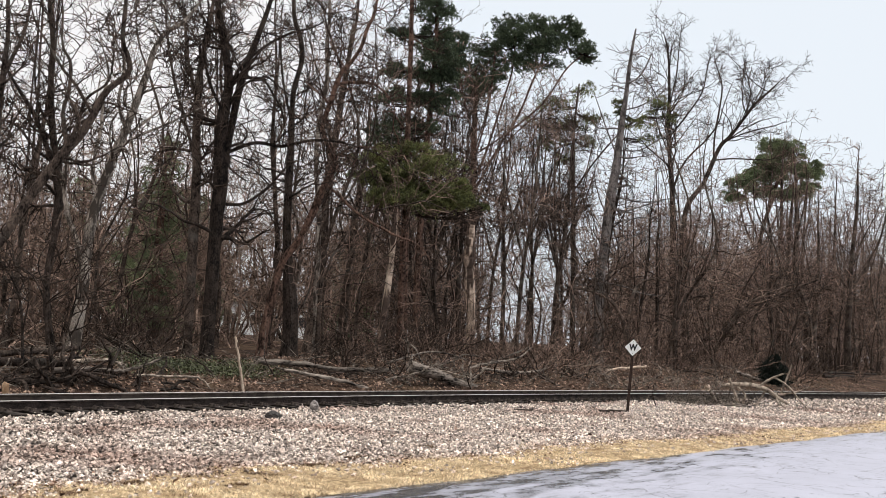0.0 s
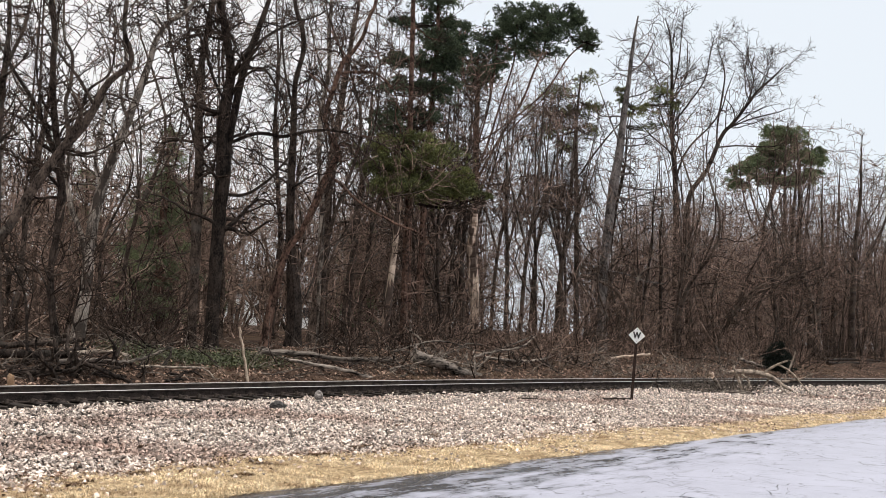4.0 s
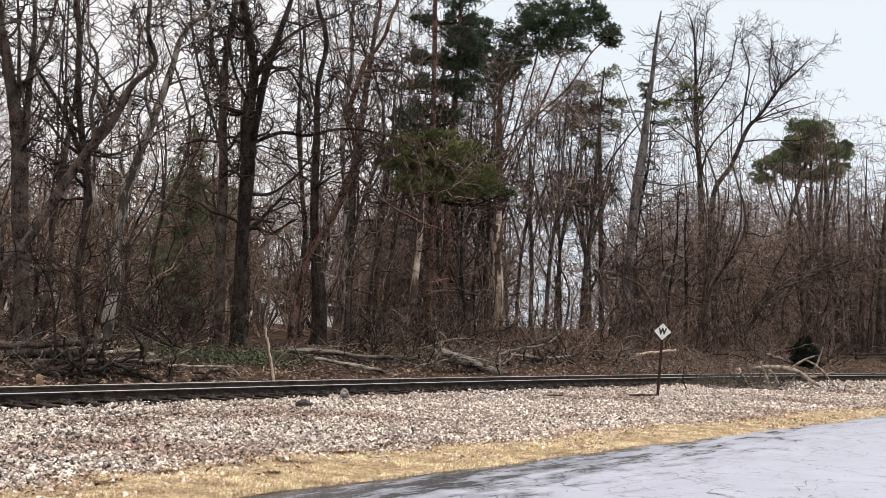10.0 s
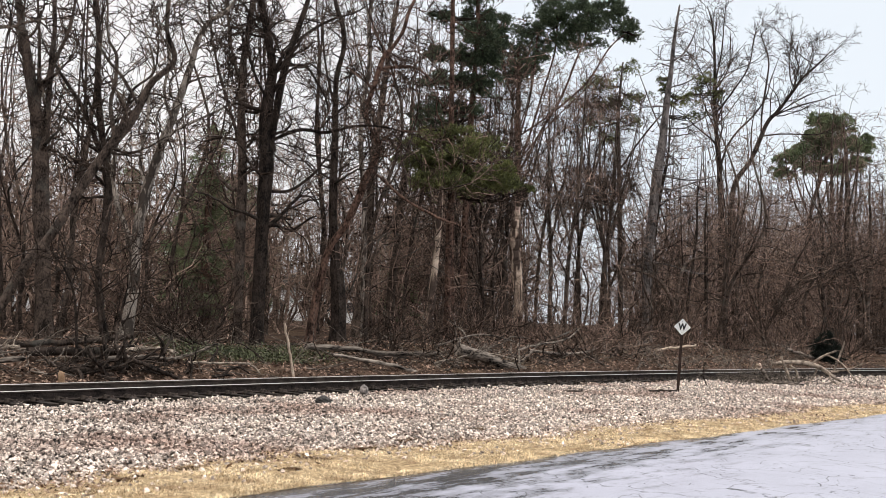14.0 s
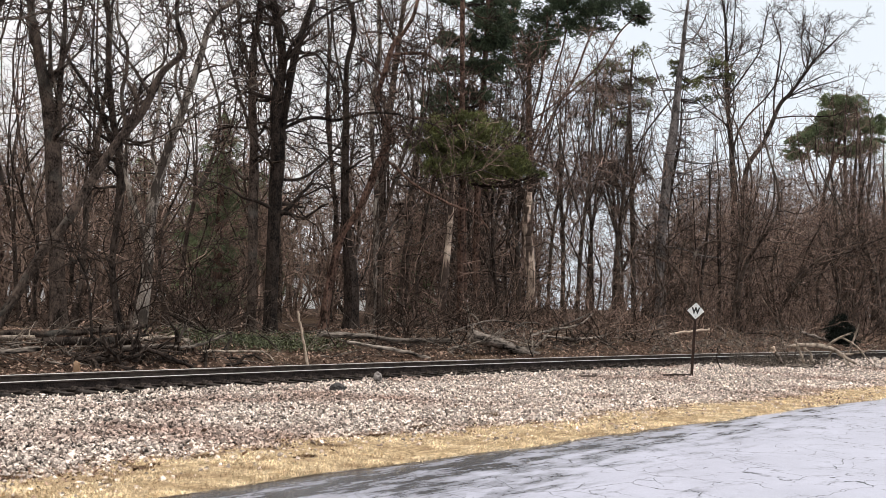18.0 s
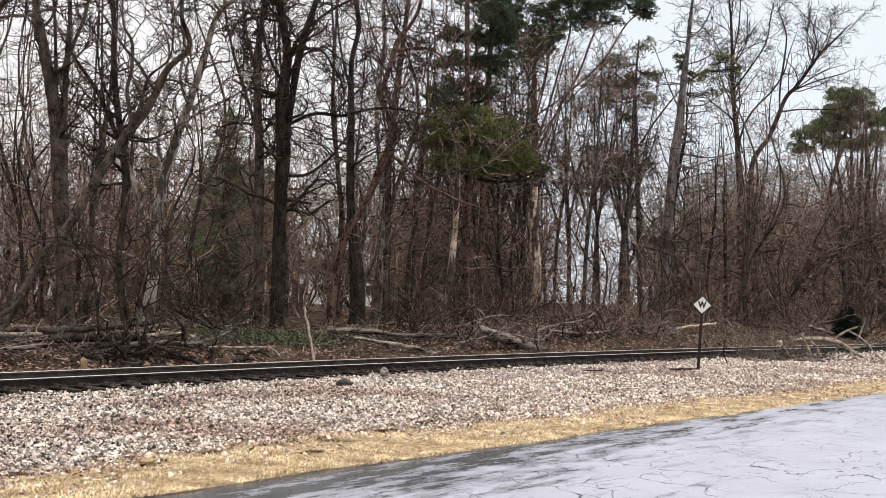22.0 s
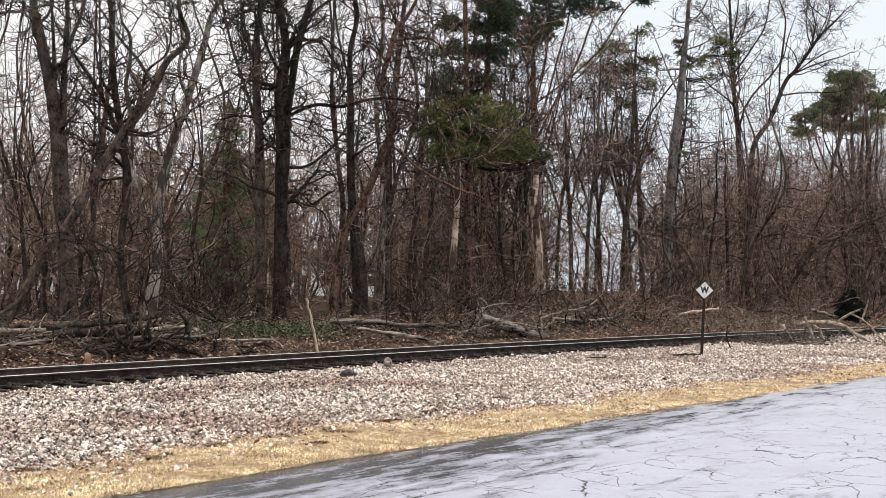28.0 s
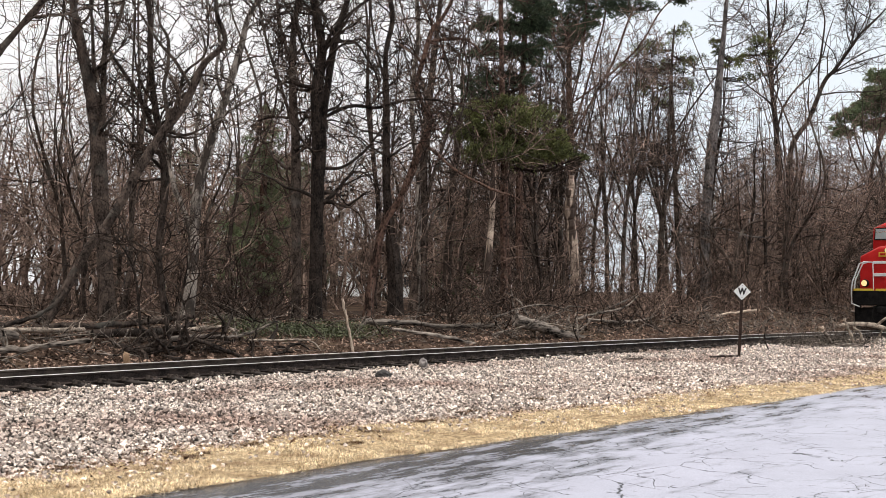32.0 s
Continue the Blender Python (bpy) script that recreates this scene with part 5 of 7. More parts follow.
# the rest of the wood, from a few kinds of tree
def wood():
    rng = np.random.default_rng(77)
    kinds = []
    for i in range(10):
        h = [13, 10, 15, 8, 12, 16, 9, 13, 8, 14][i]
        r = 0.07 + 0.012 * i
        bend = rng.normal(0, 1.1, 3)
        stems = [[(0, 0, r * 1.2), (bend[0] * .5, h * .25, r), (bend[1], h * .5, r * .75), (bend[2], h * .78, r * .4), (bend[2] * 1.3, h, .012)]]
        for j in range(1 + i % 3):
            k, up = rng.uniform(-1, 1), rng.uniform(.18, .45)
            stems.append([(bend[0] * up * 2, h * up, r * .55), (1.3 * k + bend[1] * .7, h * (up + .22), r * .42), (2.4 * k + bend[2] * .6, h * rng.uniform(.8, .97), .012)])
        e = bare_tree(230, 40 + 6 * i, stems, "slender leafless woodland tree", 100 + i, bark=(M_bark, M_bark_dark, M_bark)[i % 3], twig=M_twig_red, limbs=16 - 3 * (i % 3), fine=4, lo=0.1, spread=(45, 95), reach=0.34, lift=0.045, bits=3, slim=0.6, wob=0.27, apart=False)
        kinds.append(e)
    count, tries = 0, 0
    while count < 185 and tries < 6000:
        tries += 1
        far = rng.uniform(0, 1) ** 1.4
        az = math.radians(rng.uniform(8, 70) if count < 120 else rng.uniform(9, 33))
        y = 25.8 + (30 if count < 120 else 22) * far - (0 if az > 0.5 else 3.0)
        x = y / math.tan(az)
        if glimpse(az) or (az > 0.80 and rng.uniform() < (0.6 if az < 0.93 else 0.7)) or (0.522 < az < 0.61 and rng.uniform() < 0.7):
            continue
        if y < 28.5 and 0.60 < az < 0.74:
            continue
        if x > 165 or (y < 27 and x < 60 and rng.uniform() < 0.6):
            continue
        s = rng.uniform(0.75, 1.1) * (1.0 if x < 70 else 1.1)
        copy_thing(kinds[count % 10], pose(x, y, float(ground_z(x, y)) - 0.12, rng.normal(0, 3), rng.normal(0, 3), rng.uniform(0, 360)) @ Matrix.Diagonal((s, s, s * rng.uniform(0.9, 1.1), 1)))
        count += 1
    # stout straight trunks that stand dark before the brush
    stout = []
    for i in range(4):
        h, r, b = 15 + i, 0.17 + 0.03 * i, rng.normal(0, 0.5, 3)
        s = [[(0, 0, r * 1.15), (b[0] * .3, h * .2, r), (b[1] * .6, h * .45, r * .8), (b[2], h * .75, r * .45), (b[2] * 1.3, h, .015)], [(b[1] * .5, h * .4, r * .5), (1.4 - b[0], h * .62, r * .32), (2.3 - b[0], h * .9, .012)]]
        stout.append(bare_tree(232, 104 + 6 * i, s, "stout dark woodland trunk, leafless", 140 + i, bark=M_bark, twig=M_twig_red, limbs=12, fine=4, lo=0.4, spread=(40, 85), reach=0.22, bits=3, apart=False))
    for i in range(12):
        az = rng.uniform(0.27, 0.385) if i < 10 else rng.uniform(0.62, 0.78)
        y = (rng.uniform(25.5, 34) if i < 10 else rng.uniform(32, 40)) + (0 if az > 0.4 else -2.5)
        if glimpse(az):
            continue
        x, s = y / math.tan(az), rng.uniform(0.75, 1.1)
        copy_thing(stout[i % 4], pose(x, y, float(ground_z(x, y)) - 0.12, rng.normal(0, 2.5), rng.normal(0, 2.5), rng.uniform(0, 360)) @ Matrix.Diagonal((s, s, s * rng.uniform(0.85, 1.1), 1)))
    # a thick stand far along the line
    for i in range(44):
        az = rng.uniform(0.235, 0.325) if i % 2 else rng.uniform(0.33, 0.42)
        y = rng.uniform(25, 36) if i % 2 else 98 * math.tan(az) + rng.uniform(0, 9)
        x = y / math.tan(az)
        s = rng.uniform(0.85, 1.25)
        copy_thing(kinds[(0, 2, 4, 5, 7, 9)[i % 6]], pose(x, y, float(ground_z(x, y)) - 0.12, rng.normal(0, 3), rng.normal(0, 3), rng.uniform(0, 360)) @ Matrix.Diagonal((s * 1.15, s * 1.15, s, 1)))
    # taller trees in the thick of it
    for i in range(9):
        az = rng.uniform(0.60, 0.76)
        y = rng.uniform(29.5, 46)
        x = y / math.tan(az)
        s = rng.uniform(1.1, 1.35)
        copy_thing(kinds[(0, 2, 4, 5, 7, 9)[i % 6]], pose(x, y, float(ground_z(x, y)) - 0.12, rng.normal(0, 3), rng.normal(0, 3), rng.uniform(0, 360)) @ Matrix.Diagonal((s, s, s, 1)))


wood()


def deep_wood():
    """The depth of the wood behind: countless thin stems and branches, in one piece."""
    rng = np.random.default_rng(91)

    def places(n, y0, y1, a0=5, a1=72, far=230):
        az = np.radians(rng.uniform(a0, a1, n))
        y = y0 + (y1 - y0) * rng.uniform(0, 1, n)
        x = y / np.tan(az)
        keep = (x < far) & ~((az > 0.77) & (az < 0.85) & (y > 44) & (y < 90) & (rng.uniform(0, 1, n) < 0.7))
        keep &= ~((az > 0.522) & (az < 0.605) & (y > 27) & (rng.uniform(0, 1, n) < 0.72)) & ~glimpse(az)
        keep &= ~((az > 0.605) & (az < 0.70) & (y > 29) & (rng.uniform(0, 1, n) < 0.45))
        return x[keep], y[keep]

    xy = [places(320, 42, 90), places(120, 30, 75, 7, 33), places(190, 28, 70, 6, 26), places(150, 27, 58, 12, 23), places(380, 38, 66, 35, 52), places(400, 40, 66, 44, 72), places(300, 29, 52, 14, 30)]
    x, y = (np.concatenate([p[i] for p in xy]) for i in (0, 1))
    low = np.arange(len(x)) >= sum(len(p[0]) for p in xy[:4])
    n = len(x)
    p = np.stack([x, y, ground_z(x, y) - 0.1], 1)
    d = norm(rng.normal(0, 0.2, (n, 3)) + [0, 0, 1])
    h = np.where(low, np.where(x > 55, rng.uniform(7, 14, n), rng.uniform(5, 10, n)), rng.uniform(5, 14, n))
    P0, R0 = grow(rng, p, d, h, rng.uniform(0.04, 0.12, n), 7, 0.17, 0.03, 0.15)
    P1, R1 = grow(rng, *spawn(rng, P0, R0, 9, 0.26, 1.0, (40, 100), 0.42, 0.45, 0.022), 5, 0.45, 0.03, 0.4)
    tw = spikes(rng, *spawn(rng, P1, R1, 4, 0.1, 1.0, (25, 85), 0.65, 0.65, 0.016))
    V, F = join([tris(tubes(P0, R0, 3)), tris(tubes(P1, R1, 3)), tw])
    # split by bearing; both parts wear the pale colours that paint in haze
    left_side = np.arctan2(V[F[:, 0], 1], V[F[:, 0], 0]) > 0.56
    for pick, m, label in ((left_side, M_stems, "dense leafless woodland receding behind the edge trees"), (~left_side, M_stems_red, "reddish leafless woodland thinning out along the line")):
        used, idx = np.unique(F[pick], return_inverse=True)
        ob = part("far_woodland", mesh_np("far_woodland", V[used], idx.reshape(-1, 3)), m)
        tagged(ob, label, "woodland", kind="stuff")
    # low tangle between the trunks
    xy = [places(200, 28, 42), places(90, 24.5, 40, 8, 42)]
    x, y = (np.concatenate([p[i] for p in xy]) for i in (0, 1))
    y = y + np.where(x > 40, rail_y(x) - 18.75, 0)
    n = len(x)
    p = np.stack([x, y, ground_z(x, y) - 0.1], 1)
    d = norm(rng.normal(0, 0.45, (n, 3)) + [0, 0, 1])
    P0, R0 = grow(rng, p, d, rng.uniform(1.2, 5.5, n), rng.uniform(0.018, 0.045, n), 8, 0.30, 0.0)
    P1, R1 = grow(rng, *spawn(rng, P0, R0, 5, 0.2, 1.0, (30, 85), 0.45, 0.6, 0.010), 4, 0.28, 0.03)
    tw = spikes(rng, *spawn(rng, P1, R1, 1, 0.1, 1.0, (25, 70), 0.8, 0.7, 0.009))
    V, F = join([tris(tubes(P0, R0, 3)), tris(tubes(P1, R1, 3)), tw])
    ob = part("undergrowth", mesh_np("undergrowth", V, F), M_twig_red)
    tagged(ob, "thin brown saplings and brush between the trunks", "undergrowth", kind="stuff")


deep_wood()


def thicket():
    """Brush along the edge of the wood: bundles of thin stems from one root."""
    rng = np.random.default_rng(88)
    kinds = []
    for i in range(8):
        n = 9 + i
        h = 1.1 + 0.26 * i
        p = np.zeros((n, 3)) + rng.normal(0, 0.25, (n, 3)) * [1, 1, 0]
        d = norm(rng.normal(0, 0.5, (n, 3)) * [1, 1, 0] + [0, 0, 1])
        P0, R0 = grow(rng, p, d, rng.uniform(0.6, 1.25, n) * h, rng.uniform(0.012, 0.028, n), 8, 0.28, -0.03)
        P1, R1 = grow(rng, *spawn(rng, P0, R0, 5, 0.15, 1.0, (25, 80), 0.5, 0.65, 0.010), 5, 0.34, 0.02)
        tw = spikes(rng, *spawn(rng, P1, R1, 2, 0.1, 1.0, (25, 70), 0.7, 0.75, 0.008))
        ob = tagged(new("shrub"), "tangled leafless brown shrub", "shrub", "undergrowth")
        for p, r in zip(P0[:4], R0[:4]):
            part("stem", mesh_np("stem", *tubes(p[None], r[None], 4)), (M_twig_red, M_twig)[i % 2], ob)
        twigs = part("twig_spray", mesh_np("twig_spray", *join([tris(tubes(P0[4:], R0[4:], 4)), tris(tubes(P1, R1, 3)), tw])), (M_twig_red, M_twig)[i % 2], ob)
        tagged(twigs, "spray of thin crossing twigs", kind="stuff")
        ob.matrix_world = pose(235, 30 + 4 * i, 0.8)
        kinds.append(ob)
    for i in range(140):
        az = math.radians(rng.uniform(8, 69) if i % 2 else rng.uniform(9, 40))
        y = 22.9 + rng.uniform(0, 1) ** 1.5 * 12
        if glimpse(az) and y > 24:
            continue
        x = y / math.tan(az)
        if x > 130 or (x < 26 and y < 26 and i % 3):
            continue
        y += float(rail_y(x)) - 18.75 if x > 30 else 0
        s = rng.uniform(0.6, 1.25)
        copy_thing(kinds[i % 8], pose(x, y, float(ground_z(x, y)) - 0.1, 0, 0, rng.uniform(0, 360)) @ Matrix.Diagonal((s * 1.15, s * 1.15, s, 1)))


thicket()


# ---- ballast stones ----
def stone_shapes(rng, n):
    """n angular chips: three-sided wedges with every corner knocked about."""
    c = np.array([[0.60, -0.05, -0.42], [-0.34, 0.52, -0.42], [-0.38, -0.50, -0.42], [0.55, 0.05, 0.42], [-0.28, 0.46, 0.42], [-0.34, -0.42, 0.42]])
    return (c[None] + rng.uniform(-0.2, 0.2, (n, 6, 3))) * rng.uniform(0.65, 1.25, (n, 1, 3))


CHIP_FACES = np.array([[0, 2, 1], [3, 4, 5], [0, 1, 4], [0, 4, 3], [1, 2, 5], [1, 5, 4], [2, 0, 3], [2, 3, 5]])


def turns(rng, n):
    q = norm(rng.normal(size=(n, 4)))
    w, x, y, z = q.T
    return np.stack([1 - 2 * (y * y + z * z), 2 * (x * y - w * z), 2 * (x * z + w * y), 2 * (x * y + w * z), 1 - 2 * (x * x + z * z), 2 * (y * z - w * x), 2 * (x * z - w * y), 2 * (y * z + w * x), 1 - 2 * (x * x + y * y)], 1).reshape(n, 3, 3)


def stones():
    rng = np.random.default_rng(41)
    # thick on the ground near the camera, sparser and coarser far along the line
    bands = [(2, 14, 42000, 0.032), (14, 24, 34000, 0.034), (24, 40, 36000, 0.037), (40, 75, 16000, 0.058)]
    xs, ys, ss = [], [], []
    for x0, x1, n, size in bands:
        x = rng.uniform(x0, x1, n)
        lo, hi = toe(x) - 0.1, rail_y(x) + 2.2
        t = rng.uniform(0, 1, n) ** 1.15
        y = lo + (hi - lo) * t
        s = size * rng.lognormal(0, 0.28, n)
        keep = ~((np.abs(y - rail_y(x) + 0.11) < 0.22) | (np.abs(y - rail_y(x) - GAUGE) < 0.10))
        keep &= ~((y > rail_y(x) + 0.2) & (rng.uniform(0, 1, n) < 0.6))
        keep &= ~((t < 0.05) & (rng.uniform(0, 1, n) < 0.5))
        xs.append(x[keep]), ys.append(y[keep]), ss.append(s[keep])
    # strays in the grass
    x = 4 + 40 * rng.uniform(0, 1, 3600) ** 1.3
    xs.append(x), ys.append(toe(x) + 0.15 - 1.5 * rng.uniform(0, 1, 3600) ** 2.2), ss.append(rng.uniform(0.022, 0.055, 3600))
    x, y, s = np.concatenate(xs), np.concatenate(ys), np.concatenate(ss)
    n = len(x)
    z = np.maximum(ballast_z(x, y), 0.03) + s * rng.uniform(-0.2, 0.8, n)
    V = np.einsum("nij,nkj->nki", turns(rng, n), stone_shapes(rng, n) * s[:, None, None]) * [0.98, 0.98, 0.86] + np.stack([x, y, z], 1)[:, None]
    F = (np.arange(n)[:, None, None] * 6 + CHIP_FACES[None]).reshape(-1, 3)
    ob = part("ballast_stones", mesh_np("ballast_stones", V.reshape(-1, 3), F), M_stone, ballast)
    tagged(ob, "loose pale crushed limestone", kind="stuff")
    # single stones lying on top where the line is nearest
    meshes = [mesh_np("stone", v, CHIP_FACES) for v in stone_shapes(rng, 8)]
    for i in range(300):
        x = rng.uniform(6, 13)
        y = float(toe(x)) + rng.uniform(0.0, 2.6) ** 1.2
        s = rng.uniform(0.034, 0.05)
        m = Matrix.Translation((x, y, float(ballast_z(x, y)) + s * 0.42)) @ Euler(rng.uniform(0, 6.3, 3)).to_matrix().to_4x4() @ Matrix.Diagonal((s, s, s * 0.85, 1))
        part("stone", meshes[i % 8], M_stone_one, ballast, m=m)


stones()


def rock(name, at, size, material, label, seed):
    rng = np.random.default_rng(seed)
    bm = bmesh.new()
    bmesh.ops.create_icosphere(bm, subdivisions=3, radius=0.5)
    for v in bm.verts:
        k = noise.noise(v.co * 2.1 + Vector((seed, 0, 0))) * 0.35 + noise.noise(v.co * 5.0) * 0.12
        v.co = v.co * (1 + k)
        v.co.x, v.co.y, v.co.z = v.co.x * size[0], v.co.y * size[1], v.co.z * size[2]
    return tagged(part(name, bm, material, m=pose(*at, 0, 0, float(rng.uniform(0, 360)))), label, "rock")


rock("slag_lump", (16.46, 16.45, 0.10), (0.36, 0.3, 0.22), M_rock_dark, "dark slag lump lying on the ballast", 3)
rock("rock", (19.1, 17.78, 0.17), (0.26, 0.2, 0.24), M_rock_grey, "grey rock lump resting against the rail", 7)


# ---- verge grass and litter ----
def blades(rng, p, length, lean, wide):
    """Leaning single blades of grass."""
    n = len(p)
    a = rng.uniform(0, 6.283, n)
    d = np.stack([np.cos(a), np.sin(a), np.zeros(n)], 1)
    side = np.stack([-np.sin(a), np.cos(a), np.zeros(n)], 1) * np.reshape(wide, (-1, 1))
    L = length[:, None]
    top = p + d * L * lean[:, None] + np.array([0, 0, 1.0]) * L * (1 - 0.55 * lean[:, None])
    V = np.stack([p - side, p + side, top], 1).reshape(-1, 3)
    return V, np.arange(3 * n).reshape(n, 3)


def grass():
    rng = np.random.default_rng(51)
    n = 240000
    x = 4 + 46 * rng.uniform(0, 1, n) ** 1.9
    t = rng.beta(1.0, 1.2, n)
    y = lot_edge(x) + 0.01 + (toe(x) + 0.35 - lot_edge(x)) * t
    y = np.where(rng.uniform(0, 1, n) < 0.12, lot_edge(x) + rng.normal(-0.02, 0.045, n), y)
    clump = np.sin(x * 2.7 + y * 1.9) * np.sin(y * 3.9 - x * 1.1) + 0.6 * np.sin(x * 6.1) * np.sin(y * 7.3)
    keep = rng.uniform(0, 1, n) < 0.85 + 0.25 * clump
    bare = np.exp(-(((x - 10.1) / 0.55) ** 2 + ((y - 10.35) / 0.22) ** 2)) + np.exp(-(((x - 7.2) / 0.3) ** 2 + ((y - 10.2) / 0.16) ** 2))
    keep &= rng.uniform(0, 1, n) > bare
    x, y, clump = x[keep], y[keep], clump[keep]
    n = len(x)
    t = np.clip((y - lot_edge(x) + 0.07) / (toe(x) + 0.32 - lot_edge(x)), 0, 1)
    p = np.stack([x, y, 0.012 + 0.03 * np.sin(np.pi * t)], 1)
    V, F = blades(rng, p, rng.uniform(0.02, 0.055, n) * (1 + 0.3 * clump) * (1 + x / 150), rng.uniform(0.4, 1.3, n), 0.0039 * (1 + x / 38))
    ob = part("straw_grass", mesh_np("straw_grass", V, F), M_straw)
    tagged(ob, "short straw-coloured winter grass along the asphalt", "grass", kind="stuff")


def flat_leaves(name, x, y, z, size, material, label, category, seed, tilt=0.5):
    rng = np.random.default_rng(seed)
    n = len(x)
    q = np.array([[-.5, 0, 0], [0, -.32, .08], [.5, 0, 0], [0, .32, .08]])
    a = rng.uniform(0, 6.283, n)
    ca, sa = np.cos(a), np.sin(a)
    R = np.stack([ca, -sa, rng.normal(0, tilt, n), sa, ca, rng.normal(0, tilt, n), rng.normal(0, tilt, n), rng.normal(0, tilt, n), np.ones(n)], 1).reshape(n, 3, 3)
    V = np.einsum("nij,kj->nki", R, q) * (size * rng.uniform(0.6, 1.3, n))[:, None, None] + np.stack([x, y, z], 1)[:, None]
    ob = part(name, mesh_np(name, V.reshape(-1, 3), np.arange(4 * n).reshape(n, 4)), material)
    return tagged(ob, label, category, kind="stuff")


grass()


def dark_tuft(x, y, w, seed):
    """A matted brown clump of dead weeds in the verge."""
    rng = np.random.default_rng(seed)
    n = 420
    sub = rng.integers(0, 5, n)
    cx, cy = rng.normal(x, w * 1.1, 5)[sub], rng.normal(y, w * 0.8, 5)[sub]
    p = np.stack([rng.normal(cx, w * 0.4, n), rng.normal(cy, w * 0.3, n), np.full(n, 0.045)], 1)
    ob = part("dead_weeds", mesh_np("dead_weeds", *blades(rng, p, rng.uniform(0.02, 0.065, n), rng.uniform(0.6, 1.4, n), 0.006)), M_weed)
    tagged(ob, "matted brown clump of dead weeds", "weeds", "weed clumps")


for i, (tx, ty, tw) in enumerate([(10.1, 10.3, .22), (7.25, 10.05, .12), (8.3, 10.4, .12), (11.6, 10.6, .12), (9.2, 9.7, .08), (6.4, 9.6, .08), (12.9, 11.0, .15), (5.9, 10.5, .12), (15.2, 11.3, .14), (19.5, 11.6, .15)]):
    dark_tuft(tx, ty, tw, 300 + i)
rng = np.random.default_rng(61)
lx = 8 + 60 * rng.uniform(0, 1, 36000) ** 1.4
ly = rail_y(lx) + 1.95 + 7 * rng.uniform(0, 1, 36000) ** 1.1
flat_leaves("leaf_litter", lx, ly, ground_z(lx, ly) + 0.015, 0.085, M_leaf, "fallen brown leaves on the bank", "leaves", 62)
ix, iy = rng.normal(20.4, 1.7, 6500), rng.normal(23.3, 0.6, 6500)
ok = (np.abs(ix - 20.4) < 3.2) & (iy > 22.0)
flat_leaves("ground_ivy", ix[ok], iy[ok], ground_z(ix[ok], iy[ok]) + rng.uniform(0.03, 0.14, ok.sum()), 0.06, M_ivy, "patch of low evergreen ivy on the bank", "ground cover", 63, 0.7)
wx = 5 + 40 * rng.uniform(0, 1, 4200) ** 1.3
wy = toe(wx) + rng.normal(-0.05, 0.28, 4200)
flat_leaves("verge_litter", wx, wy, np.maximum(ballast_z(wx, wy), 0.035) + 0.02, 0.045, M_leaf, "brown debris where grass meets stones", "litter", 65)
sx = rng.uniform(6, 40, 160)
sy = toe(sx) + rng.uniform(-1.2, 4, 160)
flat_leaves("stray_leaves", sx, sy, np.maximum(ballast_z(sx, sy), 0.03) + 0.05, 0.09, M_leaf, "a few fallen leaves on the stones", "leaves", 64)


# ---- logs and fallen wood ----
def log(points, r0, r1, label, material=M_log, seed=1, name="log", cut=True, knots=4, category="log", fresh=False):
    """A lying log or branch through a few points: round, knobbly, tapered, with cut ends."""
    rng = np.random.default_rng(seed)
    q = np.array(points, float)
    r0, r1 = r0 * 0.66, r1 * 0.66
    o = q[0].copy()
    n = 6 * (len(q) - 1) + 1
    t = np.linspace(0, len(q) - 1, n)
    i = np.clip(t.astype(int), 0, len(q) - 2)
    w = (t - i)[:, None]
    a, b, c, d = q[np.maximum(i - 1, 0)], q[i], q[i + 1], q[np.minimum(i + 2, len(q) - 1)]
    path = 0.5 * (2 * b + (c - a) * w + (2 * a - 5 * b + 4 * c - d) * w ** 2 + (3 * b - a - 3 * c + d) * w ** 3) - o
    path[1:-1] += rng.normal(0, min(r0 * 0.22, 0.018), (n - 2, 3))
    rad = np.linspace(r0, r1, n) * rng.uniform(0.9, 1.1, n)
    k = 10
    V, F = tubes(path[None], rad[None], k)
    V = V + rng.normal(0, min(r0 * 0.15, 0.012), V.shape)
    e = new(name)
    e.matrix_world = Matrix.Translation(o)
    tagged(e, label, category, "fallen wood")
    part("stem", mesh_np("stem", V, F, True), material, e)
    if cut:
        for row, m in ((0, M_cut if fresh else material), (n - 1, material)):
            ring = V[row * k:(row + 1) * k]
            mid = ring.mean(0)
            fan = np.array([[a, (a + 1) % k, k] for a in range(k)])
            part("cut_end", mesh_np("cut_end", np.concatenate([ring, mid[None]]), fan if row else fan[:, ::-1]), m, e, "fresh sawn end" if row == 0 and fresh else "")
    for j in range(knots):
        s = rng.integers(1, n - 1)
        dirn = norm(rng.normal(0, 1, 3) + np.array([0, -0.3, 0.7]))
        P, R = grow(rng, path[s][None], dirn[None], np.array([rng.uniform(2.0, 6.0) * r0 + 0.15]), np.array([rad[s] * 0.35]), 5, 0.2, 0.02)
        part("branch_stub", mesh_np("branch_stub", *tubes(P, R, 5), True), material, e)
    return e


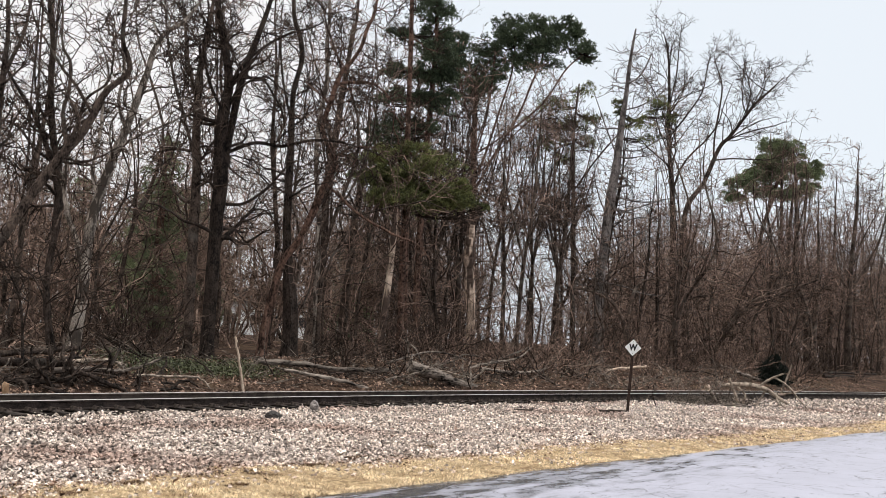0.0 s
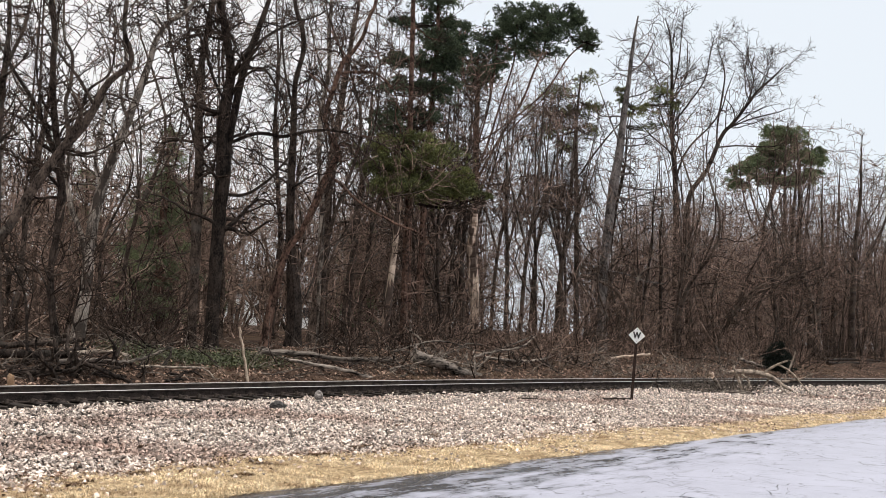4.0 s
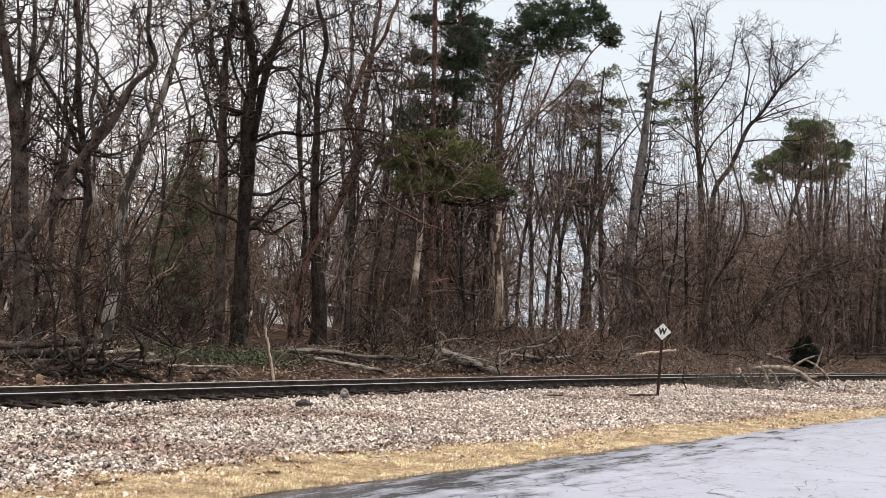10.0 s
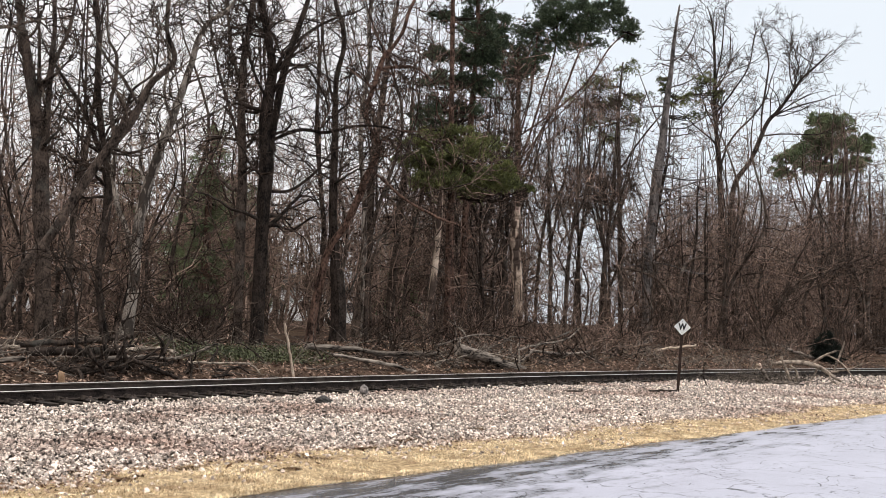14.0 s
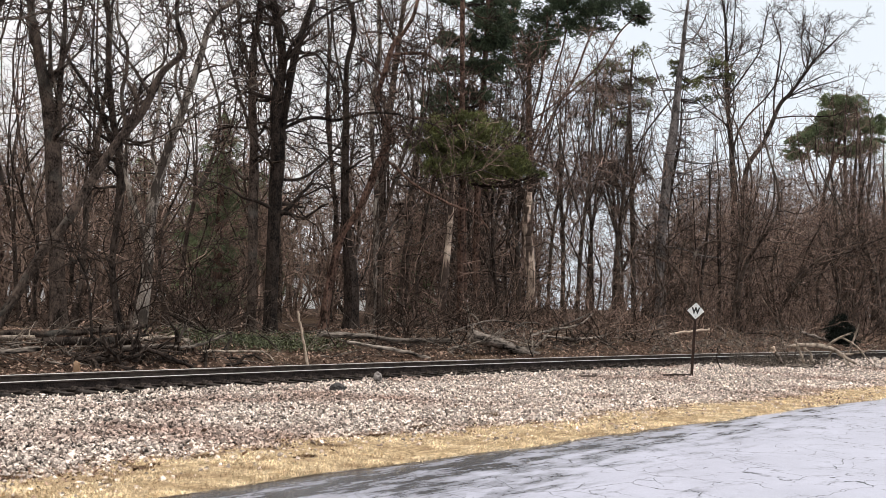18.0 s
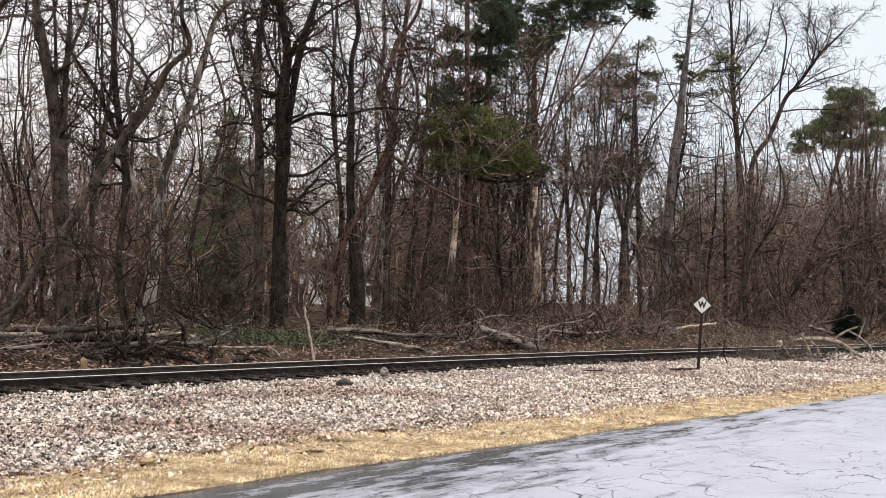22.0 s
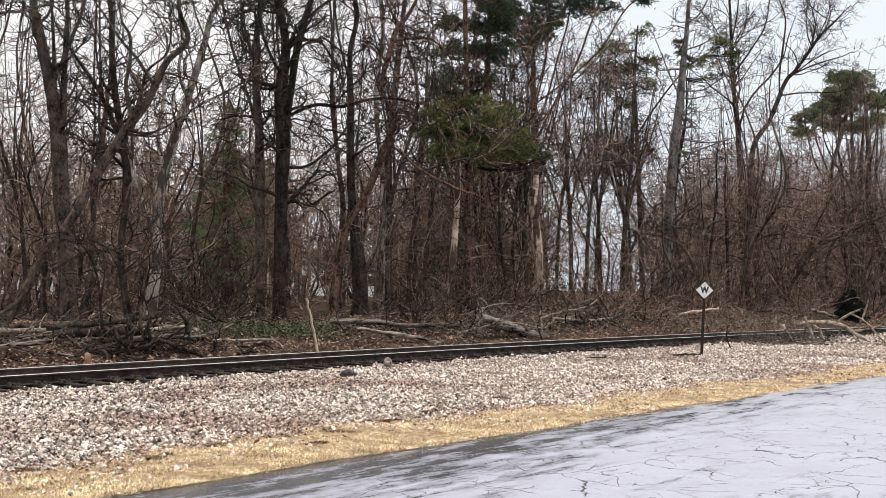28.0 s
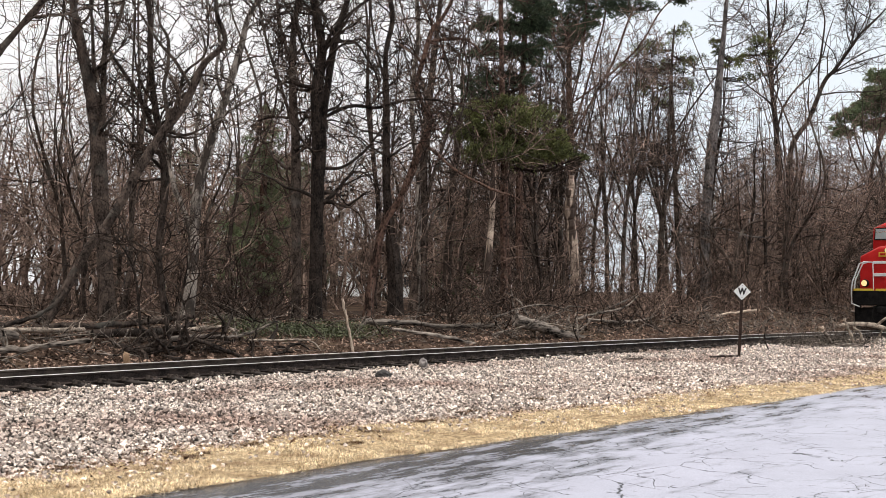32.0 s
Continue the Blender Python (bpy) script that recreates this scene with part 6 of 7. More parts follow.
log([(11.2, 22.6, .92), (12.58, 22.6, .90), (13.1, 22.6, .90)], .10, .07, "weathered grey log in a pile", M_branch_pale, 1)
log([(11.11, 21.8, .84), (10.3, 21.75, .9), (8.6, 21.8, .95)], .15, .17, "thick sawn log with an orange end grain", M_log, 2, fresh=True)
log([(10.42, 21.5, .66), (9.6, 21.5, .62), (8.4, 21.5, .6)], .12, .13, "sawn log below another in a pile", M_log, 3, fresh=True)
log([(9.5, 21.4, .55), (10.46, 21.4, .58), (11.3, 21.4, .62), (12.57, 21.4, .72)], .13, .07, "long grey log with bark gone", M_log, 4)
log([(13.2, 22.4, .82), (15.23, 22.4, .83), (15.9, 22.4, .92)], .15, .12, "dark log across the pile", M_bark_dark, 5)
log([(12.13, 23.0, .96), (14.09, 23.0, .98), (15.47, 23.0, 1.06), (16.3, 23.0, 1.16)], .11, .09, "dark upper log of the pile", M_bark, 6)
log([(15.4, 22.3, .85), (16.61, 22.3, .91), (17.2, 22.3, .80)], .09, .05, "pale split log without bark", M_branch_pale, 7)
log([(14.89, 21.9, .70), (15.84, 21.9, .72), (16.67, 21.9, .68), (17.27, 21.9, .79), (18.07, 21.9, 1.04)], .09, .03, "long grey branch curving up at its tip", M_log, 8, cut=False)
log([(13.33, 21.3, .52), (13.93, 21.3, .46), (14.94, 21.3, .56)], .11, .08, "dark rotten log on leaf litter", M_bark_dark, 9)
log([(14.9, 20.95, .72), (15.75, 20.9, .43), (16.15, 20.85, .25)], .08, .06, "dark branch sloping down the bank", M_bark_dark, 10)
log([(10.0, 22.0, .9), (10.86, 22.0, 1.04), (11.35, 22.0, 1.15), (11.91, 22.0, 1.37), (12.3, 22, 1.75)], .09, .05, "leaning broken branch at the pile", M_bark_dark, 11)
log([(22.0, 22.8, .95), (23.76, 22.8, .90), (25.78, 22.8, .76), (28.0, 22.8, .78)], .13, .09, "long grey fallen trunk on the bank", M_log, 12, knots=5)
log([(21.9, 21.6, .78), (23.96, 21.4, .52), (25.1, 21.3, .28)], .07, .09, "fallen branch sloping to the track", M_log, 13)
log([(16.72, 21.3, .62), (17.68, 21.2, .6), (18.51, 21.2, .58), (18.85, 21.1, .33)], .05, .03, "thin bleached branch on the litter", M_branch_pale, 14, cut=False)
log([(27.3, 21.5, .95), (28.57, 21.4, .72), (29.81, 21.4, .46), (30.7, 21.3, .28)], .30, .18, "thick pale fallen trunk sloping to the track", M_log, 15, knots=5)
log([(28.35, 21.8, .89), (29.89, 21.8, .77), (31.86, 21.8, .45)], .05, .03, "thin bleached branch over a trunk", M_branch_pale, 16, cut=False)
log([(29.06, 22.0, .9), (30.15, 22.0, 1.2), (30.96, 22.0, 1.38), (32.14, 22.0, 1.28), (32.6, 22.0, .95)], .04, .02, "thin arching bare branch on the bank", M_bark, 17, cut=False)
log([(32.5, 22.4, .9), (34.37, 22.4, .77), (36.3, 22.4, .85), (37.7, 22.4, 1.1)], .09, .05, "curved fallen branch on the bank", M_log, 18)
log([(31.2, 21.9, .95), (32.6, 21.9, 1.15), (34.0, 21.8, 1.35), (34.9, 21.8, 1.75)], .07, .035, "crooked broken bough lying over brush", M_log, 33, cut=False, knots=6)
log([(27.6, 22.6, 1.0), (29.2, 22.6, 1.35), (30.4, 22.5, 1.4), (31.6, 22.4, 1.2)], .06, .03, "grey bough arching over a trunk", M_log, 34, cut=False, knots=6)
log([(34.5, 21.5, .85), (35.85, 21.4, .48), (37.2, 21.2, .22)], .06, .04, "branch sloping down the bank", M_bark, 19)
log([(34.0, 23.0, 1.1), (35.66, 23.0, 1.5), (36.6, 23.0, 1.75)], .06, .03, "broken branch sticking up from brush", M_bark, 20, cut=False)
log([(30.05, 21.0, .2), (29.72, 21.0, .71), (29.94, 21.0, 1.26), (29.55, 21.0, 1.7)], .035, .015, "dark crooked sapling beside the track", M_bark_dark, 21, cut=False, name="sapling", category="sapling")
log([(42.6, 22.8, .93), (44.3, 22.8, 1.04), (46.6, 22.8, 1.14)], .075, .07, "split pale beam lying on brush", M_stake, 22, knots=0)
log([(52.0, 20.8, 1.1), (54.82, 20.6, .7)], .12, .12, "short grey log on the bank", M_log, 23)
log([(49.58, 22.5, 1.0), (50.55, 21.5, .95), (51.17, 20.9, .42)], .05, .04, "dark branch sloping off the bank", M_bark_dark, 31, cut=False)
log([(53.0, 22.0, 1.35), (54.17, 22.0, 1.2), (55.5, 21.8, .95)], .06, .05, "grey branch leaning in the brush", M_log, 32, cut=False)
log([(66.0, 21.0, .95), (76.0, 20.4, .95)], .16, .13, "dark log on the far bank", M_bark_dark, 24)
log([(66.5, 21.4, 1.15), (76.3, 20.8, 1.15)], .13, .10, "dark log stacked on another", M_bark_dark, 25)
log([(19.79, 20.9, .2), (19.69, 20.96, .82), (19.52, 21.04, 1.62)], .058, .042, "pale broken stake standing by the track", M_stake, 26, name="stake", category="stake", knots=2)
log([(13.08, 20.75, .18), (13.03, 20.72, .47)], .10, .09, "sawn orange-faced block of wood", M_cut, 27, name="wood_block", knots=0, category="wood block")
log([(29.25, 14.95, .09), (28.75, 15.25, .09), (28.3, 15.3, .10)], .05, .035, "dark stick lying by the post", M_bark_dark, 28, name="stick", cut=False, category="stick", knots=1)
log([(25.2, 16.2, .10), (25.7, 15.9, .11)], .03, .02, "dark stick on the ballast", M_bark_dark, 29, name="stick", cut=False, category="stick", knots=2)


def rough_tube(rng, p, r):
    V, F = tubes(p, r, 9)
    return V + rng.normal(0, 0.008, V.shape), F


def fallen_limb(x, y, stems, material, label, seed, lay=0.0):
    """A broken limb with its side branches, spread across the line of sight."""
    rng = np.random.default_rng(seed)
    e = new("fallen_branch")
    e.matrix_world = pose(x, y, 0.0, 0, 0, math.degrees(math.atan2(y, x)) - 90)
    tagged(e, label, "branch", "fallen wood")
    for i, s in enumerate(stems):
        p, r = stem(s, 14 if i == 0 else 9, rng, 0.03)
        r = r * 0.54
        p[0, :, 1] += lay * np.linspace(0, 1, p.shape[1])
        part("main_limb" if i == 0 else "side_branch", mesh_np("limb", *rough_tube(rng, p, r), True), material, e)
        P, R = grow(rng, *spawn(rng, p, r, 6 if i == 0 else 2, 0.3, 1.0, (30, 80), 0.35, 0.35, 0.010), 7, 0.24, 0.0)
        tagged(part("twig_spray", mesh_np("twigs", *tubes(P, R, 4)), material, e), kind="stuff")


fallen_limb(39.99, 16.4, [[(0, .74, .107), (.36, .80, .142), (.87, .82, .16), (1.27, .76, .16), (1.57, .65, .16), (1.97, .39, .124), (2.27, .2, .071)], [(1.27, .78, .089), (1.66, 1.1, .08), (2.09, 1.3, .062)], [(1.74, 1.16, .053), (2.26, .88, .062), (2.62, .46, .053), (3.0, .06, .044)], [(2.01, .51, .071), (2.14, .89, .071), (2.27, 1.25, .062), (2.38, 1.65, .053)], [(1.93, .51, .071), (2.56, .65, .062), (3.03, .88, .053)], [(1.47, .65, .053), (1.28, .26, .053), (1.13, .04, .036)], [(1.87, .5, .053), (1.92, .22, .044), (2.24, .07, .036)]], M_branch_pale, "large bleached fallen limb lying over the rail side", 71)
fallen_limb(38.2, 15.9, [[(.77, .05, .102), (.61, .45, .102), (.49, .74, .085), (.38, 1.04, .068)], [(.85, .1, .068), (.94, .5, .068), (.68, .75, .051)]], M_branch_pale, "forked upright snapped branch beside the track", 72)
fallen_limb(38.2, 15.85, [[(.02, .03, .102), (-.14, .26, .102), (-.29, .5, .119), (-.41, .69, .119)]], M_log, "thick snapped branch with a pale broken top", 73)
log([(37.72, 16.09, .64), (37.66, 16.12, .72)], .13, .12, "torn pale end of a snapped branch", M_stake, 30, name="wood_chunk", knots=0, category="wood chunk")
fallen_limb(38.2, 15.8, [[(-.37, .03, .085), (-.51, .14, .085), (-.62, .44, .068)], [(-.37, .04, .068), (-.22, .18, .068), (-.07, .31, .051)]], M_log, "short dark stub standing in the ballast", 74)
fallen_limb(38.2, 15.45, [[(-.49, .07, .068), (.1, .11, .068), (.91, .08, .051)]], M_log, "thin branch lying flat on the ballast", 75)
fallen_limb(38.2, 15.7, [[(-.06, .08, .153), (.33, .12, .17), (.8, .08, .119)]], M_log, "short grey chunk of limb on the ballast", 77)
fallen_limb(33.83, 16.2, [[(0, .05, .028), (-.14, .42, .025), (-.1, .8, .014)]], M_bark_dark, "thin twig standing in the ballast", 76)


def twig_heap():
    rng = np.random.default_rng(79)
    n = 620
    x = rng.normal(39.6, 1.5, n)
    y = rail_y(x) - rng.uniform(0.4, 2.6, n)
    p = np.stack([x, y, ballast_z(x, y) + 0.02], 1)
    d = norm(rng.normal(0, 1, (n, 3)) * [1, 1, 0.5] + [0, 0, 0.35])
    P, R = grow(rng, p, d, rng.uniform(0.3, 1.0, n), rng.uniform(0.006, 0.02, n), 5, 0.25, -0.02)
    ob = part("brushwood", mesh_np("brushwood", *tubes(P, R, 4)), M_log)
    tagged(ob, "heap of broken twigs under a fallen limb", "brushwood", kind="stuff")
    # thin sticks scattered over the bank
    n = 900
    x = 10 + 50 * rng.uniform(0, 1, n) ** 1.3
    y = rail_y(x) + 2.5 + rng.uniform(0, 5, n)
    p = np.stack([x, y, ground_z(x, y) + 0.03], 1)
    d = norm(rng.normal(0, 1, (n, 3)) * [1, 1, 0.22] + [0, 0, 0.12])
    P, R = grow(rng, p, d, rng.uniform(0.4, 1.8, n), rng.uniform(0.006, 0.022, n), 5, 0.18, -0.03)
    ob = part("loose_sticks", mesh_np("loose_sticks", *tubes(P, R, 4)), M_log)
    tagged(ob, "dead sticks strewn over the bank", "sticks", kind="stuff")


twig_heap()


def brush_pile(x, y, w, n, seed, tall, label, thick=0.035):
    """Dark crooked stems and broken branches pushed together on the bank."""
    rng = np.random.default_rng(seed)
    px, py = rng.normal(x, w, n), rng.normal(y, 0.45, n)
    p = np.stack([px, py, ground_z(px, py)], 1)
    d = norm(rng.normal(0, 1, (n, 3)) * [1, 0.6, 0.4] + [0, 0, 0.45])
    P, R = grow(rng, p, d, rng.uniform(0.5, tall, n), rng.uniform(0.010, thick, n), 9, 0.26, 0.0, 0.4)
    P1, R1 = grow(rng, *spawn(rng, P, R, 3, 0.2, 1.0, (30, 85), 0.4, 0.5, 0.007), 5, 0.3, 0.0)
    ob = part("brush_pile", mesh_np("brush_pile", *join([tubes(P, R, 5), tubes(P1, R1, 3)])), M_bark_dark if seed % 2 else M_log)
    tagged(ob, label, "brush pile", kind="stuff")


brush_pile(14.6, 21.7, 0.8, 46, 401, 1.5, "tangle of dark branches heaped on a log pile", 0.075)
brush_pile(12.0, 22.2, 1.3, 30, 402, 1.3, "broken grey branches on a log pile")
brush_pile(16.6, 21.6, 0.8, 24, 403, 1.1, "dark broken branches on the bank", 0.055)
brush_pile(29.5, 22.0, 1.3, 46, 404, 1.9, "grey broken branches over a fallen trunk", 0.05)
brush_pile(34.5, 22.1, 1.8, 46, 405, 1.7, "dark brush heaped on the bank")
brush_pile(41.0, 21.4, 2.6, 60, 406, 1.8, "grey brush heaped along the track", 0.045)
brush_pile(24.5, 22.3, 1.5, 26, 407, 1.2, "dark sticks on the bank")
brush_pile(48.0, 20.6, 3.0, 50, 408, 1.7, "grey brush along the far bank")


# ---- houses beyond the wood ----
def house(x, y, w, d, h, turn, label):
    e = new("house")
    e.matrix_world = pose(x, y, float(ground_z(x, y)) - 0.1, 0, 0, turn)
    tagged(e, label, "house")
    part("wall", box_bm(w, d, h, 0.03, (0, 0, h / 2)), M_wall_white, e, "white siding")
    bm = prism_bm([(-w / 2 - .3, h), (w / 2 + .3, h), (w / 2 + .3, h + .15), (0, h + 1.9), (-w / 2 - .3, h + .15)], d + 0.6)
    part("roof", bm, M_roof, e, "grey shingle roof")
    for i in range(int(w // 2.6)):
        wx = -w / 2 + 1.5 + 2.6 * i
        win = part("window", box_bm(1.05, 0.08, 1.25, 0.01, (wx, -d / 2 - 0.02, h * 0.55)), M_loco_white, e)
        part("pane", box_bm(0.9, 0.05, 1.1, 0.0, (wx, -d / 2 - 0.05, h * 0.55)), M_house_glass, win)
    part("door", box_bm(0.95, 0.08, 2.05, 0.01, (w / 2 - 0.8, -d / 2 - 0.02, 1.1)), M_roof, e)


house(87, 92, 17, 8, 3.6, -44, "white single-storey house glimpsed through the trees")
house(62, 104, 11, 7, 2.8, -50, "white house beyond the wood with a grey roof")
house(206, 102, 16, 8, 3.2, -15, "long white building far behind the trees")


# ---- the locomotive ----
def loft(sections):
    """A closed hull through a row of cross-sections, each a ring of as many points."""
    bm = bmesh.new()
    rings = [[bm.verts.new(p) for p in s] for s in sections]
    k = len(rings[0])
    for a, b in zip(rings, rings[1:]):
        for i in range(k):
            bm.faces.new((a[i], a[(i + 1) % k], b[(i + 1) % k], b[i]))
    bm.faces.new(rings[0][::-1])
    bm.faces.new(rings[-1])
    bmesh.ops.recalc_face_normals(bm, faces=bm.faces)
    return bm


def pipe(points, r, k=8):
    p = np.array(points, float)[None]
    return mesh_np("pipe", *tubes(p, np.full((1, p.shape[1]), r), k), True)


def disc(r, depth, m, segments=28, bevel=0.0):
    bm = bmesh.new()
    bmesh.ops.create_cone(bm, cap_ends=True, segments=segments, radius1=r, radius2=r, depth=depth, matrix=m)
    if bevel:
        bmesh.ops.bevel(bm, geom=[e for e in bm.edges if len(e.link_faces) == 2 and e.calc_face_angle(0) > 1], offset=bevel, segments=2, affect="EDGES", profile=0.5)
    return bm


def locomotive():
    """A wide-nosed diesel freight locomotive; its own x points back from the coupler, y to the far side, z up from the rail head."""
    loco = new("diesel_locomotive")
    tagged(loco, "red and black wide-nosed freight diesel locomotive with white handrails", "locomotive")
    part("frame", box_bm(20.9, 2.75, 0.32, 0.04, (11.0, 0, 1.50)), M_loco_black, loco, "black underframe with walkway")
    part("end_sill", box_bm(0.20, 3.0, 0.62, 0.03, (0.46, 0, 1.36)), M_loco_black, loco, "black front end sill")
    for y in (-0.99, 0.0, 0.99):
        part("sill_stripe", box_bm(0.03, 0.92, 0.09, 0.008, (0.36, y, 1.70)), M_loco_yellow, loco, "yellow stripe along the sill")
    # plough and steps
    part("plough", loft([[(0.30, s * 0.25, 0.12), (0.42, s * 1.35, 0.12), (0.62, s * 1.45, 0.95), (0.5, s * 0.2, 0.95)] for s in (1, -1)]), M_loco_black, loco, "black pilot plough")
    for s in (-1, 1):
        for z in (0.45, 0.85, 1.25):
            part("step", box_bm(0.5, 0.28, 0.05, 0.01, (0.85, s * 1.36, z)), M_loco_black, loco)
        part("step_side", box_bm(0.04, 0.3, 1.15, 0.01, (0.58, s * 1.36, 0.85)), M_loco_black, loco)
    part("coupler", box_bm(0.75, 0.26, 0.30, 0.06, (0.10, 0, 0.86)), M_loco_black, loco, "black knuckle coupler")
    part("air_hose", pipe([(0.34, 0.5, 1.0), (0.2, 0.52, 0.8), (0.15, 0.5, 0.5), (0.2, 0.42, 0.38)], 0.025), M_loco_black, loco)
    part("air_hose", pipe([(0.34, -0.5, 1.0), (0.2, -0.52, 0.8), (0.15, -0.5, 0.5), (0.2, -0.42, 0.38)], 0.025), M_loco_black, loco)
    # nose: full width, its top chamfered to both sides
    def ring(x, w, z0, z1, z2, slope=0.0):
        return [(x, -w, z0), (x, w, z0), (x + slope * 0.6, w, z1), (x + slope, w * 0.42, z2), (x + slope, -w * 0.42, z2), (x + slope * 0.6, -w, z1)]
    nose = loft([ring(0.75, 1.36, 1.66, 3.10, 3.46, 0.12), ring(0.87, 1.43, 1.66, 3.14, 3.54, 0.12), ring(2.35, 1.45, 1.66, 3.20, 3.66)])
    bmesh.ops.bevel(nose, geom=list(nose.edges), offset=0.035, segments=2, affect="EDGES", profile=0.5)
    part("nose", nose, M_loco_red, loco, "red wide nose")
    for z, h in ((2.86, 0.11), (2.34, 0.13)):
        part("nose_stripe", box_bm(0.03, 1.55, h, 0.01, (0.755, 0, z)), M_loco_white, loco, "white stripe across the nose")
    part("nose_door", box_bm(0.05, 0.62, 1.15, 0.02, (0.735, -0.62, 2.28)), M_loco_red, loco, "red nose door")
    part("emblem", box_bm(0.03, 0.36, 0.20, 0.01, (0.775, 0.34, 3.20)), M_loco_yellow, loco, "small yellow emblem plate")
    part("emblem", box_bm(0.035, 0.26, 0.09, 0.005, (0.77, 0.34, 3.20)), M_loco_red, loco)
    # cab
    def cab_ring(x, w, z0, z1, z2, top=0.0):
        return [(x, -w, z0), (x, w, z0), (x + top * 0.4, w, z1), (x + top, w * 0.55, z2), (x + top, -w * 0.55, z2), (x + top * 0.4, -w, z1)]
    cab = loft([cab_ring(2.15, 1.50, 1.66, 4.38, 4.66, 0.30), cab_ring(2.35, 1.52, 1.66, 4.44, 4.75, 0.25), cab_ring(5.3, 1.52, 1.66, 4.44, 4.77)])
    bmesh.ops.bevel(cab, geom=list(cab.edges), offset=0.035, segments=2, affect="EDGES", profile=0.5)
    part("cab", cab, M_loco_red, loco, "red cab with chamfered roof")
    for y in (-0.92, 0.92):
        win = part("windscreen_frame", box_bm(0.05, 0.98, 0.56, 0.02, (2.215, y, 4.14), rot=pose(0, 0, 0, 0, 6, 0)), M_loco_black, loco, "black rubber windscreen frame")
        part("windscreen", box_bm(0.03, 0.86, 0.44, 0.01, (2.19, y, 4.14), rot=pose(0, 0, 0, 0, 6, 0)), M_cab_glass, win, "greenish cab window with a pale painted reflection")
    for s in (-1, 1):
        for x in (3.2, 4.3):
            win = part("side_window", box_bm(0.72, 0.05, 0.66, 0.02, (x, s * 1.52, 3.85)), M_loco_black, loco)
            part("pane", box_bm(0.6, 0.03, 0.54, 0.01, (x, s * 1.54, 3.85)), M_cab_glass, win)
    part("number_board", box_bm(0.06, 0.62, 0.22, 0.02, (2.42, 0.62, 4.60)), M_loco_black, loco)
    part("number_board", box_bm(0.06, 0.62, 0.22, 0.02, (2.42, -0.62, 4.60)), M_loco_black, loco)
    part("horn", box_bm(0.5, 0.3, 0.16, 0.05, (4.4, 0.3, 4.78)), M_loco_black, loco)
    # lamps
    for y in (-1.05, 1.05):
        bracket = part("ditch_lamp", disc(0.16, 0.16, pose(0.60, y, 1.98, 0, 90, 0), 24, 0.02), M_loco_black, loco, "black lamp housing")
        part("lens", disc(0.125, 0.03, pose(0.515, y, 1.98, 0, 90, 0), 24), M_lamp_lit, bracket, "lit warm lamp")
    for y in (-0.14, 0.14):
        lamp = part("headlamp", disc(0.13, 0.08, pose(0.80, y, 3.36, 0, 90, 0), 20), M_loco_black, loco)
        part("lens", disc(0.10, 0.03, pose(0.755, y, 3.36, 0, 90, 0), 20), M_lamp_lit, lamp, "lit warm lamp")
    # handrails in front of the nose and down the steps
    for s in (-1, 1):
        part("handrail", pipe([(0.30, s * 0.55, 2.85), (0.28, s * 0.95, 2.87), (0.24, s * 1.12, 2.80), (0.12, s * 1.38, 2.05), (0.10, s * 1.42, 1.70), (0.12, s * 1.42, 1.12), (0.40, s * 1.2, 0.98)], 0.028), M_loco_white, loco, "white front handrail")
        part("handrail", pipe([(0.62, s * 0.98, 2.85), (0.60, s * 1.16, 2.80), (0.50, s * 1.44, 2.12), (0.48, s * 1.48, 1.74), (0.46, s * 1.48, 1.35)], 0.028), M_loco_white, loco, "white step handrail")
        part("handrail", pipe([(0.30, s * 0.55, 2.85), (0.36, s * 0.55, 1.70)], 0.022), M_loco_white, loco)
        part("walkway_rail", pipe([(5.4, s * 1.46, 2.62), (12.5, s * 1.46, 2.62), (20.6, s * 1.46, 2.62), (20.9, s * 1.46, 2.2), (20.9, s * 1.46, 1.6)], 0.02), M_loco_white, loco)
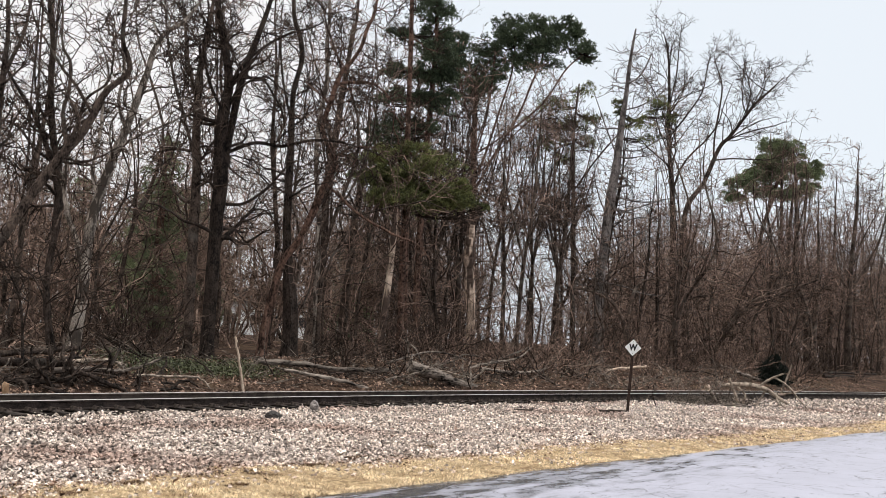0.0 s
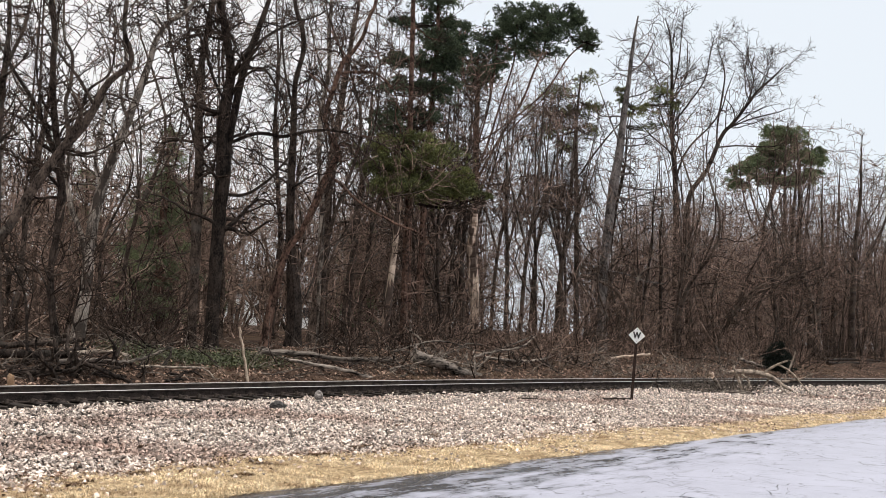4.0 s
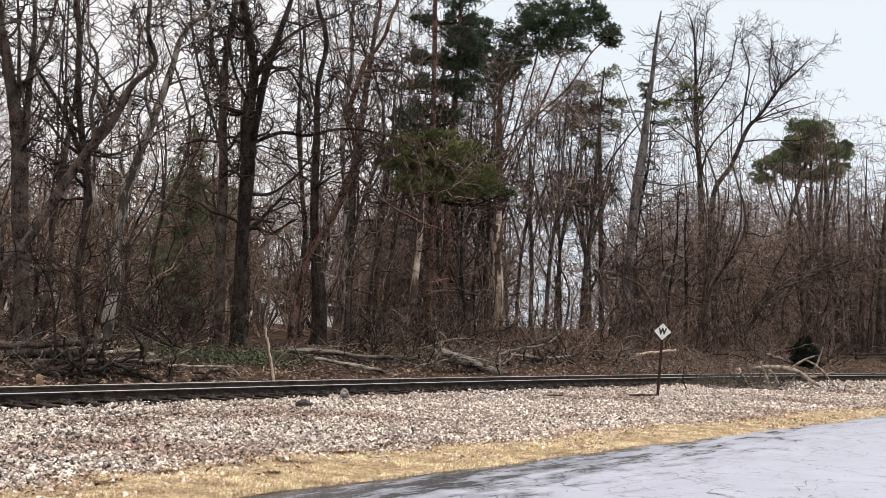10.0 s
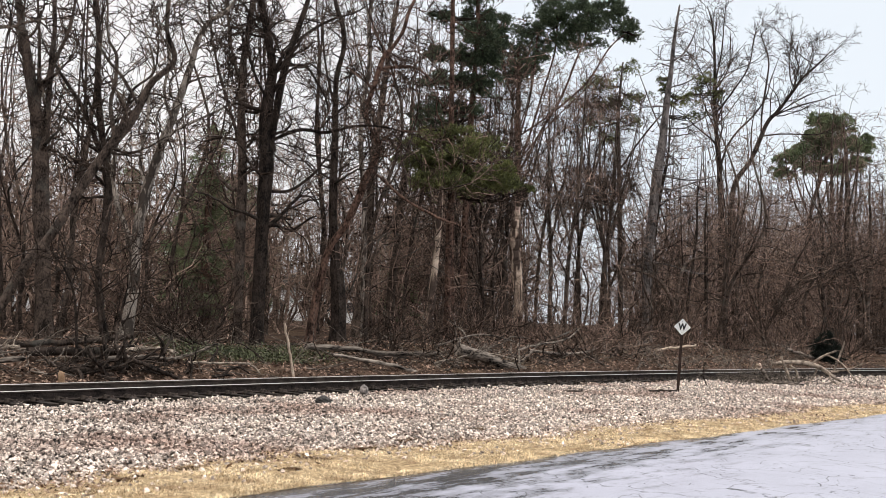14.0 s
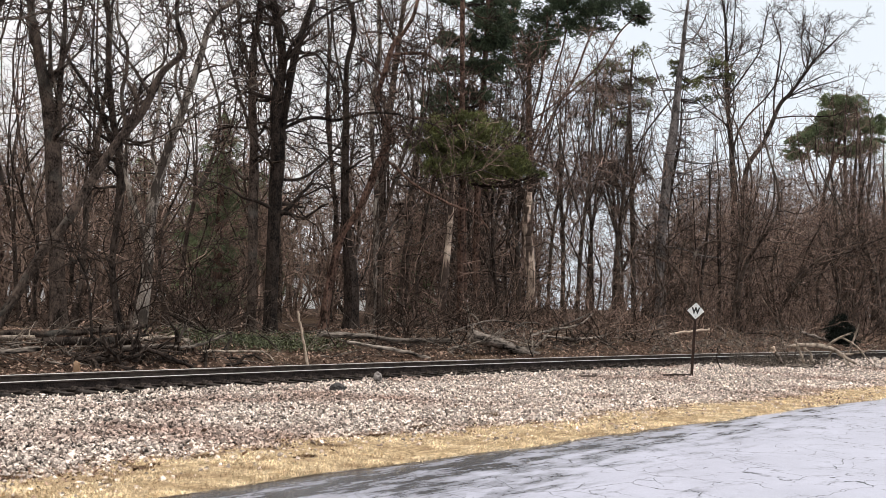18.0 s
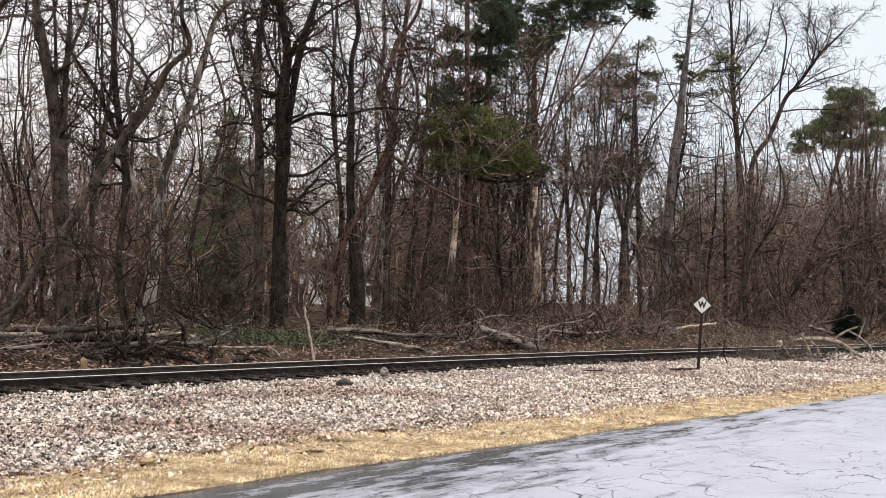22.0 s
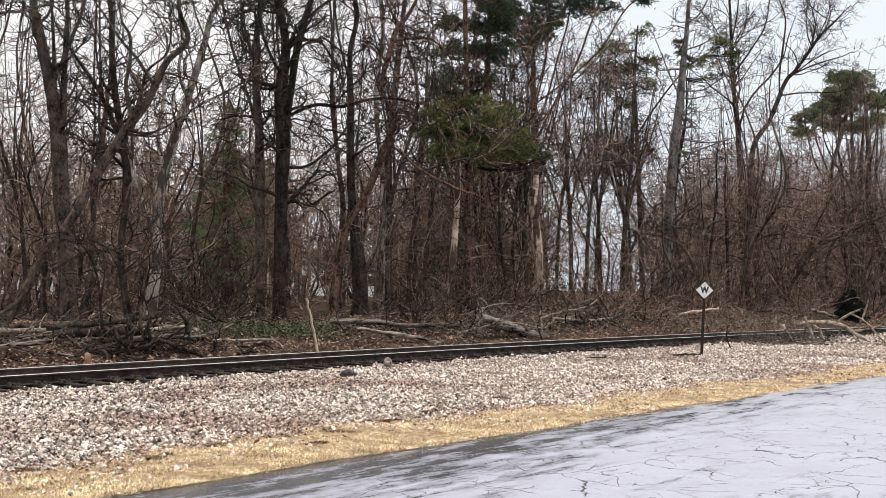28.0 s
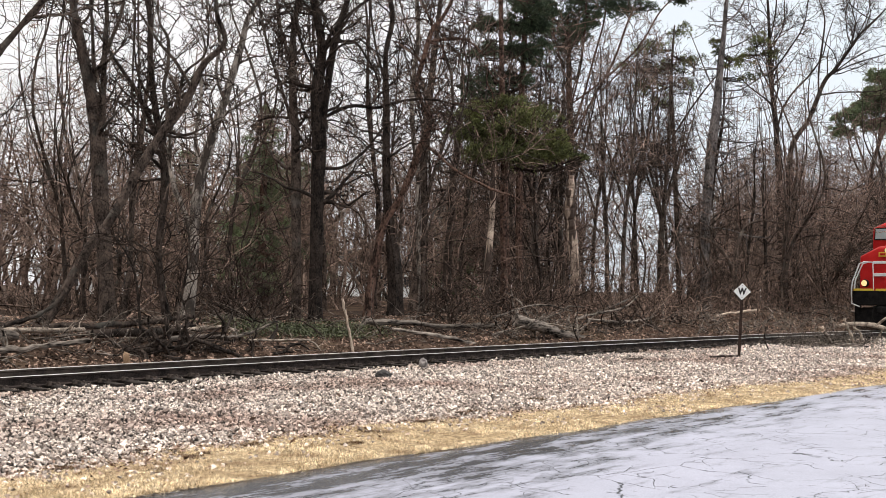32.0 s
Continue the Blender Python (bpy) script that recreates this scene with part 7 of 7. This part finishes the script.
        for i in range(9):
            part("stanchion", pipe([(5.5 + i * 1.85, s * 1.46, 1.6), (5.5 + i * 1.85, s * 1.46, 2.62)], 0.016, 6), M_loco_white, loco)
    # hood
    part("engine_hood", prism_bm([(5.3, 1.66), (5.3, 4.2), (5.6, 4.5), (20.2, 4.5), (20.5, 4.1), (20.5, 1.66)], 1.8, 0.06), M_loco_red, loco, "red engine hood")
    part("radiator_wing", prism_bm([(16.4, 3.5), (16.9, 4.55), (20.0, 4.55), (20.4, 3.5)], 2.9, 0.05), M_loco_black, loco, "black radiator wing")
    for i in range(9):
        for s in (-1, 1):
            part("hood_door", box_bm(1.0, 0.04, 1.7, 0.015, (6.2 + i * 1.12, s * 0.915, 2.75)), M_loco_red, loco)
    part("exhaust", box_bm(0.9, 0.5, 0.3, 0.05, (11.5, 0, 4.6)), M_loco_black, loco)
    part("fuel_tank", box_bm(5.4, 2.7, 0.85, 0.15, (10.9, 0, 0.80)), M_loco_black, loco, "black fuel tank")
    # bogies with their wheels
    for cx in (4.3, 17.6):
        bogie = part("bogie", box_bm(4.6, 2.35, 0.32, 0.06, (cx, 0, 0.86)), M_loco_black, loco, "black six-wheel bogie")
        for dx in (-1.7, 0, 1.7):
            part("axle", disc(0.08, 1.5, pose(cx + dx, 0, 0.51, 90, 0, 0), 12), M_loco_black, bogie)
            for y in (-0.755, 0.755):
                part("wheel", disc(0.51, 0.14, pose(cx + dx, y, 0.51, 90, 0, 0), 28, 0.02), M_loco_black, bogie)
            for y in (-1.1, 1.1):
                part("axle_box", box_bm(0.4, 0.2, 0.36, 0.04, (cx + dx, y, 0.56)), M_loco_black, bogie)
    return loco


LOCO = locomotive()
LOCO.scale = (1.04, 1.04, 1.065)


def motions():
    """Only the train moves: it comes up the line and its nose enters the view in the last half second."""
    rows = []
    for t in (0, 6, 12, 18, 22, 25, 27, 28.5, 29.5, 30, 30.5, 31, 31.5, 32):
        rows.append((t, on_track(49.15 + 9.2 * (32.0 - t), GAUGE / 2, RAIL_Z)))
    walk(LOCO, rows)


motions()
